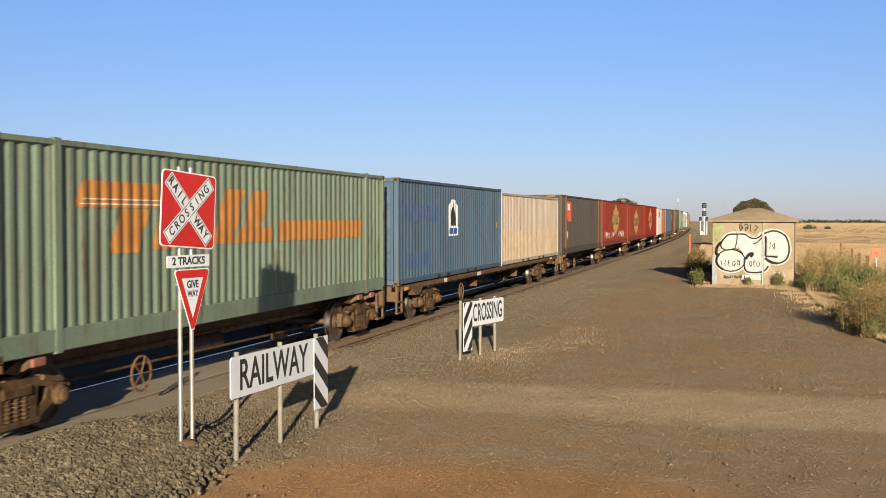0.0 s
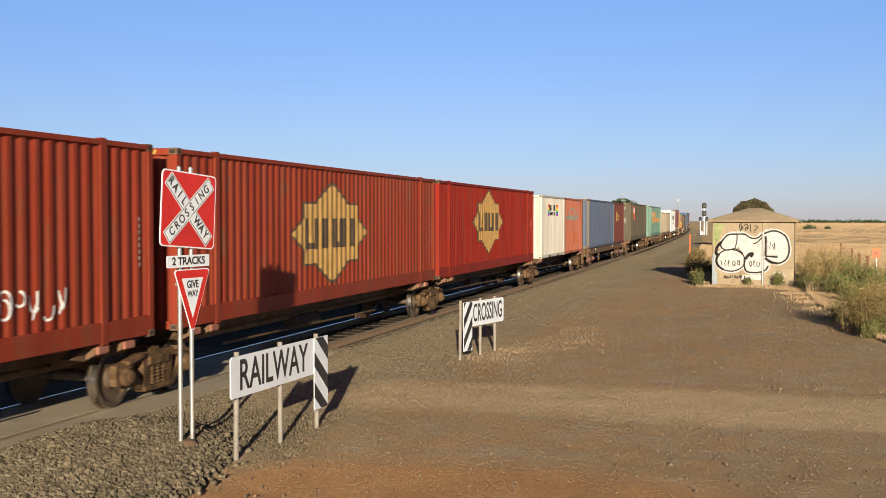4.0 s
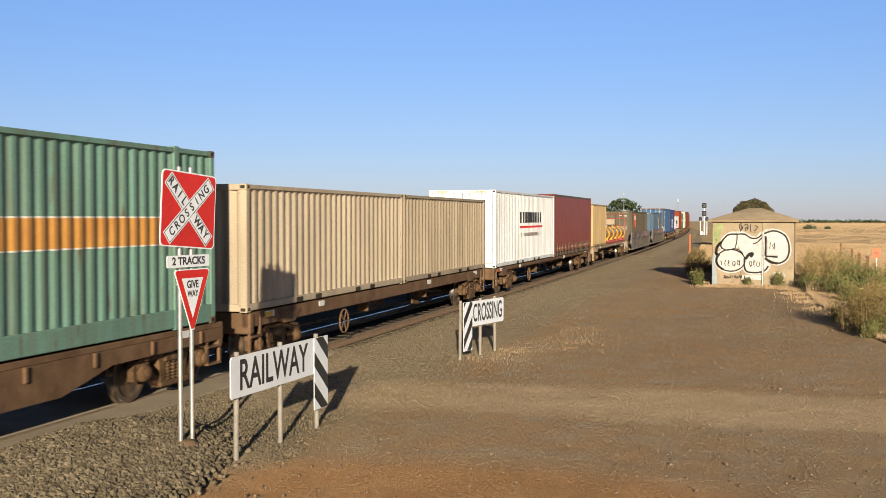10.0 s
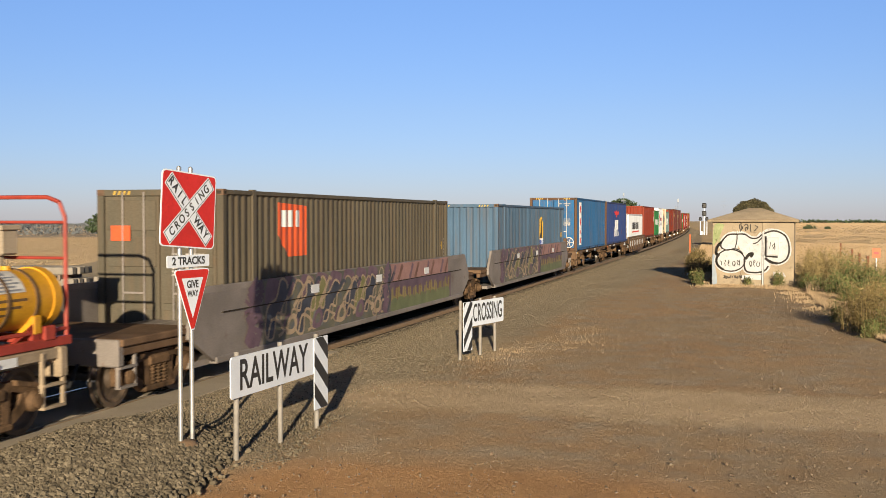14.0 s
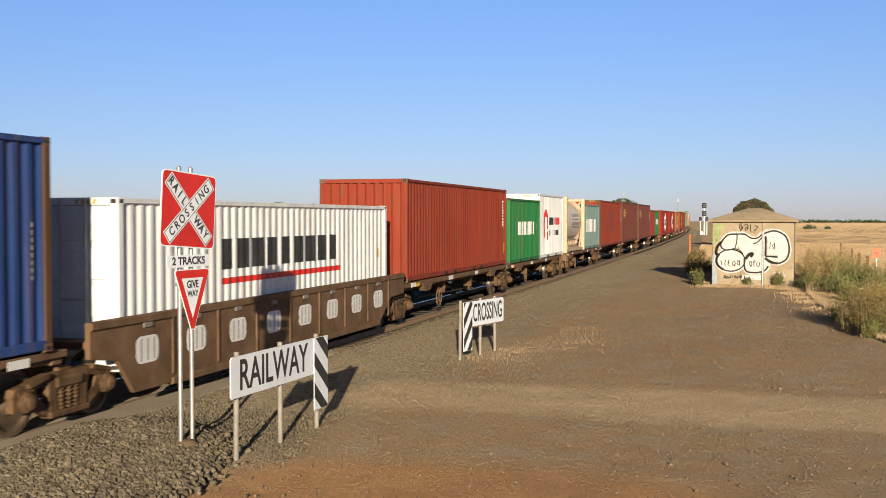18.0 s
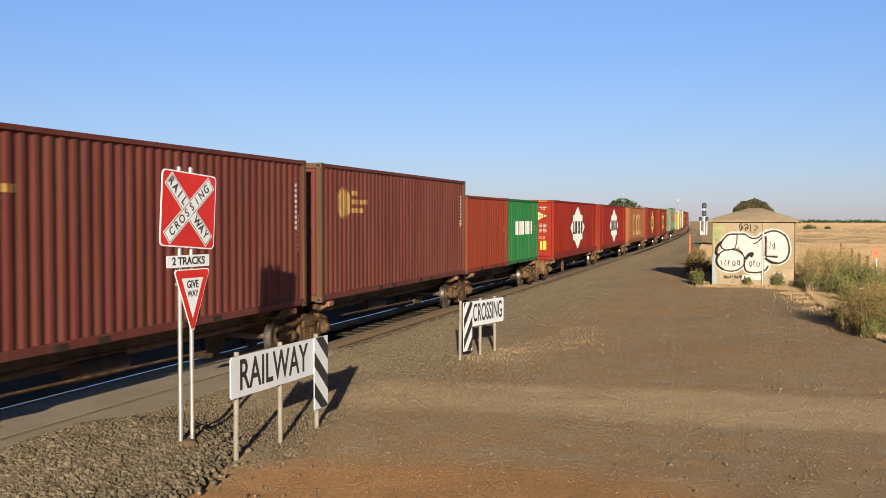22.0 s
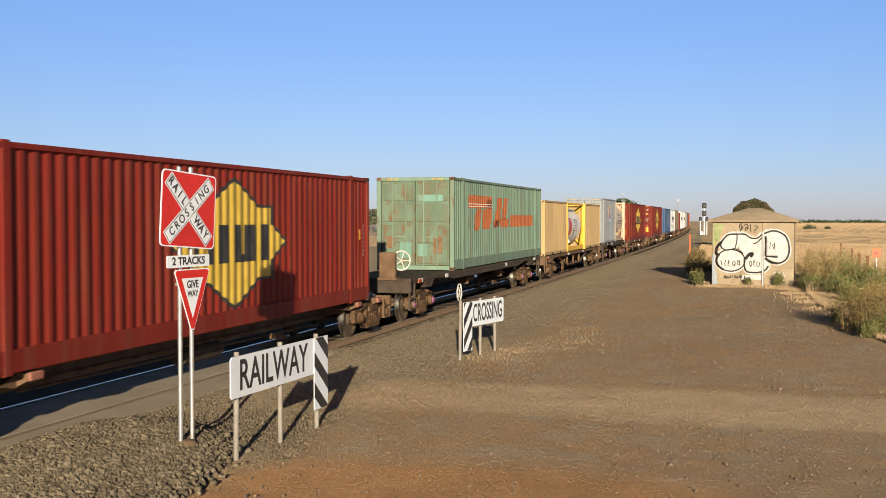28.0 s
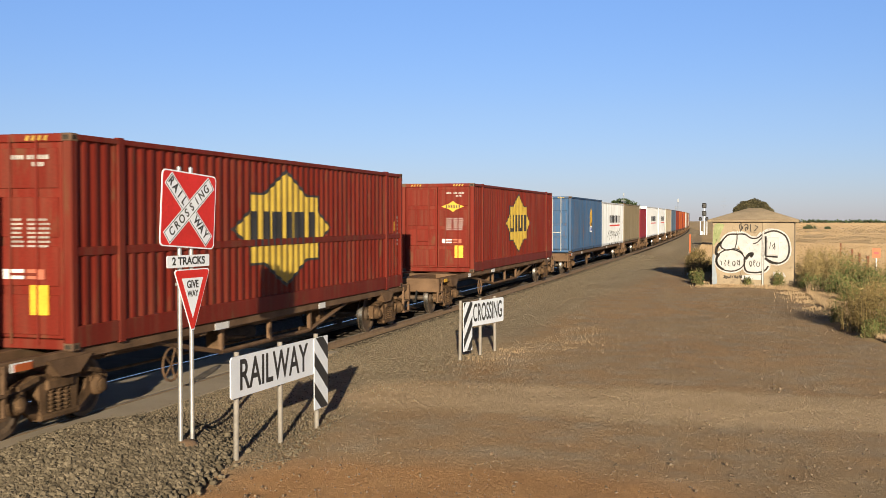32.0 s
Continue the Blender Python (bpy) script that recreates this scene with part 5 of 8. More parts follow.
M_buffframe = surface("buff_frame_paint", (0.42, 0.32, 0.22), (0.5, 0.39, 0.28), 3, 0.6, 0.05, 40, c3=(0.25, 0.13, 0.07), spot=0.57)
M_tanksteel = surface("dusty_cream_tank_paint", (0.5, 0.45, 0.385), (0.62, 0.565, 0.49), 1.2, 0.5, 0.04, 30, c3=(0.36, 0.22, 0.13), spot=0.62)
M_webbing = surface("dusty_webbing", (0.05, 0.036, 0.027), (0.09, 0.068, 0.05), 5, 0.9, 0.05, 40)
M_manifold = surface("dusty_pipe", (0.26, 0.2, 0.13), (0.36, 0.28, 0.19), 4, 0.7, 0.1, 40)
M_toprail = surface("grimy_olive_rail", (0.06, 0.052, 0.036), (0.11, 0.092, 0.062), 3, 0.7, 0.1, 40)
M_curtain = surface("red_curtain", (0.205, 0.03, 0.013), (0.27, 0.043, 0.019), 1.2, 0.5, 0.08, 12)


def stroke(pts, w):
    """Quads that follow a line with a width."""
    out = []
    for (a, b), (c, d) in zip(pts, pts[1:]):
        L = math.hypot(c - a, d - b) or 1
        nx, nz = -(d - b) / L * w / 2, (c - a) / L * w / 2
        out.append([(a + nx, b + nz), (a - nx, b - nz), (c - nx, d - nz), (c + nx, d + nz)])
    return out


def scrawl(u0, u1, z0, z1, seed, w):
    """A row of hand-drawn loops and slashes, too wild to read."""
    r = random.Random(seed)
    out = []
    h = z1 - z0
    n = max(2, round((u1 - u0) / (0.62 * h)))
    for i in range(n):
        a = u0 + (u1 - u0) * i / n
        c = (u1 - u0) / n * 0.8
        for k in range(r.choice((1, 2, 2))):
            if r.random() < 0.5:
                cu, cz, ru, rz = a + c / 2, z0 + h * r.uniform(0.3, 0.7), c * r.uniform(0.25, 0.5), h * r.uniform(0.2, 0.45)
                b0, b1 = r.uniform(0, 6.3), r.uniform(2.5, 5.5)
                out += stroke([(cu + ru * math.cos(b0 + b1 * q / 9), cz + rz * math.sin(b0 + b1 * q / 9)) for q in range(10)], w)
            else:
                p = [(a + c * r.uniform(0, 1), z0 + h * r.uniform(0, 0.25)), (a + c * r.uniform(0, 1), z0 + h * r.uniform(0.3, 0.7)), (a + c * r.uniform(0, 1), z0 + h * r.uniform(0.75, 1))]
                out += stroke(p, w)
    return out


def scribble(u0, u1, z, h, seed, n=26):
    r = random.Random(seed)
    return [(u0 + (u1 - u0) * i / n + r.uniform(-0.05, 0.05), z + h * (0.5 * math.sin(i * 2.4 + seed) * r.uniform(0.5, 1))) for i in range(n + 1)]


def graffiti(box, line, u0, u1, z, h, mat, w=0.06, seed=4):
    decal("graffiti", stroke(scribble(u0, u1, z, h, seed), w), line, side_face, mat, box, 0.006)


def swirl(pts, closed=True, steps=4):
    """A smooth line through a few points."""
    n = len(pts)
    out = []
    for i in range(n if closed else n - 1):
        p0, p1, p2, p3 = (pts[(i + k) % n] if closed else pts[min(max(i + k, 0), n - 1)] for k in (-1, 0, 1, 2))
        for q in range(steps):
            t = q / steps
            out.append(tuple(0.5 * (2 * b + (c - a) * t + (2 * a - 5 * b + 4 * c - d) * t * t + (3 * b - a - 3 * c + d) * t ** 3) for a, b, c, d in zip(p0, p1, p2, p3)))
    return out if closed else out + [pts[-1]]


def well_graffiti(w, u0, u1, z0, z1, seed):
    """Large faded pieces over the whole side: curling dark letters with tan outlines, then a pink, purple and olive piece."""
    face = lambda u, z, d: (1.326 - d, u, z)
    line = [(u0 - 1.2, 0.0), (u1 + 1.2, 0.0)]
    r = random.Random(seed)
    um, zs = u0 + 0.55 * (u1 - u0), z0 + 0.62 * (z1 - z0)

    def ragged(a, b, lo, hi, wob, step=0.35):
        n = max(3, round((b - a) / step))
        top = [(a + (b - a) * i / n, hi - wob * r.random()) for i in range(n + 1)]
        return [[(p[0], lo), (q[0], lo), q, p] for p, q in zip(top, top[1:])]

    decal("graffiti_ground", ragged(u0, um, z0, z1, 0.02), line, face, M_greyolive, w, 0.003)
    decal("graffiti_ground", [swirl([(u0 + 0.1 + k * 0.8, zs), (u0 + 0.5 + k * 0.8, zs - 0.02), (u0 + 0.85 + k * 0.8, z1 - 0.12), (u0 + 0.5 + k * 0.8, z1), (u0 + 0.2 + k * 0.8, z1 - 0.03)]) for k in range(round((um - u0) / 0.8) - 1)], line, face, M_mauve, w, 0.004)
    # the left piece: curling letters
    u, k = u0 + 0.1, 0
    while u < um - 0.7:
        wd = r.uniform(0.7, 1.05)
        lean = r.uniform(0.1, 0.4)
        lo, hi = z0 + r.uniform(0.02, 0.2), z1 - r.uniform(0.02, 0.2)
        mid = (lo + hi) / 2
        blob = swirl([(u, lo + 0.1), (u + wd * 0.35, lo), (u + wd * 0.42 + lean * 0.4, mid - 0.1), (u + wd * 0.9, mid - 0.15), (u + wd, mid + 0.1), (u + wd * 0.75 + lean, hi - 0.12), (u + wd * 0.45 + lean, hi), (u + wd * 0.5, mid + 0.2), (u + wd * 0.1, mid + 0.05)])
        decal("graffiti_letter", [blob], line, face, (M_slateink, M_greyolive, M_slateink, M_moss2)[k % 4], w, 0.0055 + 0.0005 * (k % 4))
        decal("graffiti_outline", stroke(blob + blob[:1], r.uniform(0.035, 0.06)), line, face, M_tanline, w, 0.0085)
        hook = swirl([(u + wd * 0.1, lo + 0.02), (u + wd * 0.3, mid - 0.2), (u + wd * 0.7, mid - 0.3), (u + wd * 0.85, lo + 0.1), (u + wd * 0.6, lo + 0.02)], False)
        decal("graffiti_loop", stroke(hook, r.uniform(0.05, 0.09)), line, face, (M_tanline, M_mauve, M_tanline, M_wash2)[k % 4], w, 0.0095)
        slash = swirl([(u + wd * 0.6, mid - 0.05), (u + wd * 0.7 + lean, mid + 0.25), (u + wd + lean, hi - 0.04), (u + wd * 1.15 + lean, hi - 0.1)], False)
        decal("graffiti_loop", stroke(slash, r.uniform(0.05, 0.1)), line, face, (M_slateink, M_tanline)[k % 2], w, 0.0105)
        if k % 2:
            cu, cz = u + wd * 0.5, z0 + 0.28
            leaf = swirl([(cu - 0.3, cz - 0.16), (cu - 0.12, cz + 0.14), (cu + 0.14, cz + 0.2), (cu + 0.28, cz - 0.02), (cu + 0.1, cz - 0.2)])
            decal("graffiti_letter", [leaf], line, face, (M_tanline, M_mauve)[k // 2 % 2], w, 0.0115)
            decal("graffiti_letter", [[(cu + (a - cu) * 0.5, cz + (b - cz) * 0.5) for a, b in leaf]], line, face, M_greyolive, w, 0.0125)
        u += wd * 0.72
        k += 1
    for a, mt, wd in ((u0 - 0.5, M_mauve, 0.42), (u0 - 0.2, M_purplepaint, 0.2), (um - 0.35, M_mauve, 0.4), (um - 0.1, M_slateink, 0.1)):
        decal("graffiti_edge", stroke(swirl([(a - 0.12, z0 + 0.02), (a + 0.1, z0 + 0.4), (a - 0.08, zs), (a + 0.16, z1 - 0.25), (a + 0.05, z1 - 0.02)], False), wd), line, face, mt, w, 0.0135 + (0.001 if wd < 0.3 else 0))
    # the right piece: pink above the seam, purple, mustard and green below
    e = u1 - 0.3
    decal("graffiti_ground", ragged(um, e, z0, zs, 0.02), line, face, M_purplepaint, w, 0.003)
    decal("graffiti_ground", ragged(um, e - 0.3, zs, z1, 0.03), line, face, M_pink, w, 0.003)
    u, k = um + 0.1, 0
    while u < e - 0.5:
        wd = r.uniform(0.42, 0.75)
        hi = zs - r.uniform(0.1, 0.25)
        b = [(u, z0), (u + wd * 0.9, z0), (u + wd * 0.95, hi - 0.3), (u + wd, hi), (u + wd * 0.7, hi - 0.02), (u + wd * 0.6, hi - 0.25), (u + wd * 0.35, hi - 0.2), (u + wd * 0.3, hi + 0.03), (u + 0.02, hi - 0.05)]
        decal("graffiti_letter", [b], line, face, M_mustard, w, 0.005)
        decal("graffiti_letter", [swirl([(u - 0.05, z0 + 0.01), (u + wd * 0.95, z0 + 0.01), (u + wd, z0 + 0.2 + 0.15 * r.random()), (u + wd * 0.5, z0 + 0.34), (u, z0 + 0.22 + 0.1 * r.random())], True, 3)], line, face, M_greenpaint, w, 0.0065)
        decal("graffiti_outline", stroke([(u + wd * 0.95, z0 + 0.25), (u + wd, hi), (u + wd * 0.7, hi - 0.02), (u + wd * 0.62, hi - 0.26)], 0.035), line, face, (M_rackbrown, M_mauve)[k % 2], w, 0.008)
        if k % 3 != 2:
            d = swirl([(u, zs + 0.06), (u + wd * 0.3, zs + 0.02), (u + wd * 0.55, zs + 0.2), (u + wd * 0.8, z1 - 0.1), (u + wd * 0.55, z1 - 0.05), (u + wd * 0.3, zs + 0.24)])
            decal("graffiti_letter", [d], line, face, (M_mauve, M_rackbrown, M_pinkpale)[k % 3], w, 0.005)
        u += wd * 0.95
        k += 1
    part("side_seam", Shape().box(1.31, 1.343, u0 - 1.6, u1 + 0.9, zs - 0.012, zs + 0.008), M_holeseam, w, "dark seam along the well's side")
    for q in range(3):
        a = u0 + (u1 - u0) * (0.17 + 0.3 * q)
        part("data_panel", Shape().box(1.343, 1.348, a, a + 0.42, zs + 0.06, zs + 0.24), M_white, w, "small white data panel")


def holes(w, L):
    """Rounded openings along a low side: white pads for the white box behind, its rib shade painted on."""
    for i in range(8):
        u = -L / 2 + 1.5 + i * (L - 3.8) / 7
        a, b, c = 0.31, 0.21, 0.12
        pad = [(u + sx * (a - c) + c * math.cos(q), 0.9 + sz * (b - c) + c * math.sin(q)) for sx, sz, q0 in ((1, 1, 0), (-1, 1, 1.571), (-1, -1, 3.142), (1, -1, 4.712)) for q in (q0, q0 + 0.52, q0 + 1.05, q0 + 1.571)]
        op = part("opening", Shape().slab(pad, 1.3, 1.324, "x"), M_white, w, "rounded opening that shows the white box")
        # grey strips paint the shade of the box's ribs
        for k in (-0.16, 0.02, 0.2):
            part("rib_shade", Shape().box(1.3245, 1.326, u + k - 0.03, u + k, 0.73, 1.07), M_wellgrey, op)
        part("side_rib", Shape().box(1.32, 1.35, u + 0.7, u + 0.76, 0.42, 1.34, 0.008), M_steel, w)
        part("patch_plate", Shape().box(1.32, 1.345, u - 0.12, u + 0.12, 1.24, 1.34, 0.004), M_wellgrey, w)


def curtain_box(s0, s1, zb, zt):
    """Curtain-sided box: taut red cloth between steel rails, buckled along its foot."""
    L, h = s1 - s0, zt - zb
    b = thing("curtain_sided_container", "dark red curtain-sided container with buckles along the bottom", "shipping container", group="containers on the train")
    n = 60
    for sx in (1, -1):
        v, f = [], []
        for i in range(n + 1):
            y = -L / 2 + 0.1 + (L - 0.2) * i / n
            for k, z in enumerate((0.22, 0.6, h * 0.5, h - 0.12)):
                sag = 0.012 * math.sin(i * 1.9) * (1 - k / 4) + 0.02 * math.sin(math.pi * k / 3)
                v.append((sx * (HALF - 0.03 + sag), y, z))
        for i in range(n):
            for k in range(3):
                q = (i * 4 + k, (i + 1) * 4 + k, (i + 1) * 4 + k + 1, i * 4 + k + 1)
                f.append(q if sx > 0 else q[::-1])
        part("curtain", Shape().add(v, f), M_curtain, b)
        part("top_rail", Shape().box(min(sx * 1.1, sx * 1.24), max(sx * 1.1, sx * 1.24), -L / 2, L / 2, h - 0.2, h, 0.05), M_toprail, b)
        part("bottom_rail", Shape().box(min(sx * 1.1, sx * 1.22), max(sx * 1.1, sx * 1.22), -L / 2, L / 2, 0.0, 0.16, 0.015), M_steel, b)
    for i in range(26):
        y = -L / 2 + 0.3 + i * (L - 0.6) / 25
        part("buckle_strap", shared("strap", lambda: Shape().box(HALF - 0.02, HALF + 0.006, -0.014, 0.014, 0.12, 0.6, 0.003).mesh("strap")), M_webbing, b, m=pose(0, y, 0))
        part("buckle", shared("buckle", lambda: Shape().box(HALF - 0.01, HALF + 0.014, -0.024, 0.024, 0.34, 0.41, 0.006).mesh("buckle")), M_manifold, b, m=pose(0, y, 0))
        part("rail_hook", shared("rail_hook", lambda: Shape().box(HALF - 0.03, HALF + 0.012, -0.05, 0.05, 0.02, 0.12, 0.008).mesh("rail_hook")), M_webbing, b, m=pose(0, y, 0))
    for sy in (-1, 1):
        part("end_wall", Shape().box(-HALF, HALF, min(sy * L / 2, sy * (L / 2 - 0.1)), max(sy * L / 2, sy * (L / 2 - 0.1)), 0.0, h, 0.015), pt("maroon"), b)
    part("roof", Shape().box(-1.1, 1.1, -L / 2 + 0.1, L / 2 - 0.1, h - 0.05, h - 0.01), pt("charcoal"), b)
    part("floor", Shape().box(-1.1, 1.1, -L / 2 + 0.1, L / 2 - 0.1, 0.02, 0.14), M_steel, b)
    ROLLING.append((b, (s0 + s1) / 2, zb))


def tank_container(s0, s1, zb, zt, frame_mat, tank_mat, label, rack, disc=False):
    L, h = s1 - s0, zt - zb
    b = thing("tank_container", label, "tank container", group="containers on the train")
    for sy in (-1, 1):
        ye = sy * (L / 2 - 0.08)
        for sx in (-1, 1):
            part("frame_post", Shape().box(min(sx * 1.09, sx * HALF), max(sx * 1.09, sx * HALF), ye - 0.08, ye + 0.08, 0, h, 0.015), frame_mat, b)
        for z in (0.02, h - 0.16):
            part("end_rail", Shape().box(-1.09, 1.09, ye - 0.06, ye + 0.06, z, z + 0.13, 0.015), frame_mat, b)
        for sx in (-1, 1):
            part("end_brace", Shape().tube((sx * 1.05, ye, 0.2), (sx * 0.3, ye - sy * 0.1, h * 0.42), 0.055, 8).tube((sx * 1.05, ye, h - 0.2), (sx * 0.3, ye - sy * 0.1, h * 0.62), 0.055, 8), frame_mat, b)
    for sx in (-1, 1):
        part("bottom_rail", Shape().box(min(sx * 1.08, sx * 1.2), max(sx * 1.08, sx * 1.2), -L / 2 + 0.1, L / 2 - 0.1, 0.03, 0.18 if rack else 0.26, 0.015), frame_mat, b)
        if not rack:
            part("top_rail", Shape().box(min(sx * 1.1, sx * 1.2), max(sx * 1.1, sx * 1.2), -L / 2 + 0.1, L / 2 - 0.1, h - 0.14, h - 0.02, 0.015), frame_mat, b)
        for sy in (-1, 1):
            part("side_brace", Shape().tube((sx * 1.14, sy * (L / 2 - 0.1), h * 0.5), (sx * 1.14, sy * (L / 2 - 1.1), 0.15), 0.05, 8), frame_mat, b)
    r = min(1.15, h / 2 - 0.18)
    zc = h - 0.16 - r
    e = L / 2 - (0.3 if rack else 0.42)
    part("tank", Shape().lathe([(-e - 0.2, 0.05), (-e - 0.16, r * 0.5), (-e - 0.04, r * 0.85), (-e + 0.14, r), (e - 0.14, r), (e + 0.04, r * 0.85), (e + 0.16, r * 0.5), (e + 0.2, 0.05)], "y", 36), tank_mat, b, m=pose(0, 0, zc), fix=True)
    for y in () if rack else (-2.1, -0.35, 1.1, 2.0):
        part("tank_band", Shape().lathe([(y - 0.018, r + 0.004), (y - 0.018, r + 0.011), (y + 0.018, r + 0.011), (y + 0.018, r + 0.004)], "y", 36), M_wellgrey, b, m=pose(0, 0, zc), fix=True)
    if rack:
        for sy in (-1, 1):
            v, n = [], 32
            for y, k in ((e - 0.5, 0), (e - 0.1, 1), (L / 2 - 0.16, 2)):
                for i in range(n):
                    q = 2 * math.pi * i / n
                    c, sn = math.cos(q), math.sin(q)
                    rr = r + 0.006 if k == 0 else r + 0.02 if k == 1 else min(1.12 / max(abs(c), 1e-3), 1.2 / max(abs(sn), 1e-3), 1.36)
                    v.append((rr * c, sy * y, rr * sn))
            part("end_skirt", Shape().add(v, [(k * n + i, k * n + (i + 1) % n, (k + 1) * n + (i + 1) % n, (k + 1) * n + i) for k in (0, 1) for i in range(n)]), frame_mat, b, m=pose(0, 0, zc), fix=True)
        part("handrail", Shape().tube((0.42, -L / 2 + 0.25, h + 0.02), (0.42, L / 2 - 0.25, h + 0.02), 0.02, 6), M_galv, b)
        for y in (-2.2, -0.8, 0.8, 2.2):
            part("handrail_post", Shape().tube((0.42, y, h - 0.1), (0.42, y, h + 0.02), 0.016, 6), M_galv, b)
    part("walkway", Shape().box(-0.3, 0.3, -L / 2 + 0.3, L / 2 - 0.3, h - 0.1, h - 0.06), M_galv, b)
    if rack:
        for i in range(7):
            y = -1.7 + i * 0.55
            part("valve", Shape().tube((1.0, y, 0.3), (1.0, y, 0.52), 0.05, 10).tube((1.0, y, 0.52), (0.92, y, 0.62), 0.035, 8).tube((1.0, y - 0.09, 0.4), (1.0, y + 0.09, 0.4), 0.02, 6), M_manifold, b)
        part("manifold_pipe", Shape().tube((1.0, -2.0, 0.3), (1.0, 1.8, 0.3), 0.07, 12).tube((0.95, -1.9, 0.66), (0.95, 1.7, 0.62), 0.05, 10).tube((1.0, 1.8, 0.3), (0.8, 2.3, 0.62), 0.06, 10), M_manifold, b)
        part("hose_tray", Shape().box(0.85, 1.16, -2.1, 2.1, 0.18, 0.25, 0.01), frame_mat, b)
    if rack:
        sh = Shape()
        for row, (z, nn, hh) in enumerate(((0.12, 6, 0.32), (-0.3, 9, 0.3))):
            for i in range(nn):
                y = -0.35 + i * (2.4 / nn)
                for k in range(1):
                    zz0, zz1 = z, z + hh
                    sh.add([(math.sqrt(max(r * r - zz0 * zz0, 0)) + 0.008, y, zz0), (math.sqrt(max(r * r - zz0 * zz0, 0)) + 0.008, y + 1.7 / nn, zz0), (math.sqrt(max(r * r - zz1 * zz1, 0)) + 0.008, y + 1.7 / nn, zz1), (math.sqrt(max(r * r - zz1 * zz1, 0)) + 0.008, y, zz1)], [(0, 1, 2, 3)])
        part("lettering", sh, M_wellgrey, b, m=pose(0, 0, zc))
    if disc:
        sh = Shape()
        for k in range(16):
            za, zb_ = -0.48 + k * 0.06, -0.48 + (k + 1) * 0.06
            ua, ub = 0.44 * (1 - abs(za / 0.48) ** 3.2) ** 0.42, 0.44 * (1 - min(abs(zb_ / 0.48), 1.0) ** 3.2) ** 0.42
            sh.add([(math.sqrt(r * r - za * za) + 0.008, -0.98 - ua, za), (math.sqrt(r * r - za * za) + 0.008, -0.98 + ua, za), (math.sqrt(r * r - zb_ * zb_) + 0.008, -0.98 + ub, zb_), (math.sqrt(r * r - zb_ * zb_) + 0.008, -0.98 - ub, zb_)], [(0, 1, 2, 3)])
        part("emblem_disc", sh, M_red, b, m=pose(0, 0, zc))
        z = -0.25
        part("data_plate", Shape().box(math.sqrt(r * r - z * z) - 0.03, math.sqrt(r * r - z * z) + 0.02, -0.2, 0.25, z - 0.12, z + 0.12), M_wellgrey, b, "grey data plate", m=pose(0, 0, zc))
        sh = Shape()
        for k in range(5):
            for i in range(8):
                z = 0.3 - k * 0.14
                y = 0.2 + i * 0.14
                xx = math.sqrt(r * r - z * z) + 0.008
                sh.add([(xx, y, z), (xx, y + 0.1, z), (xx, y + 0.1, z + 0.06), (xx, y, z + 0.06)], [(0, 1, 2, 3)])
        part("lettering", sh, M_wellgrey, b, m=pose(0, 0, zc))
        part("outlet_pipe", Shape().tube((0.9, -2.5, 0.4), (1.2, -2.2, 0.55), 0.1, 10), tank_mat, b)
    ROLLING.append((b, (s0 + s1) / 2, zb))


def drum_mesh():
    """A pressure drum lying along the train, dished ends inside protective rims."""
    e, r = 1.04, 0.41
    rings = [(-e + 0.1, 0.05), (-e + 0.06, r * 0.6), (-e + 0.02, r * 0.92), (-e - 0.06, r * 0.94), (-e - 0.06, r), (e + 0.06, r), (e + 0.06, r * 0.94), (e - 0.02, r * 0.92), (e - 0.06, r * 0.6), (e - 0.1, 0.05)]
    return Shape().lathe(rings, "y", 32).mesh("shell", fix=True)


def drum_patch(y0, y1, a0, a1, r):
    """A bent plate on a drum's round side between two angles."""
    sh = Shape()
    v = []
    for k in range(9):
        a = radians(a0 + (a1 - a0) * k / 8)
        v += [(r * math.cos(a), y0, r * math.sin(a)), (r * math.cos(a), y1, r * math.sin(a))]
    return sh.add(v, [(2 * k, 2 * k + 1, 2 * k + 3, 2 * k + 2) for k in range(8)])


def ring_mesh(y, r, half, thick):
    return Shape().lathe([(y - half, r), (y - half, r + thick), (y + half, r + thick), (y + half, r)], "y", 32).mesh("ring", fix=True)


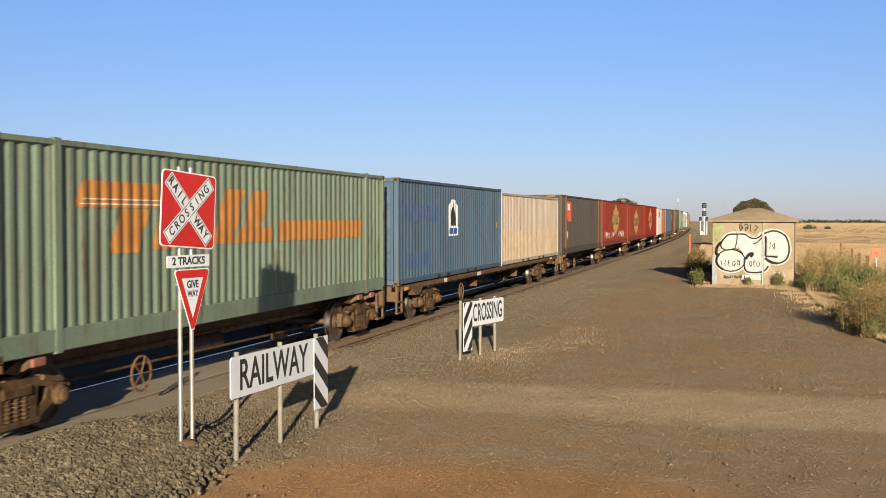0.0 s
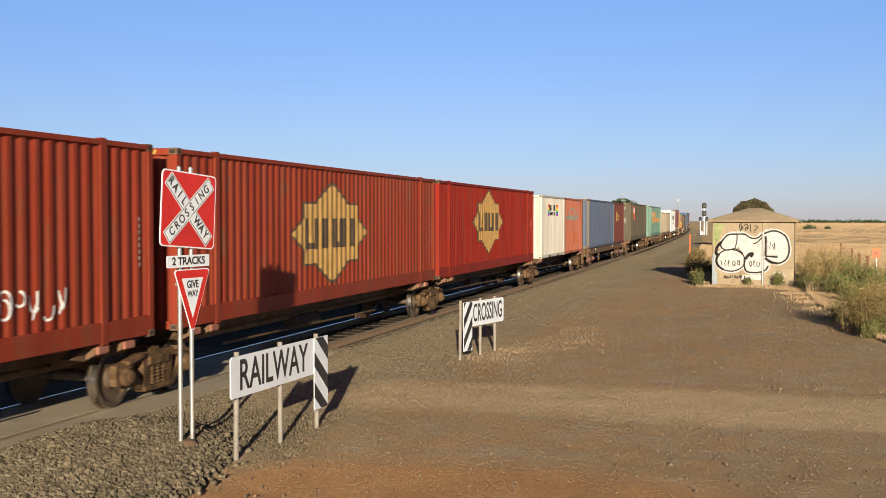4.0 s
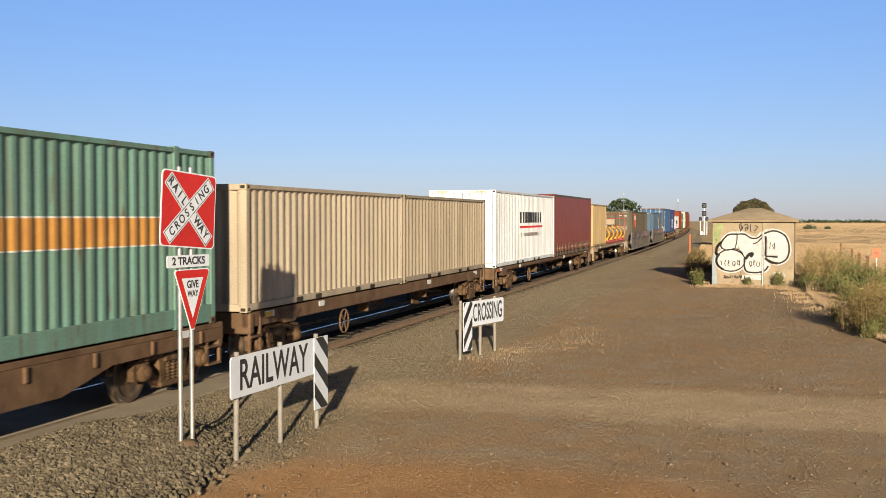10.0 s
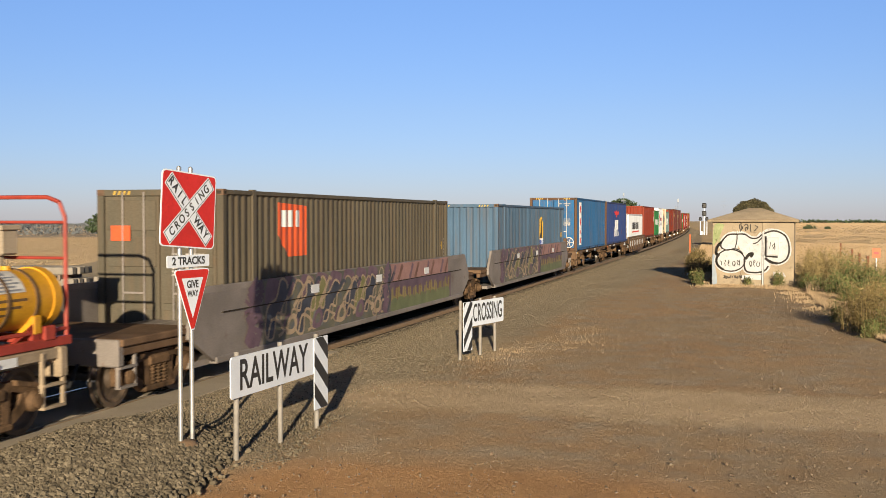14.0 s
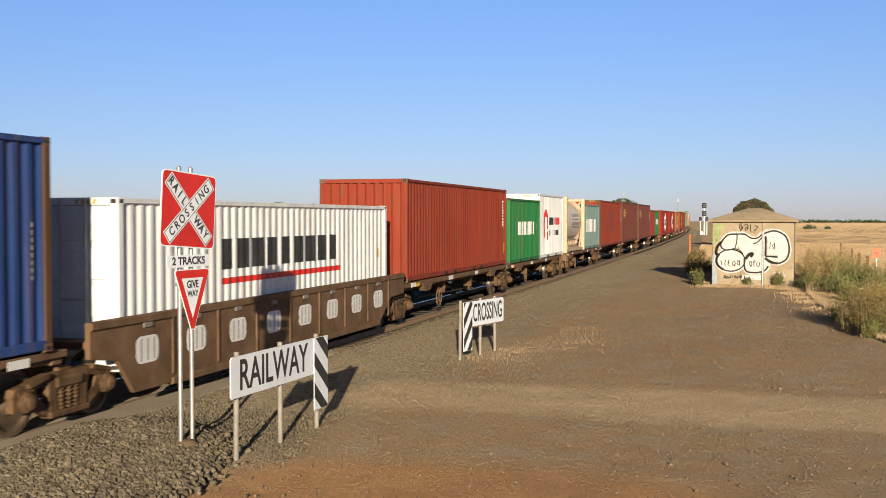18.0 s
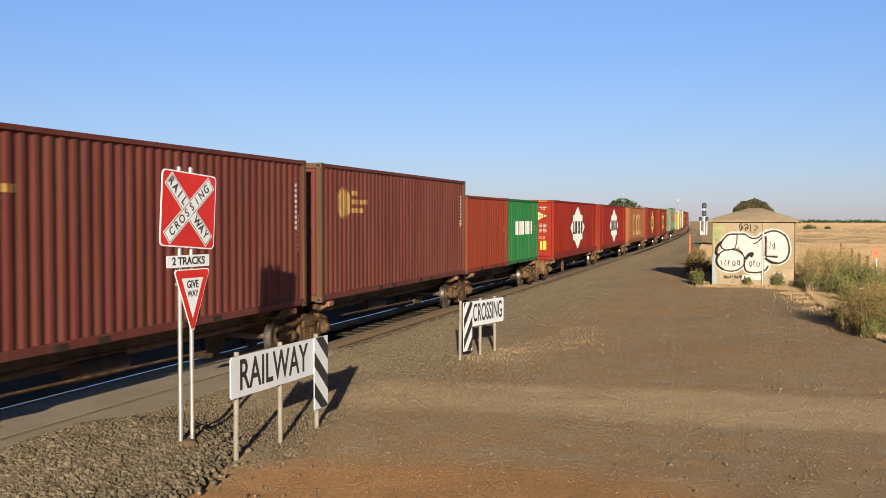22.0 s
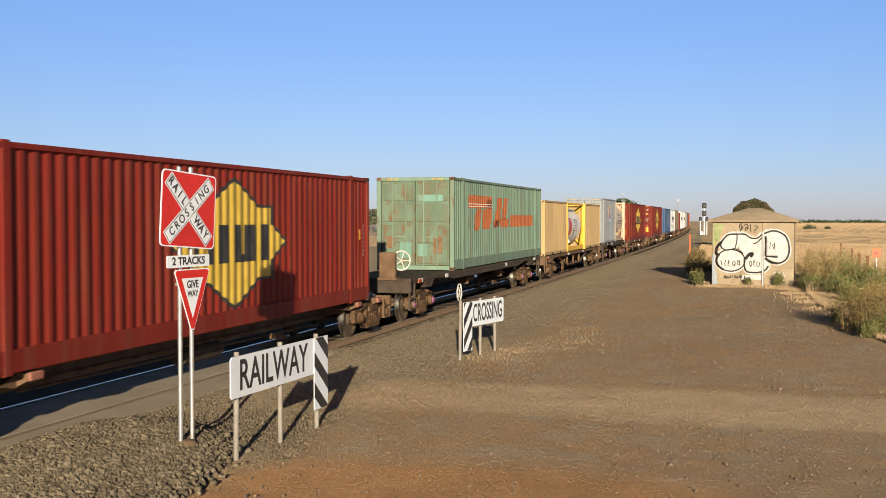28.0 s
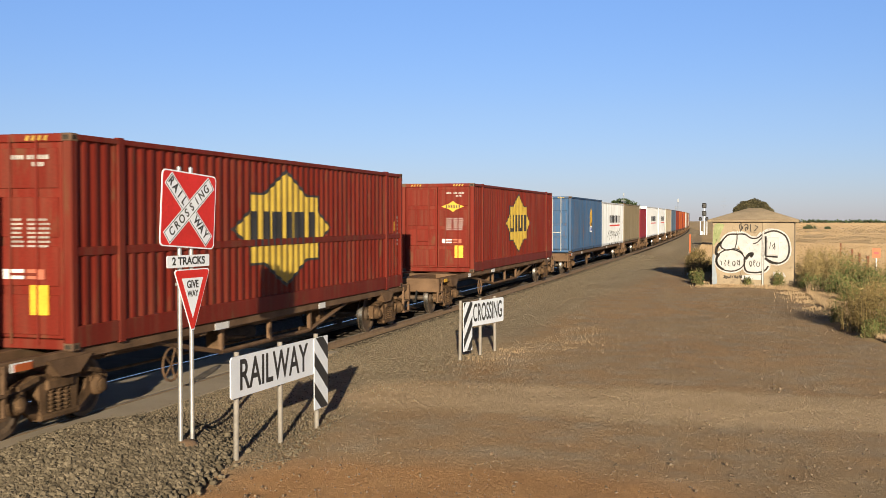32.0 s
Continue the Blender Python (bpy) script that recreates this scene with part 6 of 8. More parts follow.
def tank_rack(s0, s1, zb):
    """A low red frame with end hoops; yellow drums lie on it along the train."""
    L = s1 - s0
    S = (s0 + s1) / 2
    fr = thing("drum_rack", "low red steel rack with end hoops under yellow drums", "rack", group="containers on the train")
    rd = M_rackred
    for sx in (-1, 1):
        part("side_beam", Shape().box(min(sx * 1.08, sx * 1.2), max(sx * 1.08, sx * 1.2), -L / 2, L / 2, 0.0, 0.13, 0.012), rd, fr)
        part("upper_rail", Shape().box(min(sx * 1.1, sx * 1.17), max(sx * 1.1, sx * 1.17), -L / 2, L / 2, 0.2, 0.25, 0.01), rd, fr)
    pitch = (L - 0.3) / 5
    for i in range(5):
        yc = -L / 2 + 0.15 + (i + 0.5) * pitch
        for dy in (-0.62, 0.62):
            part("cradle", Shape().slab([(-1.18, 0.1), (1.18, 0.1), (1.18, 0.36), (1.02, 0.23), (0.55, 0.21), (0.1, 0.37), (-0.1, 0.37), (-0.55, 0.21), (-1.02, 0.23), (-1.18, 0.36)], yc + dy - 0.07, yc + dy + 0.07, "y"), rd, fr, fix=True)
        for dy in (-1.0, -0.3, 0.3, 1.0):
            part("strut", Shape().tube((1.14, yc + dy - 0.12, 0.12), (1.14, yc + dy + 0.12, 0.22), 0.025, 6), rd, fr)
        part("lashing_box", Shape().box(1.1, 1.22, yc + 0.75, yc + 0.98, 0.1, 0.3, 0.015), rd, fr)
    for y in (-L / 2 + 0.06, L / 2 - 0.06):
        z1 = 2.05
        hoop = Shape().tube((1.15, y, 0.1), (1.15, y, z1 - 0.28), 0.03, 8).tube((1.15, y, z1 - 0.28), (1.06, y, z1 - 0.07), 0.03, 8).tube((1.06, y, z1 - 0.07), (0.86, y, z1), 0.03, 8).tube((-1.15, y, 0.1), (-1.15, y, z1 - 0.28), 0.03, 8)
        hoop.tube((-1.15, y, z1 - 0.28), (-1.06, y, z1 - 0.07), 0.03, 8).tube((-1.06, y, z1 - 0.07), (-0.86, y, z1), 0.03, 8).tube((-0.86, y, z1), (0.86, y, z1), 0.03, 8)
        hoop.tube((-0.45, y, 0.1), (-0.45, y, z1), 0.026, 8).tube((1.15, y, 1.7), (-0.45, y, 1.7), 0.022, 8).tube((1.15, y, 1.2), (-1.15, y, 1.2), 0.022, 8)
        part("hoop", hoop, rd, fr)
    part("valve_cabinet", Shape().box(-0.2, -0.1, L / 2 - 0.38, L / 2 - 0.28, 0.12, 1.3, 0.01).box(0.22, 0.32, L / 2 - 0.38, L / 2 - 0.28, 0.12, 1.3, 0.01).box(-0.33, 0.45, L / 2 - 0.5, L / 2 - 0.15, 1.24, 1.62, 0.03).box(-0.36, 0.48, L / 2 - 0.53, L / 2 - 0.12, 1.59, 1.66, 0.01), pt("tan"), fr)
    ROLLING.append((fr, S, zb))
    for i in range(5):
        yc = -L / 2 + 0.15 + (i + 0.5) * pitch
        for x in (0.72, -0.72):
            dr = thing("yellow_drum", "yellow pressure drum with white label and dark straps", "drum", group="drums on the rack")
            part("shell", shared("drum", drum_mesh), M_drum, dr)
            for k, y in enumerate((-1.04, 1.04)):
                part("rim", shared("drum_rim%d" % k, lambda: ring_mesh(y, 0.41, 0.08, 0.022)), M_drum, dr)
            for k, y in enumerate((-0.58, 0.05, 0.62)):
                part("strap", shared("drum_strap%d" % k, lambda: ring_mesh(y, 0.412, 0.03, 0.014)), M_drumstrap, dr)
            label = part("label_panel", drum_patch(-0.46, 0.4, 18, 74, 0.418), M_drumlabel, dr, "white label with small print")
            for k in range(5):
                part("print_line", drum_patch(-0.4, 0.34 - 0.1 * (k % 2), 21 + k * 7, 24.5 + k * 7, 0.4215), M_printgrey, label)
            part("print_block", drum_patch(-0.12, 0.2, 57, 70, 0.4215), M_printgrey, label)
            for k, (p0, p1) in enumerate(((-0.5, 0.42), (-0.46, 0.3), (-0.3, 0.1))):
                part("stencil_line", drum_patch(p0, p1, 2 - k * 13, 7 - k * 13, 0.4135), M_drumstrap, dr)
            part("valve", Shape().tube((0, -0.3, 0.38), (0, -0.3, 0.5), 0.05, 10).box(-0.03, 0.03, -0.48, -0.1, 0.48, 0.52, 0.008).tube((0, 0.5, 0.38), (0, 0.5, 0.46), 0.07, 10), M_drum, dr)
            part("foot", Shape().box(0.05, 0.4, 0.55, 0.72, -0.46, -0.2, 0.02), M_drum, dr)
            dr.matrix_basis = Matrix.Identity(4)
            DRUMS.append((dr, x, S + yc, zb + 0.66))


DRUMS = []        # (drum, offset from the track's middle, place in the train, height)
M_rackred = surface("chipped_red_rack_paint", (0.24, 0.03, 0.017), (0.34, 0.045, 0.025), 3, 0.55, 0.06, 40, c3=(0.16, 0.07, 0.04), spot=0.64)
M_drum = surface("worn_yellow_drum_paint", (0.5, 0.245, 0.006), (0.62, 0.325, 0.01), 2.5, 0.5, 0.06, 40, c3=(0.22, 0.11, 0.03), spot=0.66)
M_printgrey = surface("blue_grey_print", (0.16, 0.17, 0.2), (0.26, 0.27, 0.3), 8, 0.6, 0.02, 40)
M_drumlabel = surface("scuffed_white_label", (0.5, 0.48, 0.45), (0.66, 0.64, 0.6), 5, 0.6, 0.03, 40)
consist()

# ---------------------------------------------------------------- signs
def rounded(w, h, r, n=6):
    pts = []
    for cx, cz, a0 in ((w / 2 - r, h / 2 - r, 0), (-w / 2 + r, h / 2 - r, 90), (-w / 2 + r, -h / 2 + r, 180), (w / 2 - r, -h / 2 + r, 270)):
        for k in range(n + 1):
            a = radians(a0 + 90 * k / n)
            pts.append((cx + r * math.cos(a), cz + r * math.sin(a)))
    return pts


def letters(text, size, parent, m, material, bold=0.0, width=1.0, name="lettering"):
    cu = bpy.data.curves.new("lettering", "FONT")
    cu.body, cu.size, cu.align_x, cu.align_y, cu.offset, cu.extrude = text, size, "CENTER", "CENTER", bold, 0.001
    ob = bpy.data.objects.new("lettering", cu)
    scene.collection.objects.link(ob)
    bpy.context.view_layer.update()
    me = bpy.data.meshes.new_from_object(ob.evaluated_get(bpy.context.evaluated_depsgraph_get()))
    bpy.data.objects.remove(ob)
    me.transform(Matrix.Diagonal((width, 1, 1, 1)))
    me.transform(Matrix.Rotation(math.pi / 2, 4, "X"))
    me.materials.clear()
    return part(name, me, material, parent, m=m)


M_signwhite = surface("reflective_white_sheet", (0.63, 0.68, 0.765), (0.7, 0.755, 0.84), 3, 0.35, 0.02, 50)


def plate(outline, y0, y1):
    return Shape().slab(outline, y0, y1, "y")


def rotated(pts, deg):
    c, s = math.cos(radians(deg)), math.sin(radians(deg))
    return [(a * c - b * s, a * s + b * c) for a, b in pts]


def crossing_signal_sign():
    s = thing("crossing_sign", "red railway crossing board with give way triangle on twin steel poles", "road sign", pose(-6.96, 12.14, 0.05, 0, 0, 81))
    for x in (-0.115, 0.115):
        part("pole", Shape().tube((x, 0.05, -0.3), (x, 0.05, 3.49), 0.03, 14), M_galv, s)
        part("pole_cap", Shape().lathe([(3.49, 0.034), (3.52, 0.03), (3.535, 0.008)], "z", 12), M_galv, s, m=pose(x, 0.05, 0), fix=True)
    part("footing", Shape().lathe([(-0.2, 0.2), (-0.05, 0.18), (-0.01, 0.13), (0.005, 0.05)], "z", 10), M_redsoil, s, m=pose(-0.05, 0.05, 0), fix=True)
    for z in (2.62, 3.15, 2.28, 2.02):
        part("clamp", Shape().box(-0.17, 0.17, -0.002, 0.085, z - 0.02, z + 0.02, 0.006), M_galv, s)
    cz = 2.97
    back = part("target_board", plate(rounded(1.08, 0.97, 0.07), -0.015, -0.003), M_signwhite, s, "square red board with white border", m=pose(0, 0, cz, 0, 4, 0), fix=True)
    part("red_face", plate(rounded(1.045, 0.935, 0.06), -0.017, -0.0152), M_red, back, fix=True)
    for k, deg in enumerate((-42, 42)):
        arm = rotated([(-0.56, -0.08), (0.56, -0.08), (0.56, 0.08), (-0.56, 0.08)], deg)
        rim = rotated([(-0.575, -0.1), (0.575, -0.1), (0.575, 0.1), (-0.575, 0.1)], deg)
        edge = rotated([(-0.562, -0.086), (0.562, -0.086), (0.562, 0.086), (-0.562, 0.086)], deg)
        inner = rotated([(-0.552, -0.076), (0.552, -0.076), (0.552, 0.076), (-0.552, 0.076)], deg)
        y = -0.019 - 0.004 * k
        part("cross_arm_rim", plate(rim, y + 0.0005, y + 0.0015), M_signwhite, back, fix=True)
        part("cross_arm_edge", plate(edge, y - 0.0008, y + 0.0004), M_black, back, fix=True)
        part("cross_arm", plate(inner, y - 0.0016, y - 0.0009), M_signwhite, back, fix=True)
    for text, u, deg in (("RAIL", -0.335, -42), ("WAY", 0.335, -42), ("CROSSING", 0.0, 42)):
        c = math.cos(radians(deg)) * u
        d = math.sin(radians(deg)) * u
        n = len(text)
        step = 0.117 if n != 8 else 0.125
        for i, ch in enumerate(text):
            o = (i - (n - 1) / 2) * step
            ax, az = c + o * math.cos(radians(deg)), d + o * math.sin(radians(deg))
            letters(ch, 0.155, back, pose(ax, -0.0262, az) @ Matrix.Rotation(-radians(deg), 4, "Y"), M_black, 0.003, 0.9, "letter")
    tr = part("track_plate", plate(rounded(0.84, 0.155, 0.015), -0.015, -0.003), M_signwhite, s, "white plate with black writing", m=pose(-0.01, 0, 2.315), fix=True)
    letters("2 TRACKS", 0.135, tr, pose(0, -0.0165, 0), M_black, 0.004, 1.08)
    tri = [(-0.35, 0.36), (-0.315, 0.39), (0.315, 0.39), (0.35, 0.36), (0.03, -0.4), (-0.03, -0.4)]
    g = part("give_way_triangle", plate(tri, -0.015, -0.003), M_signwhite, s, "red and white give way triangle", m=pose(0.06, 0, 1.82), fix=True)
    part("red_band", plate([(a * 0.955, b * 0.965 + 0.001) for a, b in tri], -0.017, -0.0152), M_red, g, fix=True)
    part("white_centre", plate([(-0.215, 0.275), (0.215, 0.275), (0.0, -0.245)], -0.019, -0.0172), M_signwhite, g, fix=True)
    letters("GIVE", 0.135, g, pose(0, -0.0205, 0.19), M_black, 0.004, 0.82)
    letters("WAY", 0.115, g, pose(0, -0.0205, 0.07), M_black, 0.002, 0.8)


def wing_board(name, text, span, text_box, stripe_at, z, slant, first, m, posts, label):
    """A low board on posts, one end a tall panel with black slanted stripes. z: the panel's foot, the board's foot, the top."""
    s = thing(name, label, "sign board", m)
    pz0, z0, z1 = z
    b0, b1 = span
    board = part("board", plate([(b0 + 0.03, z0), (b1 - 0.03, z0), (b1, z0 + 0.03), (b1, z1 - 0.03), (b1 - 0.03, z1), (b0 + 0.03, z1), (b0, z1 - 0.03), (b0, z0 + 0.03)], -0.02, 0.0), M_signwhite, s, fix=True)
    word = letters(text, 0.56, board, pose((text_box[0] + text_box[1]) / 2, -0.0215, (z0 + z1) / 2 - 0.005), M_black, 0.008, 1.0, "lettering")
    xs = [v.co.x for v in word.data.vertices]
    word.data.transform(Matrix.Diagonal(((text_box[1] - text_box[0]) / (max(xs) - min(xs)), 1, 1, 1)))
    p0, p1 = stripe_at
    panel = part("striped_panel", plate([(p0, pz0), (p1, pz0), (p1, z1), (p0, z1)], -0.034, -0.022), M_signwhite, s, fix=True)
    for i in range(-2, 5):
        zc = pz0 + first + i * 0.45
        poly = clip_z([(p0, zc), (p1, zc + slant), (p1, zc + slant + 0.215), (p0, zc + 0.215)], pz0 + 0.004, z1 - 0.004)
        if len(poly) > 2:
            part("stripe", plate(poly, -0.036, -0.0345), M_black, panel, fix=True)
    for k, x in enumerate(posts):
        lean = 0.03 * (k - 1)
        part("post", Shape().tube((x + lean, 0.04, -0.3), (x, 0.04, z1 + 0.045), 0.036, 12), M_dullpost, s)
        part("bracket", Shape().box(x - 0.06, x + 0.06, 0.0005, 0.05, z0 + 0.12, z0 + 0.16, 0.006), M_dullpost, s)
        part("bracket", Shape().box(x - 0.06, x + 0.06, 0.0005, 0.05, z1 - 0.16, z1 - 0.12, 0.006), M_dullpost, s)
    return s


def clip_z(poly, lo, hi):
    return [(u, z) for z, u in clip_strip([(z, u) for u, z in poly], lo, hi)]


M_redsoil = surface("red_soil", (0.15, 0.095, 0.055), (0.2, 0.13, 0.075), 4, 0.95, 0.4, 40)
crossing_signal_sign()
M_dullpost = surface("dusty_galvanised_post", (0.19, 0.175, 0.155), (0.27, 0.25, 0.22), 5, 0.65, 0.08, 40, c3=(0.3, 0.21, 0.13), spot=0.6)
wing_board("wing_board", "RAILWAY", (0.0, 2.34), (0.2, 2.13), (2.33, 2.784), (0.314, 0.848, 1.379), -0.4, 0.2, pose(-6.282, 11.952, -0.22, 0, 0, 87.05), (0.238, 1.408, 2.53), "white board lettered RAILWAY with black-striped end panel")
wing_board("wing_board", "CROSSING", (0.38, 1.96), (0.46, 1.87), (0.0, 0.389), (0.222, 0.743, 1.303), 0.5, 0.05, pose(-6.085, 22.4, -0.25, 0, 0, 76.2), (-0.02, 0.903, 1.61), "white board lettered CROSSING with black-striped end panel")

# ---------------------------------------------------------------- hut
M_grafwhite = surface("white_spray_paint", (0.41, 0.41, 0.415), (0.5, 0.5, 0.505), 3, 0.8, 0.1, 40, c3=(0.32, 0.285, 0.235), spot=0.58)
# black of the graffiti lines and of the meter box's painted shadow
M_graf_and_shadow = surface("black_spray_and_shadow", (0.03, 0.027, 0.024), (0.06, 0.05, 0.045), 3, 0.8, 0.1, 40)
M_grafgreen = surface("green_spray_paint", (0.2, 0.24, 0.1), (0.3, 0.32, 0.16), 3, 0.8, 0.1, 40)


# roof colour darkened for the edge, to offset full sun on its upright face
M_fascia = surface("darkened_roof_edge", (0.2, 0.155, 0.095), (0.3, 0.235, 0.15), 3.0, 0.9, 0.3, 30)
M_grafblue = surface("pale_blue_spray", (0.2, 0.25, 0.31), (0.29, 0.33, 0.37), 3, 0.8, 0.1, 40)


def hut():
    w, h = 3.62, 2.95
    s = thing("concrete_hut", "square rendered hut with pyramid roof and bubble graffiti", "hut", pose(0.17, 52.3, -0.22, 0, 0, -3.0))
    f = -w / 2
    part("slab", Shape().box(-w / 2 - 0.55, w / 2 + 0.1, -w / 2 - 0.15, w / 2 + 0.1, -0.2, 0.05, 0.02), M_concrete, s)
    t = 0.2
    dx0, dx1, dh = -0.52, 0.42, 2.45
    part("wall", Shape().box(-w / 2, dx0, f, f + t, 0.04, h, 0.03), M_concrete, s)
    part("wall", Shape().box(dx1, w / 2, f, f + t, 0.04, h, 0.03), M_concrete, s)
    part("wall", Shape().box(dx0, dx1, f + 0.002, f + t, dh, h), M_concrete, s)
    part("wall", Shape().box(-w / 2 + 0.003, -w / 2 + t, f + t, w / 2 - t, 0.04, h), M_concrete, s)
    part("wall", Shape().box(w / 2 - t, w / 2 - 0.003, f + t, w / 2 - t, 0.04, h), M_concrete, s)
    part("wall", Shape().box(-w / 2, w / 2, w / 2 - t, w / 2, 0.04, h, 0.03), M_concrete, s)
    door = part("door", Shape().box(dx0 + 0.005, dx1 - 0.005, f + 0.02, f + 0.07, 0.06, dh - 0.005, 0.006), M_concrete, s, "flush door painted over with graffiti")
    part("door_sill", Shape().box(dx0, dx1, f - 0.06, f + 0.1, 0.0, 0.08, 0.01), M_grafwhite, door)
    part("downpipe", Shape().tube((dx1 + 0.04, f - 0.03, 0.06), (dx1 + 0.04, f - 0.03, 2.42), 0.05, 10), M_galv, s)
    box = part("meter_box", Shape().box(0.62, 1.14, f - 0.16, f + 0.02, 1.42, 2.25, 0.02), M_grafwhite, s, "white meter box fixed to the wall")
    part("meter_door", Shape().box(0.66, 1.1, f - 0.175, f - 0.158, 1.47, 2.2, 0.008), M_grafwhite, box)
    e, a = w / 2 + 0.2, h + 0.66
    roof = part("roof", Shape().add([(-e, -e, h + 0.1), (e, -e, h + 0.1), (e, e, h + 0.1), (-e, e, h + 0.1), (-0.28, 0, a), (0.28, 0, a)],
                                    [(3, 2, 1, 0), (0, 1, 5, 4), (2, 3, 4, 5), (1, 2, 5), (3, 0, 4)]), M_roof, s)
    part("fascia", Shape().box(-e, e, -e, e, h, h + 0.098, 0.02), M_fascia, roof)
    flat = [(-w / 2, 0.0), (w / 2, 0.0)]
    face = lambda u, z, d: (u, f + d, z)

    def bend(pts, closed=False, n=6):
        """A soft line through a few points."""
        k = len(pts)
        out = []
        for i in range(k if closed else k - 1):
            g = [pts[(i + d) % k] if closed else pts[min(max(i + d, 0), k - 1)] for d in (-1, 0, 1, 2)]
            for a in range(n):
                t = a / n
                out.append(tuple(0.5 * (2 * q1 + (q2 - q0) * t + (2 * q0 - 5 * q1 + 4 * q2 - q3) * t * t + (3 * q1 - q0 - 3 * q2 + q3) * t ** 3) for q0, q1, q2, q3 in zip(*g)))
        return out + ([out[0]] if closed else [pts[-1]])

    def knot(p, wd):
        return [(p[0] + wd / 2 * math.cos(a), p[1] + wd / 2 * math.sin(a)) for a in (0.4, 1.2, 2.0, 2.7, 3.5, 4.3, 5.1, 5.9)]

    upper = [(-0.69, 2.39), (-1.07, 2.36), (-1.32, 2.12), (-1.42, 1.89), (-1.35, 1.73), (-1.11, 1.65), (-0.83, 1.72), (-0.69, 1.95)]
    lower = [(-0.97 + 0.64 * math.cos(a), 1.18 + 0.5 * math.sin(a)) for a in np.linspace(0, 2 * math.pi, 12, endpoint=False)]
    middle = [(-0.69, 2.39), (-0.36, 2.39), (-0.08, 2.22), (0.21, 2.22), (0.44, 2.42), (0.49, 1.9), (0.6, 1.25), (0.7, 0.94), (0.49, 0.7), (0.02, 0.63), (-0.31, 0.75), (-0.36, 1.27), (-0.45, 1.7)]
    last = [(0.49, 2.42), (0.96, 2.55), (1.43, 2.31), (1.6, 1.75), (1.48, 1.27), (1.1, 1.07), (0.68, 1.22), (0.5, 1.6)]
    decal("graffiti_wash", [bend([(-1.78, 0.1), (-1.58, 0.12), (-1.6, 0.6), (-1.68, 1.0), (-1.62, 1.3), (-1.78, 1.4)], True)[:-1]], flat, face, M_grafblue, s, 0.003)
    decal("graffiti_wash", [bend([(-1.78, 1.9), (-1.64, 2.0), (-1.3, 2.7), (-1.34, 2.86), (-1.7, 2.8)], True)[:-1]], flat, face, M_grafgreen, s, 0.003)
    decal("pale_panel", [rect(-0.48, 0.4, 0.3, 0.52)], [(dx0, 0.0), (dx1, 0.0)], lambda u, z, d: (u, f + 0.02 + d, z), M_grafwhite, s, 0.004)
    for k, shape in enumerate((upper, lower, middle, last)):
        ring = bend(shape, True)
        tagged(decal("graffiti_halo", stroke(ring, 0.2), flat, face, M_grafwhite, s, 0.004 + 0.0006 * k), kind="stuff")
        decal("graffiti_fill", [ring[:-1]], flat, face, M_grafwhite, s, 0.0075 + 0.0006 * k)
    # the last two strokes paint the meter box's shadow, left and below
    for pts, wd in ((bend(upper[:5]), 0.075), (bend([(-1.4, 2.02), (-1.58, 1.78), (-1.62, 1.5), (-1.5, 1.42)]), 0.13), (bend(lower, True), 0.06), (bend(lower[5:9]), 0.11), (bend([upper[0], (-0.7, 2.05), (-0.78, 1.74)]), 0.05), (bend([(-1.35, 1.73), (-1.11, 1.65), (-0.83, 1.72), (-0.6, 1.66), (-0.42, 1.5)]), 0.05),
                    (bend(middle[:5]), 0.065), (bend(middle[7:12]), 0.075), (bend([(-0.3, 1.26), (-0.15, 1.46), (0.0, 1.5), (-0.06, 1.36)]), 0.13), (bend(last[:6] + [(0.68, 1.22)]), 0.075), (bend([(1.1, 1.07), (0.8, 1.12), (0.56, 1.3)]), 0.12), (bend([(0.02, 1.95), (0.2, 2.02), (0.42, 2.25)]), 0.05), (bend([(0.57, 2.3), (0.58, 1.9), (0.57, 1.4)]), 0.09), (bend([(0.57, 1.38), (0.85, 1.37), (1.1, 1.35)]), 0.07)):
        decal("graffiti_outline", stroke(pts, wd) + [knot(p, wd) for p in pts[1:-1]], flat, face, M_graf_and_shadow, s, 0.0155)
    for u0, u1, z, hh, sd, wd, mt in ((-1.5, -0.5, 1.05, 0.3, 2, 0.03, M_graf_and_shadow), (-0.15, 0.35, 1.05, 0.3, 5, 0.03, M_graf_and_shadow), (-1.3, -0.3, 0.42, 0.16, 7, 0.04, M_graf_and_shadow), (-0.6, 0.3, 2.68, 0.36, 9, 0.04, M_graf_and_shadow), (0.72, 1.02, 1.85, 0.4, 3, 0.03, M_graf_and_shadow), (0.9, 1.5, 0.55, 0.3, 11, 0.035, M_grafwhite), (-1.75, -1.35, 2.5, 0.4, 13, 0.05, M_grafgreen), (-1.7, -1.4, 2.1, 0.3, 17, 0.05, M_grafgreen)):
        yoff = 0.0175 if u0 != 0.72 else 0.182
        tagged(decal("graffiti_tag", scrawl(u0, u1, z - hh / 2, z + hh / 2, sd, wd), flat, face, mt, s, yoff), kind="stuff")


hut()

# ---------------------------------------------------------------- lineside posts and signal
def marker_post():
    s = thing("marker_post", "orange plastic lineside marker post", "marker post", pose(-5.38, 99.6, -0.3))
    part("stem", Shape().box(-0.065, 0.065, -0.03, 0.03, -0.2, 1.7, 0.02), M_orange, s)
    part("cap", Shape().box(-0.075, 0.075, -0.04, 0.04, 1.64, 1.72, 0.02), M_orange, s)


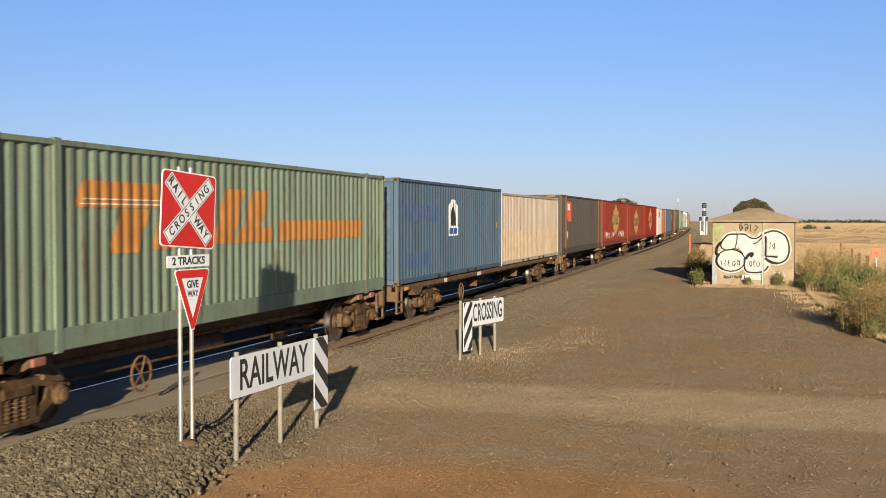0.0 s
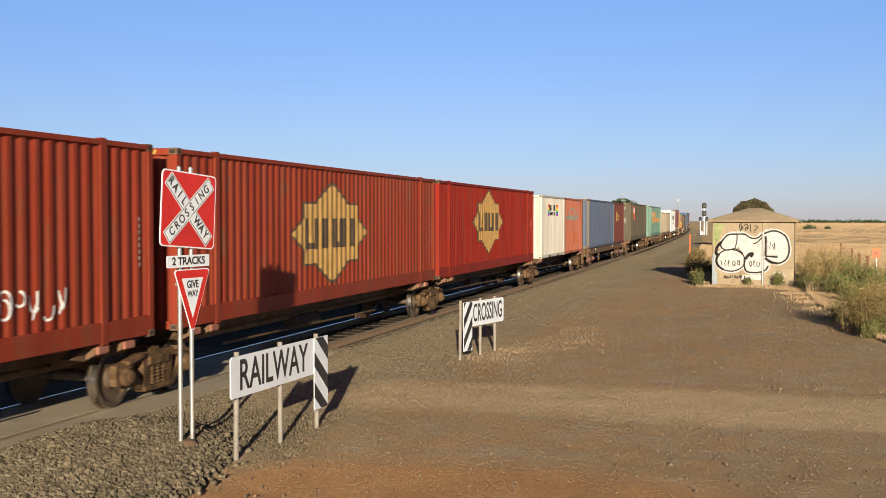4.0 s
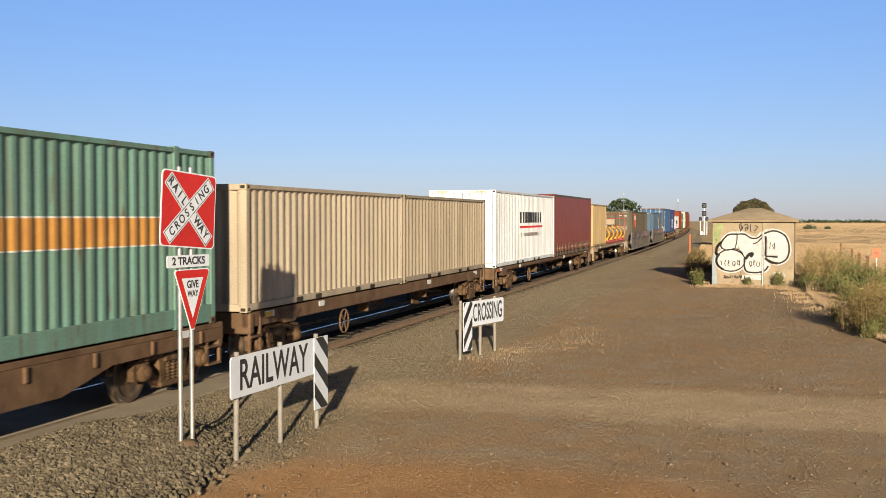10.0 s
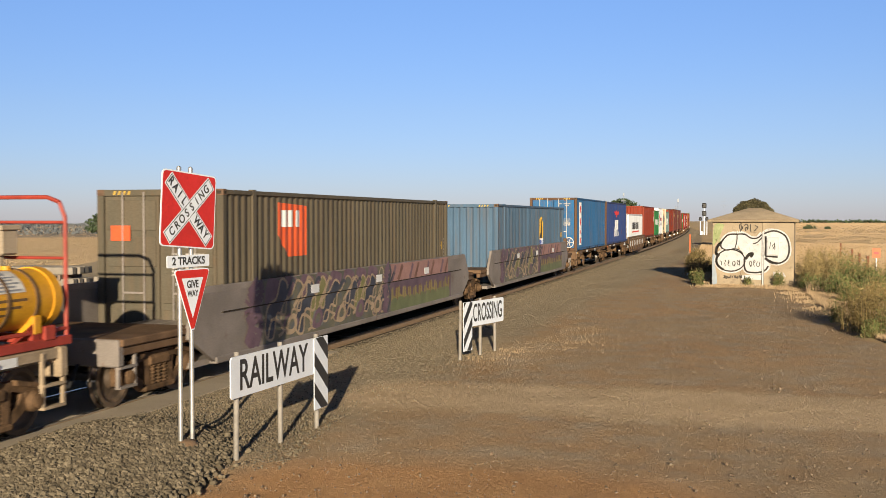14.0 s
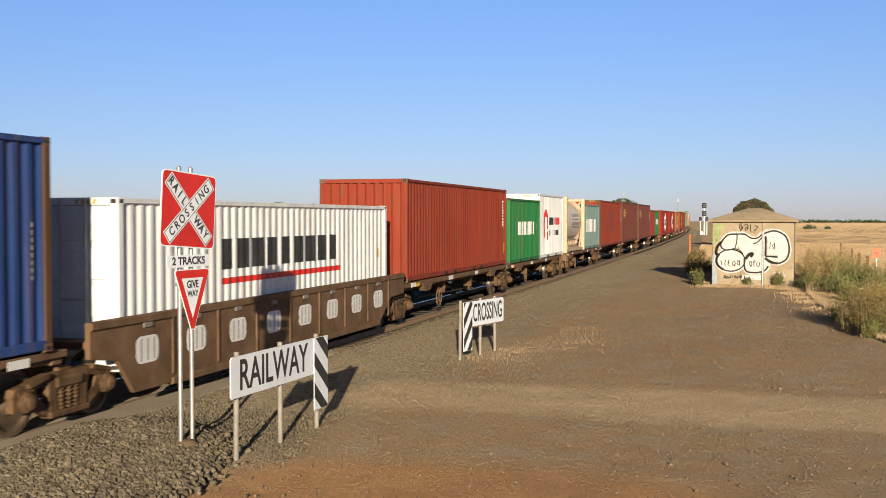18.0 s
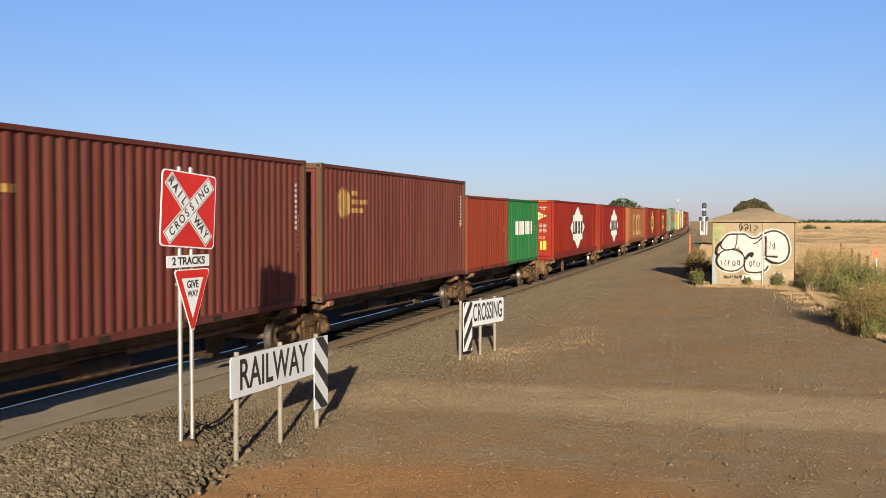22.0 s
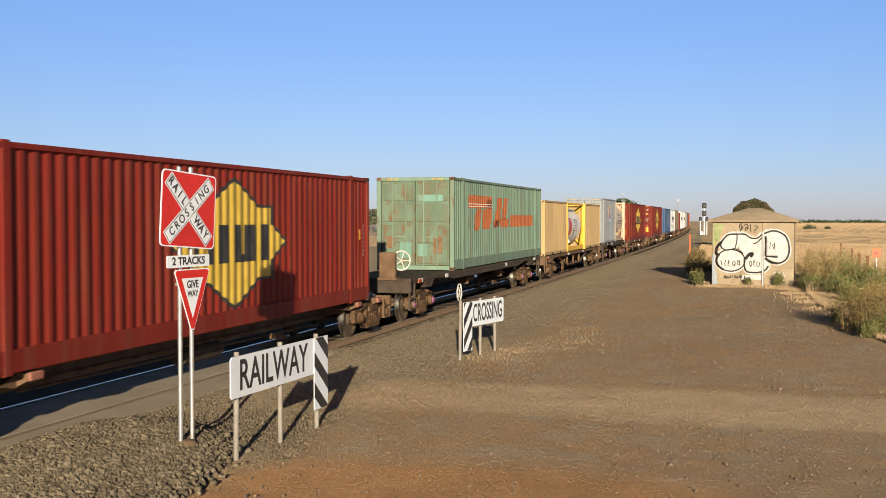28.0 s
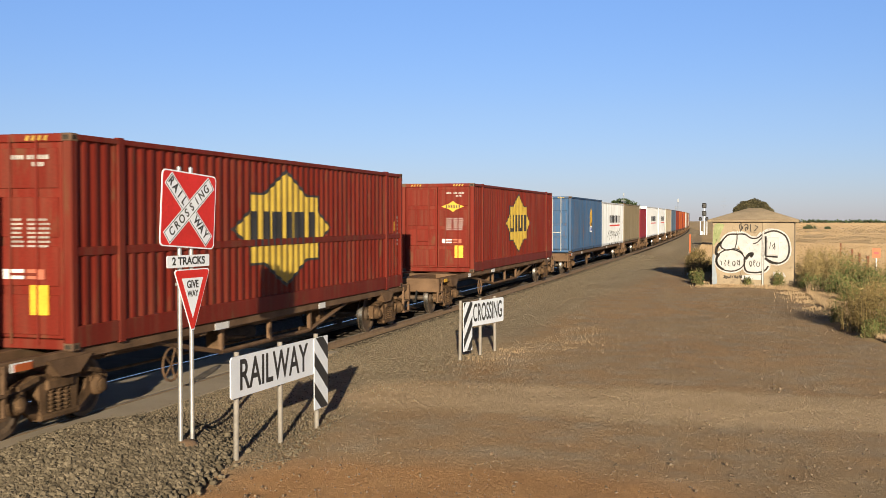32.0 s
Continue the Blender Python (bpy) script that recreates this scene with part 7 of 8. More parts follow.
def cable_marker():
    s = thing("cable_marker", "orange and yellow cable marker plate on a grey post", "marker post", pose(5.67, 53.4, -0.25))
    part("post", Shape().tube((0, 0, -0.2), (0, 0, 1.35), 0.035, 10), M_galv, s)
    hd = part("plate", plate(rounded(0.36, 0.46, 0.05), -0.05, -0.036), M_orange, s, m=pose(0, 0, 1.52), fix=True)
    part("plate_mark", plate(rounded(0.2, 0.12, 0.02), -0.054, -0.0505), M_red, hd, fix=True)


def fence():
    f = thing("wire_fence", "old fence of rusty posts with sagging wire", "fence", group="")
    spots = [(5.52, 55.6, 1.25), (5.85, 63.4, 1.15), (6.13, 71.0, 1.15), (6.9, 90, 1.1)]
    for x, y, h in spots:
        part("fence_post", Shape().box(x - 0.06, x + 0.06, y - 0.06, y + 0.06, -0.6, h - 0.2, 0.015), M_rustpost, f)
    part("leaning_stay", Shape().tube((5.35, 56.8, -0.3), (5.15, 56.8, 0.75), 0.07, 8), pt("beige"), f)
    for z in (0.35, 0.7):
        for (x0, y0, h0), (x1, y1, h1) in zip(spots, spots[1:]):
            part("wire", Shape().tube((x0, y0, z), (x1, y1, z), 0.006, 5), M_galv, f)


M_rustpost = surface("rusty_post", (0.13, 0.05, 0.024), (0.19, 0.075, 0.035), 4, 0.85, 0.3, 40)


def signal_mast():
    s = thing("signal_mast", "white railway signal mast with two black signal heads", "railway signal", pose(-9.2, 222, -0.6))
    part("mast", Shape().tube((0, 0, 0), (0, 0, 6.2), 0.11, 12), M_signwhite, s)
    for z, dx in ((6.0, 0.0), (4.4, 0.0), (3.3, -0.75), (3.3, 0.55)):
        k = 0.45 if not dx else 0.3
        hd = part("signal_head", Shape().box(dx - k, dx + k, -0.3, -0.12, z - k - 0.05, z + k + 0.1, 0.15), M_black, s)
        part("signal_hood", Shape().tube((dx, -0.3, z + 0.1), (dx, -0.62, z + 0.1), 0.16, 12), M_black, hd)
        if dx:
            part("side_mast", Shape().tube((dx, 0, 0), (dx, 0, z - 0.5), 0.09, 10), M_signwhite, s)
    for k in range(11):
        part("ladder_rung", Shape().tube((-0.22, 0.35, 0.5 + k * 0.35), (0.22, 0.35, 0.5 + k * 0.35), 0.02, 6), M_galv, s)
    for x in (-0.22, 0.22):
        part("ladder_rail", Shape().tube((x, 0.35, 0.2), (x, 0.35, 4.4), 0.025, 6), M_galv, s)
    part("relay_case", Shape().box(-0.75, -0.3, -0.3, 0.3, 0, 0.8, 0.03), M_signwhite, s)


# steel of far masts, toned blue-grey to carry the haze
M_farsteel = surface("haze_grey_steel", (0.2, 0.22, 0.26), (0.26, 0.28, 0.32), 1, 0.8, 0.0)


def radio_mast(x, y, h, name, label):
    s = thing(name, label, "mast", pose(x, y, -1.0))
    part("pole", Shape().tube((0, 0, 0), (0, 0, h), 0.12, 10, 0.07), M_farsteel, s)
    part("antenna", Shape().box(-0.13, 0.13, -0.1, 0.1, h - 0.5, h + 0.3, 0.06), M_galv, s)
    part("antenna", Shape().box(-0.62, -0.4, -0.1, 0.1, h - 2.1, h - 1.4, 0.06), M_farsteel, s)
    part("crossarm", Shape().box(-0.7, 0.6, -0.04, 0.04, h - 1.8, h - 1.72), M_farsteel, s)


marker_post()
cable_marker()
fence()
signal_mast()
radio_mast(-16.2, 249, 8.0, "radio_mast", "pale radio mast with small antennas beside the line")
radio_mast(-33.3, 290, 10.4, "lamp_mast", "tall pole with a white lamp beyond the line")


def pylon():
    s = thing("lattice_pylon", "faint grey lattice power pylon on the horizon", "pylon", pose(-35, 1500, -4))
    for k in range(10):
        z0, z1 = k * 3.4, (k + 1) * 3.4
        a, b_ = 3.0 * (1 - k / 11), 3.0 * (1 - (k + 1) / 11)
        part("lattice_bay", Shape().tube((-a, 0, z0), (-b_, 0, z1), 0.03, 5).tube((a, 0, z0), (b_, 0, z1), 0.03, 5).tube((-a, 0, z0), (b_, 0, z1), 0.025, 5).tube((a, 0, z0), (-b_, 0, z1), 0.025, 5), M_farsteel, s)
    for z in (24, 29):
        part("crossarm", Shape().box(-5, 5, -0.1, 0.1, z, z + 0.15), M_farsteel, s)


pylon()

# ---------------------------------------------------------------- plants
M_bark = surface("grey_brown_bark", (0.16, 0.12, 0.09), (0.26, 0.2, 0.15), 3, 0.9, 0.4, 30)
M_leaf = surface("olive_leaves", (0.045, 0.052, 0.02), (0.085, 0.09, 0.035), 0.8, 0.7, 0.0, 20, island=0.35)
M_domeleaf = surface("brown_olive_leaves", (0.055, 0.05, 0.02), (0.1, 0.085, 0.034), 0.8, 0.7, 0.0, 20, island=0.35)
# leaf green paled towards grey: haze of distance put into the colour
M_leafhazy = surface("hazy_grey_green_leaves", (0.075, 0.082, 0.045), (0.12, 0.125, 0.07), 0.8, 0.75, 0.0, 20, island=0.2)
M_leafdark = surface("dark_pine_leaves", (0.03, 0.05, 0.02), (0.055, 0.08, 0.03), 0.8, 0.75, 0.0, 20, island=0.35)
M_weed = surface("green_weed_leaves", (0.072, 0.096, 0.024), (0.14, 0.158, 0.046), 1.5, 0.75, 0.0, 20, island=0.4)
M_straw = surface("dry_straw", (0.30, 0.215, 0.122), (0.375, 0.275, 0.165), 1.5, 0.9, 0.0, 20, island=0.05)
M_goldweed = surface("golden_dry_weeds", (0.2, 0.15, 0.06), (0.29, 0.22, 0.09), 1.5, 0.85, 0.0, 20, island=0.3)
M_brown = surface("withered_stalks", (0.115, 0.086, 0.03), (0.2, 0.148, 0.052), 1.5, 0.85, 0.0, 20, island=0.35)


def quads_mesh(name, centres, size, rng, slim=1.0, material=None):
    """Small leaf blades round the centres, each its own little tilted quad."""
    n = len(centres)
    a = rng.normal(size=(n, 3))
    a /= np.linalg.norm(a, axis=1)[:, None]
    b = np.cross(a, rng.normal(size=(n, 3)))
    b /= np.linalg.norm(b, axis=1)[:, None]
    s = size * rng.uniform(0.55, 1.35, (n, 1))
    b = b * slim
    v = np.stack([centres - a * s - b * s * 0.45, centres + a * s * 0.2 - b * s * 0.6, centres + a * s, centres - a * s * 0.1 + b * s * 0.55], 1).reshape(-1, 3)
    f = np.arange(4 * n).reshape(n, 4)
    me = bpy.data.meshes.new(name)
    me.from_pydata(v.tolist(), [], f.tolist())
    if material:
        me.materials.append(material)
    return me


def tree(x, y, height, spread, seed, trunk_h=0.35, leaf=M_leaf, dense=1700, label="tall eucalyptus with an airy crown", name="tree", flat=0.62, low=False, size=0.3):
    rng = np.random.default_rng(seed)
    z = float(ground_z(x, y)) - 0.1
    t = thing(name, label, "tree", pose(x, y, z))
    tr = Shape()
    th = height * trunk_h
    tr.tube((0, 0, 0), (0.1, 0, th), height * 0.03, 10, height * 0.02)
    blobs = []
    n = 13 if not low else 18
    for i in range(n):
        ang = 2 * math.pi * i / n * 2.4 + rng.uniform(-0.3, 0.3)
        rad = spread * 0.5 * math.sqrt(rng.uniform(0.05, 1.0)) * 0.78
        zz = height * (trunk_h + (1 - trunk_h) * rng.uniform(0.12, 0.86)) if not low else height * rng.uniform(0.15, 0.8)
        k = 1 - 0.5 * max(0, (zz / height - 0.55) / 0.45)
        c = Vector((rad * math.cos(ang) * k, rad * math.sin(ang) * k, zz))
        blobs.append((c, spread * rng.uniform(0.13, 0.23)))
        tr.tube((0.05, 0, th * rng.uniform(0.6, 1.0)), c, height * 0.011, 6, height * 0.004)
    part("trunk", tr, M_bark, t)
    cs = []
    per = dense // n
    for c, r in blobs:
        d = rng.normal(size=(per, 3))
        d /= np.linalg.norm(d, axis=1)[:, None]
        rr = r * rng.uniform(0.35, 1.0, (per, 1)) ** 0.5
        cs.append(np.array(c) + d * rr * np.array([1.15, 1.15, flat]))
    part("crown", quads_mesh("crown", np.concatenate(cs), size, rng, material=leaf), None, t)
    return t


def dome_tree():
    """A clipped-looking dome of fine dark foliage."""
    rng = np.random.default_rng(62)
    x, y = 0.2, 120.0
    t = thing("tree", "dense dome-shaped dark tree behind the hut", "tree", pose(x, y, float(ground_z(x, y)) - 0.1))
    tr = Shape().tube((0, 0, 0), (0, 0, 2.2), 0.3, 10, 0.2)
    n = 26000
    d = rng.normal(size=(n, 3))
    d /= np.linalg.norm(d, axis=1)[:, None]
    lump = 1 + 0.05 * np.sin(d[:, 0] * 9 + 1) * np.sin(d[:, 2] * 8) + 0.035 * np.sin(d[:, 1] * 13 + d[:, 0] * 7)
    p = d * (rng.uniform(0.5, 1.0, n) ** 0.35 * lump)[:, None] * np.array([2.25, 2.25, 1.85])
    p[:, 2] = np.where(p[:, 2] < -0.9, -0.9 + 0.3 * rng.uniform(-1, 1, n), p[:, 2]) + 3.5
    for k in range(9):
        a = k * 0.7
        tr.tube((0, 0, 1.6), (1.6 * math.cos(a), 1.6 * math.sin(a), 3.6), 0.08, 6, 0.03)
    part("trunk", tr, M_bark, t)
    part("crown", quads_mesh("crown", p, 0.08, rng, material=M_domeleaf), None, t)


def water_tank(x, y, r, h):
    s = thing("water_tank", "small round silver tank beside the trees", "tank", pose(x, y, float(ground_z(x, y)) - 0.05))
    part("shell", Shape().lathe([(0, r), (h * 0.72, r), (h * 0.76, r * 1.02)], "z", 24), M_galv, s, fix=True)
    part("roof", Shape().lathe([(h * 0.76, r * 1.04), (h * 0.9, r * 0.6), (h, 0.1)], "z", 24), M_galv, s, fix=True)


# eucalypts and the shelter belt across the line
for k, (x, y, h, w) in enumerate(((-194, 412, 11.5, 13), (-177, 395, 9.5, 11), (-168, 395, 10.5, 14), (-158, 397, 11.2, 15), (-150, 398, 10.6, 14), (-142, 398, 9.5, 11), (-135, 398, 8.8, 10), (-128, 398, 8.4, 10), (-121, 399, 7.2, 9))):
    tree(x, y, h, w, 20 + k, 0.35 if k == 0 else 0.2, M_leafhazy, 2000, size=0.42)
for k in range(9):
    tree(-127.6 + k * 2.0 + (k % 3) * 0.6, 188 + k * 1.2, 6.3 + 0.6 * math.sin(k * 2.1), 6.6, 40 + k, 0.15, M_leafdark, 1500, "dense dark shelter-belt tree", low=True, size=0.3)
tree(-35.0, 297.0, 9.4, 11.5, 61, 0.3, M_leafdark, 2200, "dark rounded tree beyond the train", size=0.35)
dome_tree()
for k, (x, y, h, w) in enumerate(((21.0, 420, 1.7, 5.6), (27.6, 424, 1.1, 2.6), (14.0, 470, 1.5, 4.0))):
    tree(x, y, h, w, 70 + k, 0.1, M_leafdark, 700, "low dark shrub in the dry field", "shrub", low=True, size=0.2)


def far_belt(name, x0, x1, y0, y1, n, h, seed, label, leaf=None, size=1.6):
    """Far woods on the horizon, too small to tell apart."""
    rng = np.random.default_rng(seed)
    cs = []
    k = np.linspace(0, 1, n)
    hs = h * (0.55 + 0.45 * np.abs(np.sin(k * 37) * np.sin(k * 91 + 1)))
    for i in range(n):
        x, y = x0 + (x1 - x0) * k[i], y0 + (y1 - y0) * k[i]
        m = 26
        p = rng.normal(size=(m, 3)) * np.array([5, 5, 0.25 * hs[i]]) + np.array([x, y, float(ground_z(x, y)) + hs[i] * 0.45])
        cs.append(p)
    ob = new(name, quads_mesh(name, np.concatenate(cs), size, rng, material=leaf or M_leafdark))
    return tagged(ob, label, "woods", kind="stuff")


far_belt("far_woods", 60, 700, 1500, 1350, 170, 5, 5, "hazy line of far trees on the horizon")
# distance haze is painted into these leaves as blue-grey
M_hazeleaf = surface("haze_blue_far_leaves", (0.095, 0.108, 0.115), (0.14, 0.148, 0.15), 0.05, 0.8, 0.0, 20, island=0.2)
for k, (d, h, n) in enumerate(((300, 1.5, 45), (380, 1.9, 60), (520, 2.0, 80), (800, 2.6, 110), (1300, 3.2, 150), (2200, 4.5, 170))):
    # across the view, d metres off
    far_belt("far_woods", -0.28 * d - 0.46 * d, -0.28 * d + 0.02 * d, 0.96 * d - 0.13 * d, 0.96 * d, n, h, 80 + k, "trees on the plain across the line, blue-grey haze in their colour", M_hazeleaf, 0.3 + d * 0.0006)


def weeds(name, label, spots, seed, mats, category="weeds", leaf=0.05):
    """Tall weeds: thin stems with small leaves, each clump one plant."""
    rng = np.random.default_rng(seed)
    for x, y, h, w, green in spots:
        z = float(ground_z(x, y))
        t = thing(name, label, category, pose(x, y, z - 0.03))
        st = Shape()
        cs = []
        for i in range(int(30 * w + 9)):
            a, r = rng.uniform(0, 2 * math.pi), w * 0.5 * math.sqrt(rng.uniform())
            hh = h * rng.uniform(0.45, 1.0)
            p0 = Vector((r * 0.8 * math.cos(a), r * 0.8 * math.sin(a), 0))
            p1 = p0 + Vector((rng.normal(0, 0.14) * hh, rng.normal(0, 0.14) * hh, hh))
            st.tube(p0, p1, 0.008, 4, 0.003, False)
            for q in np.linspace(0.12, 1.0, 20):
                cs.append(np.array(p0.lerp(p1, q)) + rng.normal(0, 0.05 + 0.05 * (1 - q), 3))
        tagged(part("stem", st, mats[1], t), kind="stuff")
        part("foliage", quads_mesh("foliage", np.array(cs), leaf * 1.7, rng, 0.3, material=mats[0] if green else mats[1]), None, t)
        if green:
            tips = np.array(cs)[rng.integers(0, len(cs), len(cs) // 6)] + rng.normal(0, 0.05, (len(cs) // 6, 3)) + np.array([0, 0, 0.12 * h])
            part("dry_foliage", quads_mesh("dry_foliage", tips, leaf * 1.5, rng, 0.25, material=M_goldweed), None, t)


weeds("tall_weed", "tall green weeds growing beside the hut", [(2.5, 48.5, 0.8, 1.0, 1), (3.1, 49.5, 1.3, 1.4, 0), (3.6, 47.5, 1.0, 1.3, 1), (4.2, 50.5, 1.6, 1.5, 1), (4.6, 48.5, 1.2, 1.5, 1), (3.6, 52.5, 1.9, 1.6, 0), (2.9, 54, 1.8, 1.5, 0), (4.9, 52.5, 1.3, 1.4, 0), (2.7, 46.6, 0.7, 0.9, 1), (4.4, 55, 1.7, 1.6, 0), (4.0, 44, 0.8, 1.0, 1), (3.3, 45.4, 0.9, 1.1, 1), (4.7, 45.8, 1.0, 1.3, 1), (3.5, 41.5, 0.7, 0.9, 1), (4.5, 41.5, 0.9, 1.2, 0), (5.3, 47.5, 1.1, 1.4, 1), (2.6, 51.2, 1.7, 1.2, 0), (5.6, 50.5, 1.2, 1.5, 0), (3.3, 56.5, 1.6, 1.6, 0), (3.9, 38.0, 0.8, 1.0, 0), (4.6, 36.5, 0.9, 1.1, 1)], 81, (M_weed, M_goldweed), leaf=0.05)
weeds("tall_weed", "withered brown weeds with green shoots at the yard edge", [(2.75, 31.2, 1.4, 0.9, 0), (3.2, 30.4, 1.55, 1.1, 0), (3.8, 31.4, 1.7, 1.2, 0), (3.1, 32.6, 1.4, 1.0, 0), (3.6, 29.6, 0.9, 0.9, 1), (4.3, 30.2, 1.3, 1.2, 0), (3.0, 29.3, 0.55, 0.6, 1), (2.45, 33.4, 0.8, 0.5, 1), (4.4, 33.0, 1.5, 1.3, 0), (4.9, 31.5, 1.4, 1.3, 1)], 82, (M_weed, M_brown), leaf=0.034)
weeds("small_bush", "small green bush at the hut's corner", [(-2.3, 50.2, 0.8, 0.4, 1), (-2.6, 52.0, 0.6, 0.4, 1), (-0.1, 50.1, 0.45, 0.3, 1), (1.2, 50.0, 0.7, 0.5, 1)], 83, (M_weed, M_brown), "bush", leaf=0.045)
weeds("brush", "dry brown brush along the access track", [(-2.9, 58, 0.7, 1.3, 0), (-3.1, 64, 0.8, 1.5, 0), (-2.2, 61, 0.7, 1.4, 0), (-3.5, 72, 0.8, 1.6, 0), (-4.0, 84, 0.9, 1.8, 0), (-2.6, 68, 0.8, 1.6, 0)], 84, (M_straw, M_brown), "brush", leaf=0.05)


def grass(name, label, region, n, h, seed, mat, wide=0.02):
    """Upright dry blades strewn over a region, uncountable."""
    rng = np.random.default_rng(seed)
    x, y = region(rng, n)
    z = ground_z(x, y)
    a = rng.normal(0.28, 0.55, n)
    hh = h * rng.uniform(0.4, 1.1, n) * np.clip(y / 250, 1, 4)
    lean = rng.normal(0, 0.22, (n, 2)) * hh[:, None]
    w = wide * rng.uniform(0.6, 1.4, n) * np.clip(y / 120, 1, 7)
    p = np.stack([x, y, z - 0.02], 1)
    d = np.stack([np.cos(a) * w, np.sin(a) * w, 0 * a], 1)
    tip = p + np.stack([lean[:, 0], lean[:, 1], hh], 1)
    v = np.stack([p - d, p + d, tip], 1).reshape(-1, 3)
    me = bpy.data.meshes.new(name)
    me.from_pydata(v.tolist(), [], np.arange(3 * n).reshape(n, 3).tolist())
    me.materials.append(mat)
    return tagged(new(name, me), label, "grass", kind="stuff")


def near_field(rng, n):
    y = 26 + 120 * rng.uniform(0, 1, n) ** 1.6
    x = grass_edge(y) + 0.2 + rng.uniform(0, 1, n) ** 1.5 * (6 + 0.35 * y)
    keep = ~((np.abs(x - 0.17) < 2.0) & (np.abs(y - 52.3) < 2.0))
    return np.where(keep, x, 4.5), np.where(keep, y, 70)


def wide_field(rng, n):
    y = 60 * (5.0 ** rng.uniform(0, 1, n))
    x = np.maximum(grass_edge(y) + 1, y * -0.02) + rng.uniform(0, 1, n) * (8 + 0.42 * y)
    return x, y


def far_field(rng, n):
    y = 230 * (10.0 ** rng.uniform(0, 1, n))
    return np.maximum(grass_edge(y) + 1, y * -0.02) + rng.uniform(0, 1, n) * (8 + 0.42 * y), y


def tufts(spots, spread):
    def pick(rng, n):
        k = rng.integers(0, len(spots), n)
        c = np.array(spots)[k]
        return c[:, 0] + rng.normal(0, spread, n), c[:, 1] + rng.normal(0, spread, n)
    return pick


def tall_edge(rng, n):
    y = rng.uniform(46, 74, n)
    return 2.3 + 0.03 * (y - 46) + np.abs(rng.normal(0, 1.7, n)), y


def far_side(rng, n):
    y = 30 * (40.0 ** rng.uniform(0, 1, n))
    return track_x(y) - 34 - rng.uniform(0, 1, n) * (20 + 0.6 * y), y


grass("field_grass", "tall dry yellow grass at the field's edge", near_field, 260000, 0.17, 91, M_straw, 0.013)
grass("field_grass", "dry yellow grass over the far field", wide_field, 200000, 0.1, 96, M_straw, 0.016)
grass("field_grass", "pale dry grass towards the horizon", far_field, 90000, 0.1, 98, M_straw, 0.05)
grass("field_grass", "dry yellow grass beyond the tracks", far_side, 210000, 0.14, 92, M_straw, 0.017)
grass("field_grass", "tall golden grass behind the weeds by the hut", tall_edge, 26000, 0.5, 97, M_straw, 0.011)
grass("grass_tuft", "short dry tufts round the sign posts", tufts([(-5.4, 24.6), (-5.0, 24.2), (-5.2, 23.4), (-4.6, 25.0), (-4.9, 29.0), (-4.5, 29.6), (-5.6, 22.9), (-4.2, 26.5), (-4.6, 28.0), (-5.0, 26.0)], 0.45), 1500, 0.07, 93, M_straw, 0.005)
grass("grass_tuft", "short dry grass round the hut", tufts([(-0.5, 49.6), (0.8, 49.4), (1.6, 49.0), (2.2, 47.5), (2.0, 45.5), (2.4, 43.5), (-1.4, 49.8), (2.6, 41.5), (2.6, 38.0), (2.9, 35.5)], 0.5), 6000, 0.12, 94, M_straw, 0.012)

# ---------------------------------------------------------------- stones
def stones(name, label, x, y, size, rng, mat, sink=0.3, zoff=0.0):
    """Angular stones lying on the ground, uncountable."""
    g = 0.30902
    base = np.array([(-g, 0.5, 0), (g, 0.5, 0), (-g, -0.5, 0), (g, -0.5, 0), (0, -g, 0.5), (0, g, 0.5), (0, -g, -0.5), (0, g, -0.5), (0.5, 0, -g), (0.5, 0, g), (-0.5, 0, -g), (-0.5, 0, g)])
    faces = np.array([(0, 11, 5), (0, 5, 1), (0, 1, 7), (0, 7, 10), (0, 10, 11), (1, 5, 9), (5, 11, 4), (11, 10, 2), (10, 7, 6), (7, 1, 8), (3, 9, 4), (3, 4, 2), (3, 2, 6), (3, 6, 8), (3, 8, 9), (4, 9, 5), (2, 4, 11), (6, 2, 10), (8, 6, 7), (9, 8, 1)])
    n = len(x)
    s = size * rng.uniform(0.65, 1.35, (n, 1, 1)) * rng.uniform(0.75, 1.25, (n, 1, 3))
    p = (base[None] + rng.uniform(-0.13, 0.13, (n, 12, 3))) * s
    q = rng.normal(size=(n, 4))
    q /= np.linalg.norm(q, axis=1)[:, None]
    w, i, j, k = q.T
    R = np.stack([1 - 2 * (j * j + k * k), 2 * (i * j - k * w), 2 * (i * k + j * w), 2 * (i * j + k * w), 1 - 2 * (i * i + k * k), 2 * (j * k - i * w), 2 * (i * k - j * w), 2 * (j * k + i * w), 1 - 2 * (i * i + j * j)], 1).reshape(n, 3, 3)
    p = np.einsum("nab,nvb->nva", R, p)
    c = np.stack([x, y, ground_z(x, y) + zoff + size * (sink + rng.uniform(-0.25, 0.35, n))], 1)
    v = (p + c[:, None]).reshape(-1, 3)
    f = (faces[None] + 12 * np.arange(n)[:, None, None]).reshape(-1, 3)
    me = bpy.data.meshes.new(name)
    me.from_pydata(v.tolist(), [], f.tolist())
    me.materials.append(mat)
    return tagged(new(name, me), label, "stones", kind="stuff")


M_clod = surface("dark_earth_clods", (0.1, 0.07, 0.046), (0.16, 0.115, 0.075), 6, 0.95, 0.1, 40, island=0.3)
M_pebble = surface("pale_pebbles", (0.12, 0.09, 0.063), (0.21, 0.163, 0.115), 6, 0.85, 0.1, 40, island=0.5)


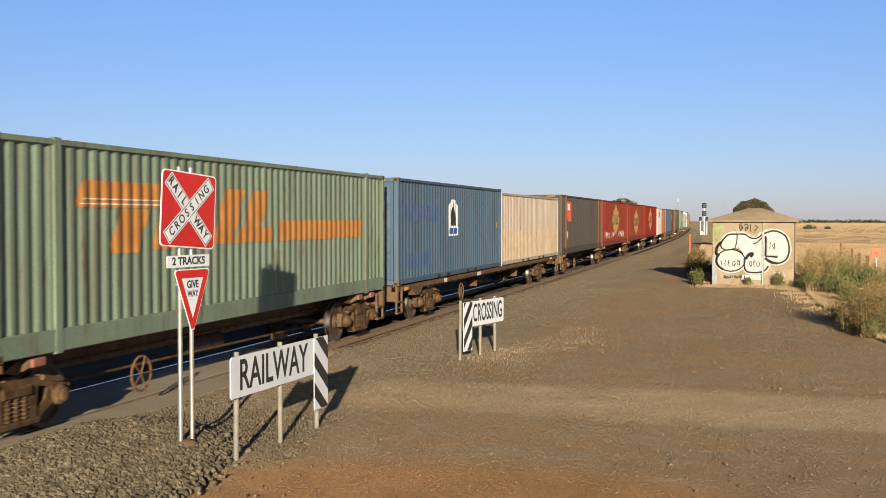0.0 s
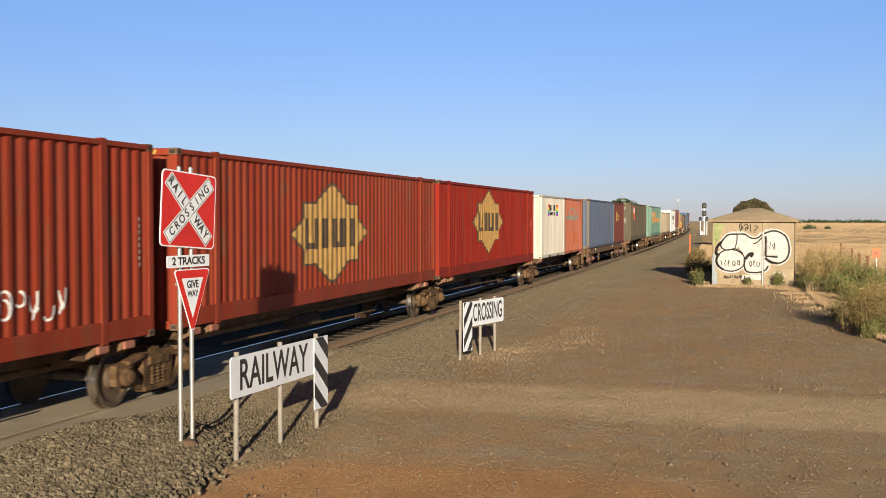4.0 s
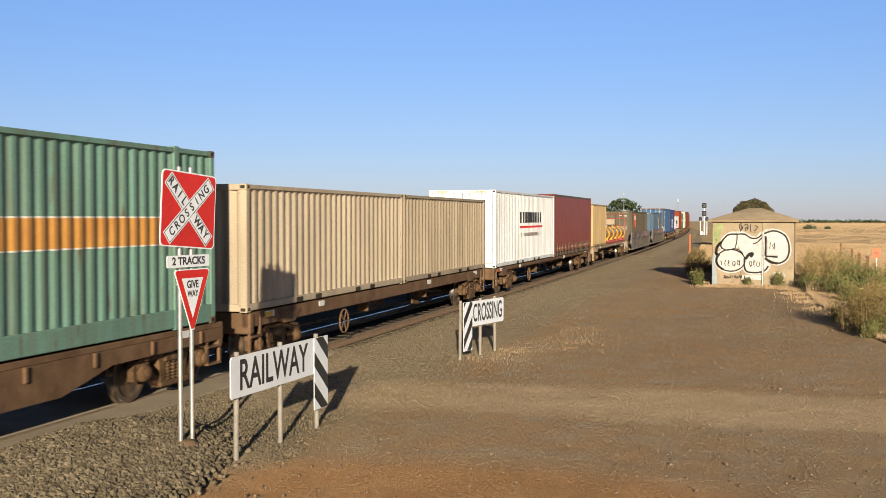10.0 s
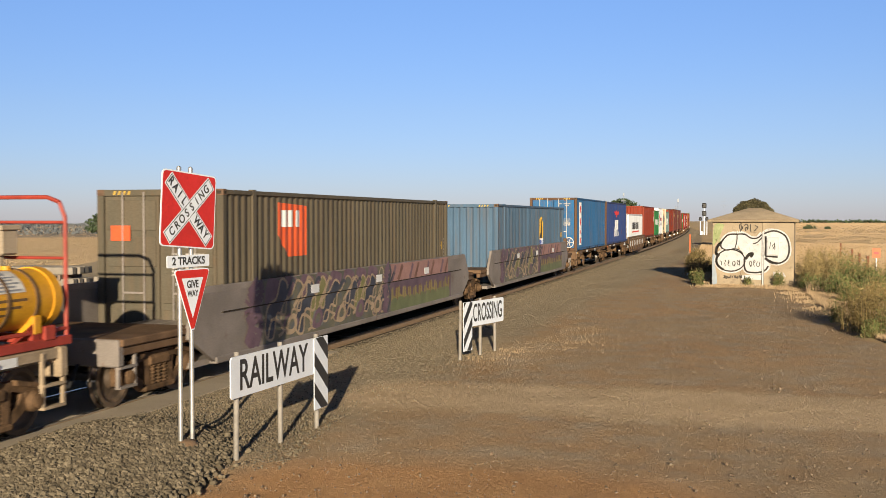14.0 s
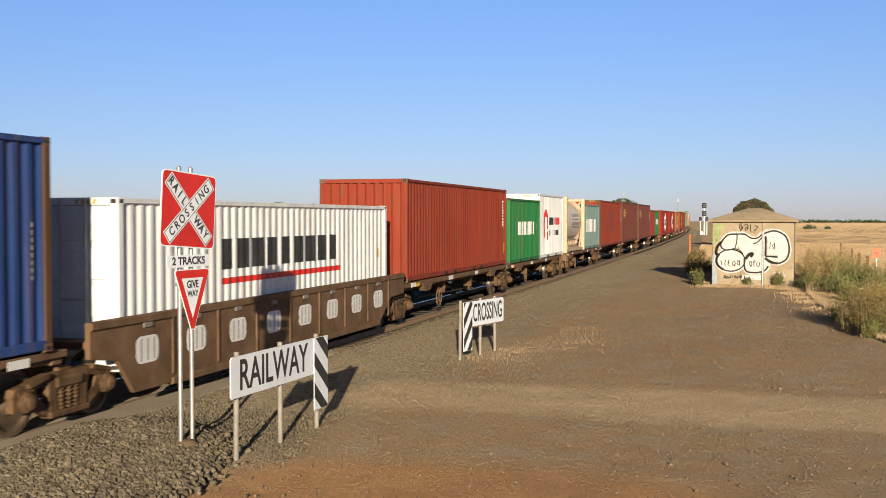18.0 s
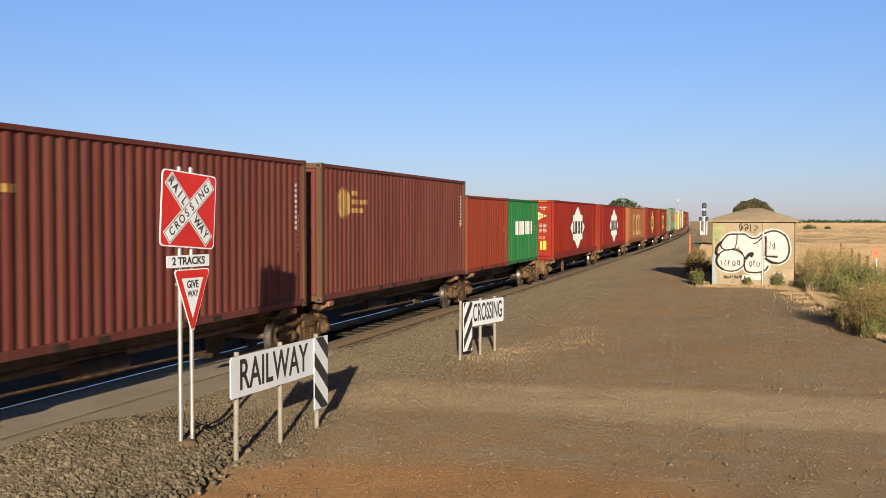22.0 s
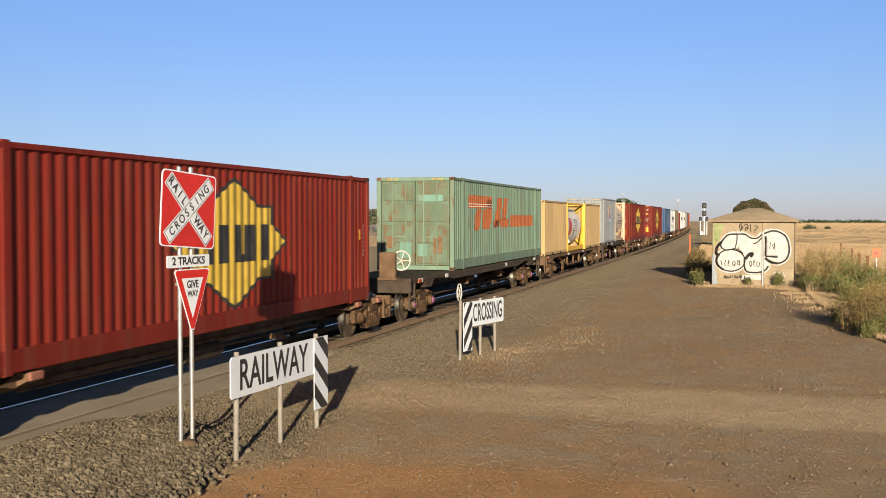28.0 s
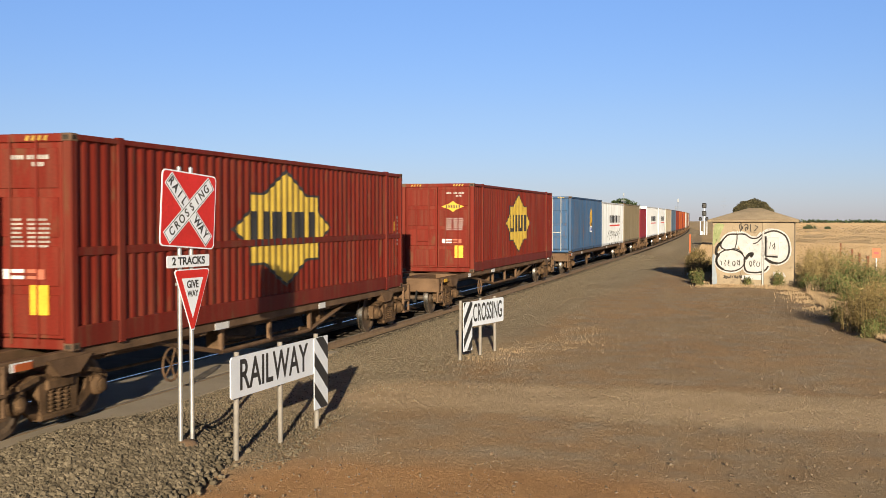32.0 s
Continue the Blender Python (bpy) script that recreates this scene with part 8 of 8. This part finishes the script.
def strew_stones():
    rng = np.random.default_rng(12)
    n = 24000
    y = rng.uniform(8.6, 13.2, n)
    lo = np.interp(y, [8.6, 11.4, 12.2, 13.2], [-8.74, -8.72, -8.45, -7.9]) + rng.normal(0, 0.12, n)
    hi = np.interp(y, [8.6, 10.0, 11.4, 12.3, 13.2], [-5.9, -6.25, -6.5, -6.8, -7.2]) + rng.normal(0, 0.22, n)
    x = lo + (hi - lo) * rng.uniform(0, 1, n)
    thin = rng.uniform(12.2, 13.2, n) > y
    stones("ballast", "coarse grey-brown ballast heap by the crossing", x[thin], y[thin], 0.06, rng, M_ballast, 0.4)
    n = 3000
    y = rng.uniform(11.8, 15.5, n)
    stones("ballast", "sparse small stones past the heap", rng.uniform(-8.4, -5.6, n) - 0.15 * (y - 12), y, 0.024, rng, M_ballast, 0.2)
    n = 34000
    y = 13 + 75 * rng.uniform(0, 1, n) ** 1.6
    x = track_x(y) + 0.98 + np.abs(rng.normal(0, 1.7, n))
    ok = ~((y < 21.5) & (y > 14.0) & (x < -8.8)) & ~((y < 20) & (x > -8.5) & (rng.uniform(0, 1, n) < 0.65))
    stones("ballast", "finer ballast along the track shoulder", x[ok], y[ok], 0.02, rng, M_ballast, 0.15)
    n = 7000
    y = 9 + 40 * rng.uniform(0, 1, n) ** 1.5
    x = rng.uniform(-6.5, 4.0, n)
    stones("gravel", "loose small stones over the bare earth", x, y, 0.013, rng, M_pebble, 0.1)
    n = 700
    y = 9.5 + 22 * rng.uniform(0, 1, n) ** 1.7
    x = rng.uniform(-5.8, 4.5, n)
    stones("clods", "dark crumbs of earth on the bare ground", x, y, 0.026, rng, M_clod, 0.2)
    n = 1500
    y = rng.uniform(8.5, 21.5, n)
    stones("ballast", "loose stones along the crossing's edge", -8.72 + np.abs(rng.normal(0, 0.3, n)) - 0.12, y, 0.022, rng, M_ballast, 0.3)
    n = 260
    y = 10 + 25 * rng.uniform(0, 1, n) ** 1.3
    x = rng.uniform(-5.5, 4.0, n)
    stones("gravel", "scattered larger stones on the bare earth", x, y, 0.026, rng, M_pebble, 0.15)


strew_stones()


# ---------------------------------------------------------------- crossing surface and sleeper stacks
M_roadedge = surface("dusty_asphalt_edge", (0.31, 0.26, 0.19), (0.4, 0.335, 0.25), 1.0, 0.9, 0.3, 60, dist=0.006)


def crossing_panels():
    c = thing("level_crossing", "worn asphalt crossing surface between the rails", "road surface", kind="structure")
    for x0, x1 in ((-9.44, -8.72), (-10.91, -9.62), (-14.1, -11.07), (-15.5, -14.17), (-18.5, -15.68)):
        for k in range(6):
            y0 = 8.4 + k * 2.2
            # panels beyond the far rail get the copy darkened for the train's shadow
            part("panel", Shape().box(x0, x1, y0, y0 + 2.2, -0.35, -0.012), M_asphalt if x1 < -9.7 else M_roadedge, c)


def sleeper_stack(x, y, n, rz, seed):
    r = random.Random(seed)
    s = thing("sleeper_stack", "stack of spare concrete sleepers on bearers", "sleeper stack", pose(x, y, float(ground_z(x, y)), 0, 0, rz))
    for k in range(n):
        for i in range(4):
            part("sleeper", Shape().box(-1.28, 1.28, -0.14, 0.14, 0.0, 0.24, 0.02), M_spare, s, m=pose(r.uniform(-0.08, 0.08), -0.55 + i * 0.37, 0.12 + k * 0.38))
        for xx in (-0.8, 0.8):
            part("bearer", Shape().box(xx - 0.05, xx + 0.05, -0.75, 0.75, k * 0.38 - 0.06, k * 0.38 + 0.12, 0.008), M_bark, s)


crossing_panels()
for k, (x, y, n, rz) in enumerate(((-22.6, 30.2, 4, 8), (-26.8, 31.0, 3, 82), (-24.5, 38.0, 2, 10), (-21.8, 42.5, 1, 25), (-27.5, 44.0, 2, 5), (-23.5, 49.0, 1, 15), (-18.8, 30.2, 1, 80))):
    sleeper_stack(x, y, n, rz, k)


for x in (-162.3, -151.5):
    water_tank(x, 380.0, 1.9, 3.0)

# ---------------------------------------------------------------- moving things
def motions():
    times = range(0, 33)
    for ob, S, z in ROLLING:
        side = 0.0 if ob.name.startswith("container_wagon") else SIDEWAYS
        walk(ob, [(t, on_track(S - train_run(t), z) @ pose(side, 0, 0)) for t in times])
    for ob, x, S, z in DRUMS:
        walk(ob, [(t, on_track(S - train_run(t), z) @ pose(x, 0, 0)) for t in times])
    for w, dy, S in WHEELS:
        # turned while it rolls past near the camera, one row a thirtieth of a second
        rows, last = [], None
        for k in range(0, 32 * FPS + 1):
            t = k / FPS
            s = S - train_run(t)
            if -2 < s < 45 or k == 0 or k == 32 * FPS:
                a = train_run(t) / 0.46
                if rows and last != k - 1:
                    a0 = a - math.pi * 2 * round((a - ang) / (2 * math.pi))
                    shift = a0 - a
                    if abs(a0 - ang) > 1.5:
                        shift -= a0 - ang
                elif not rows:
                    shift = 0.0
                ang = a + shift
                rows.append((t, Matrix.Translation((0, dy, 0.46)) @ Matrix.Rotation(ang, 4, "X")))
                last = k
        walk(w, rows)


motions()
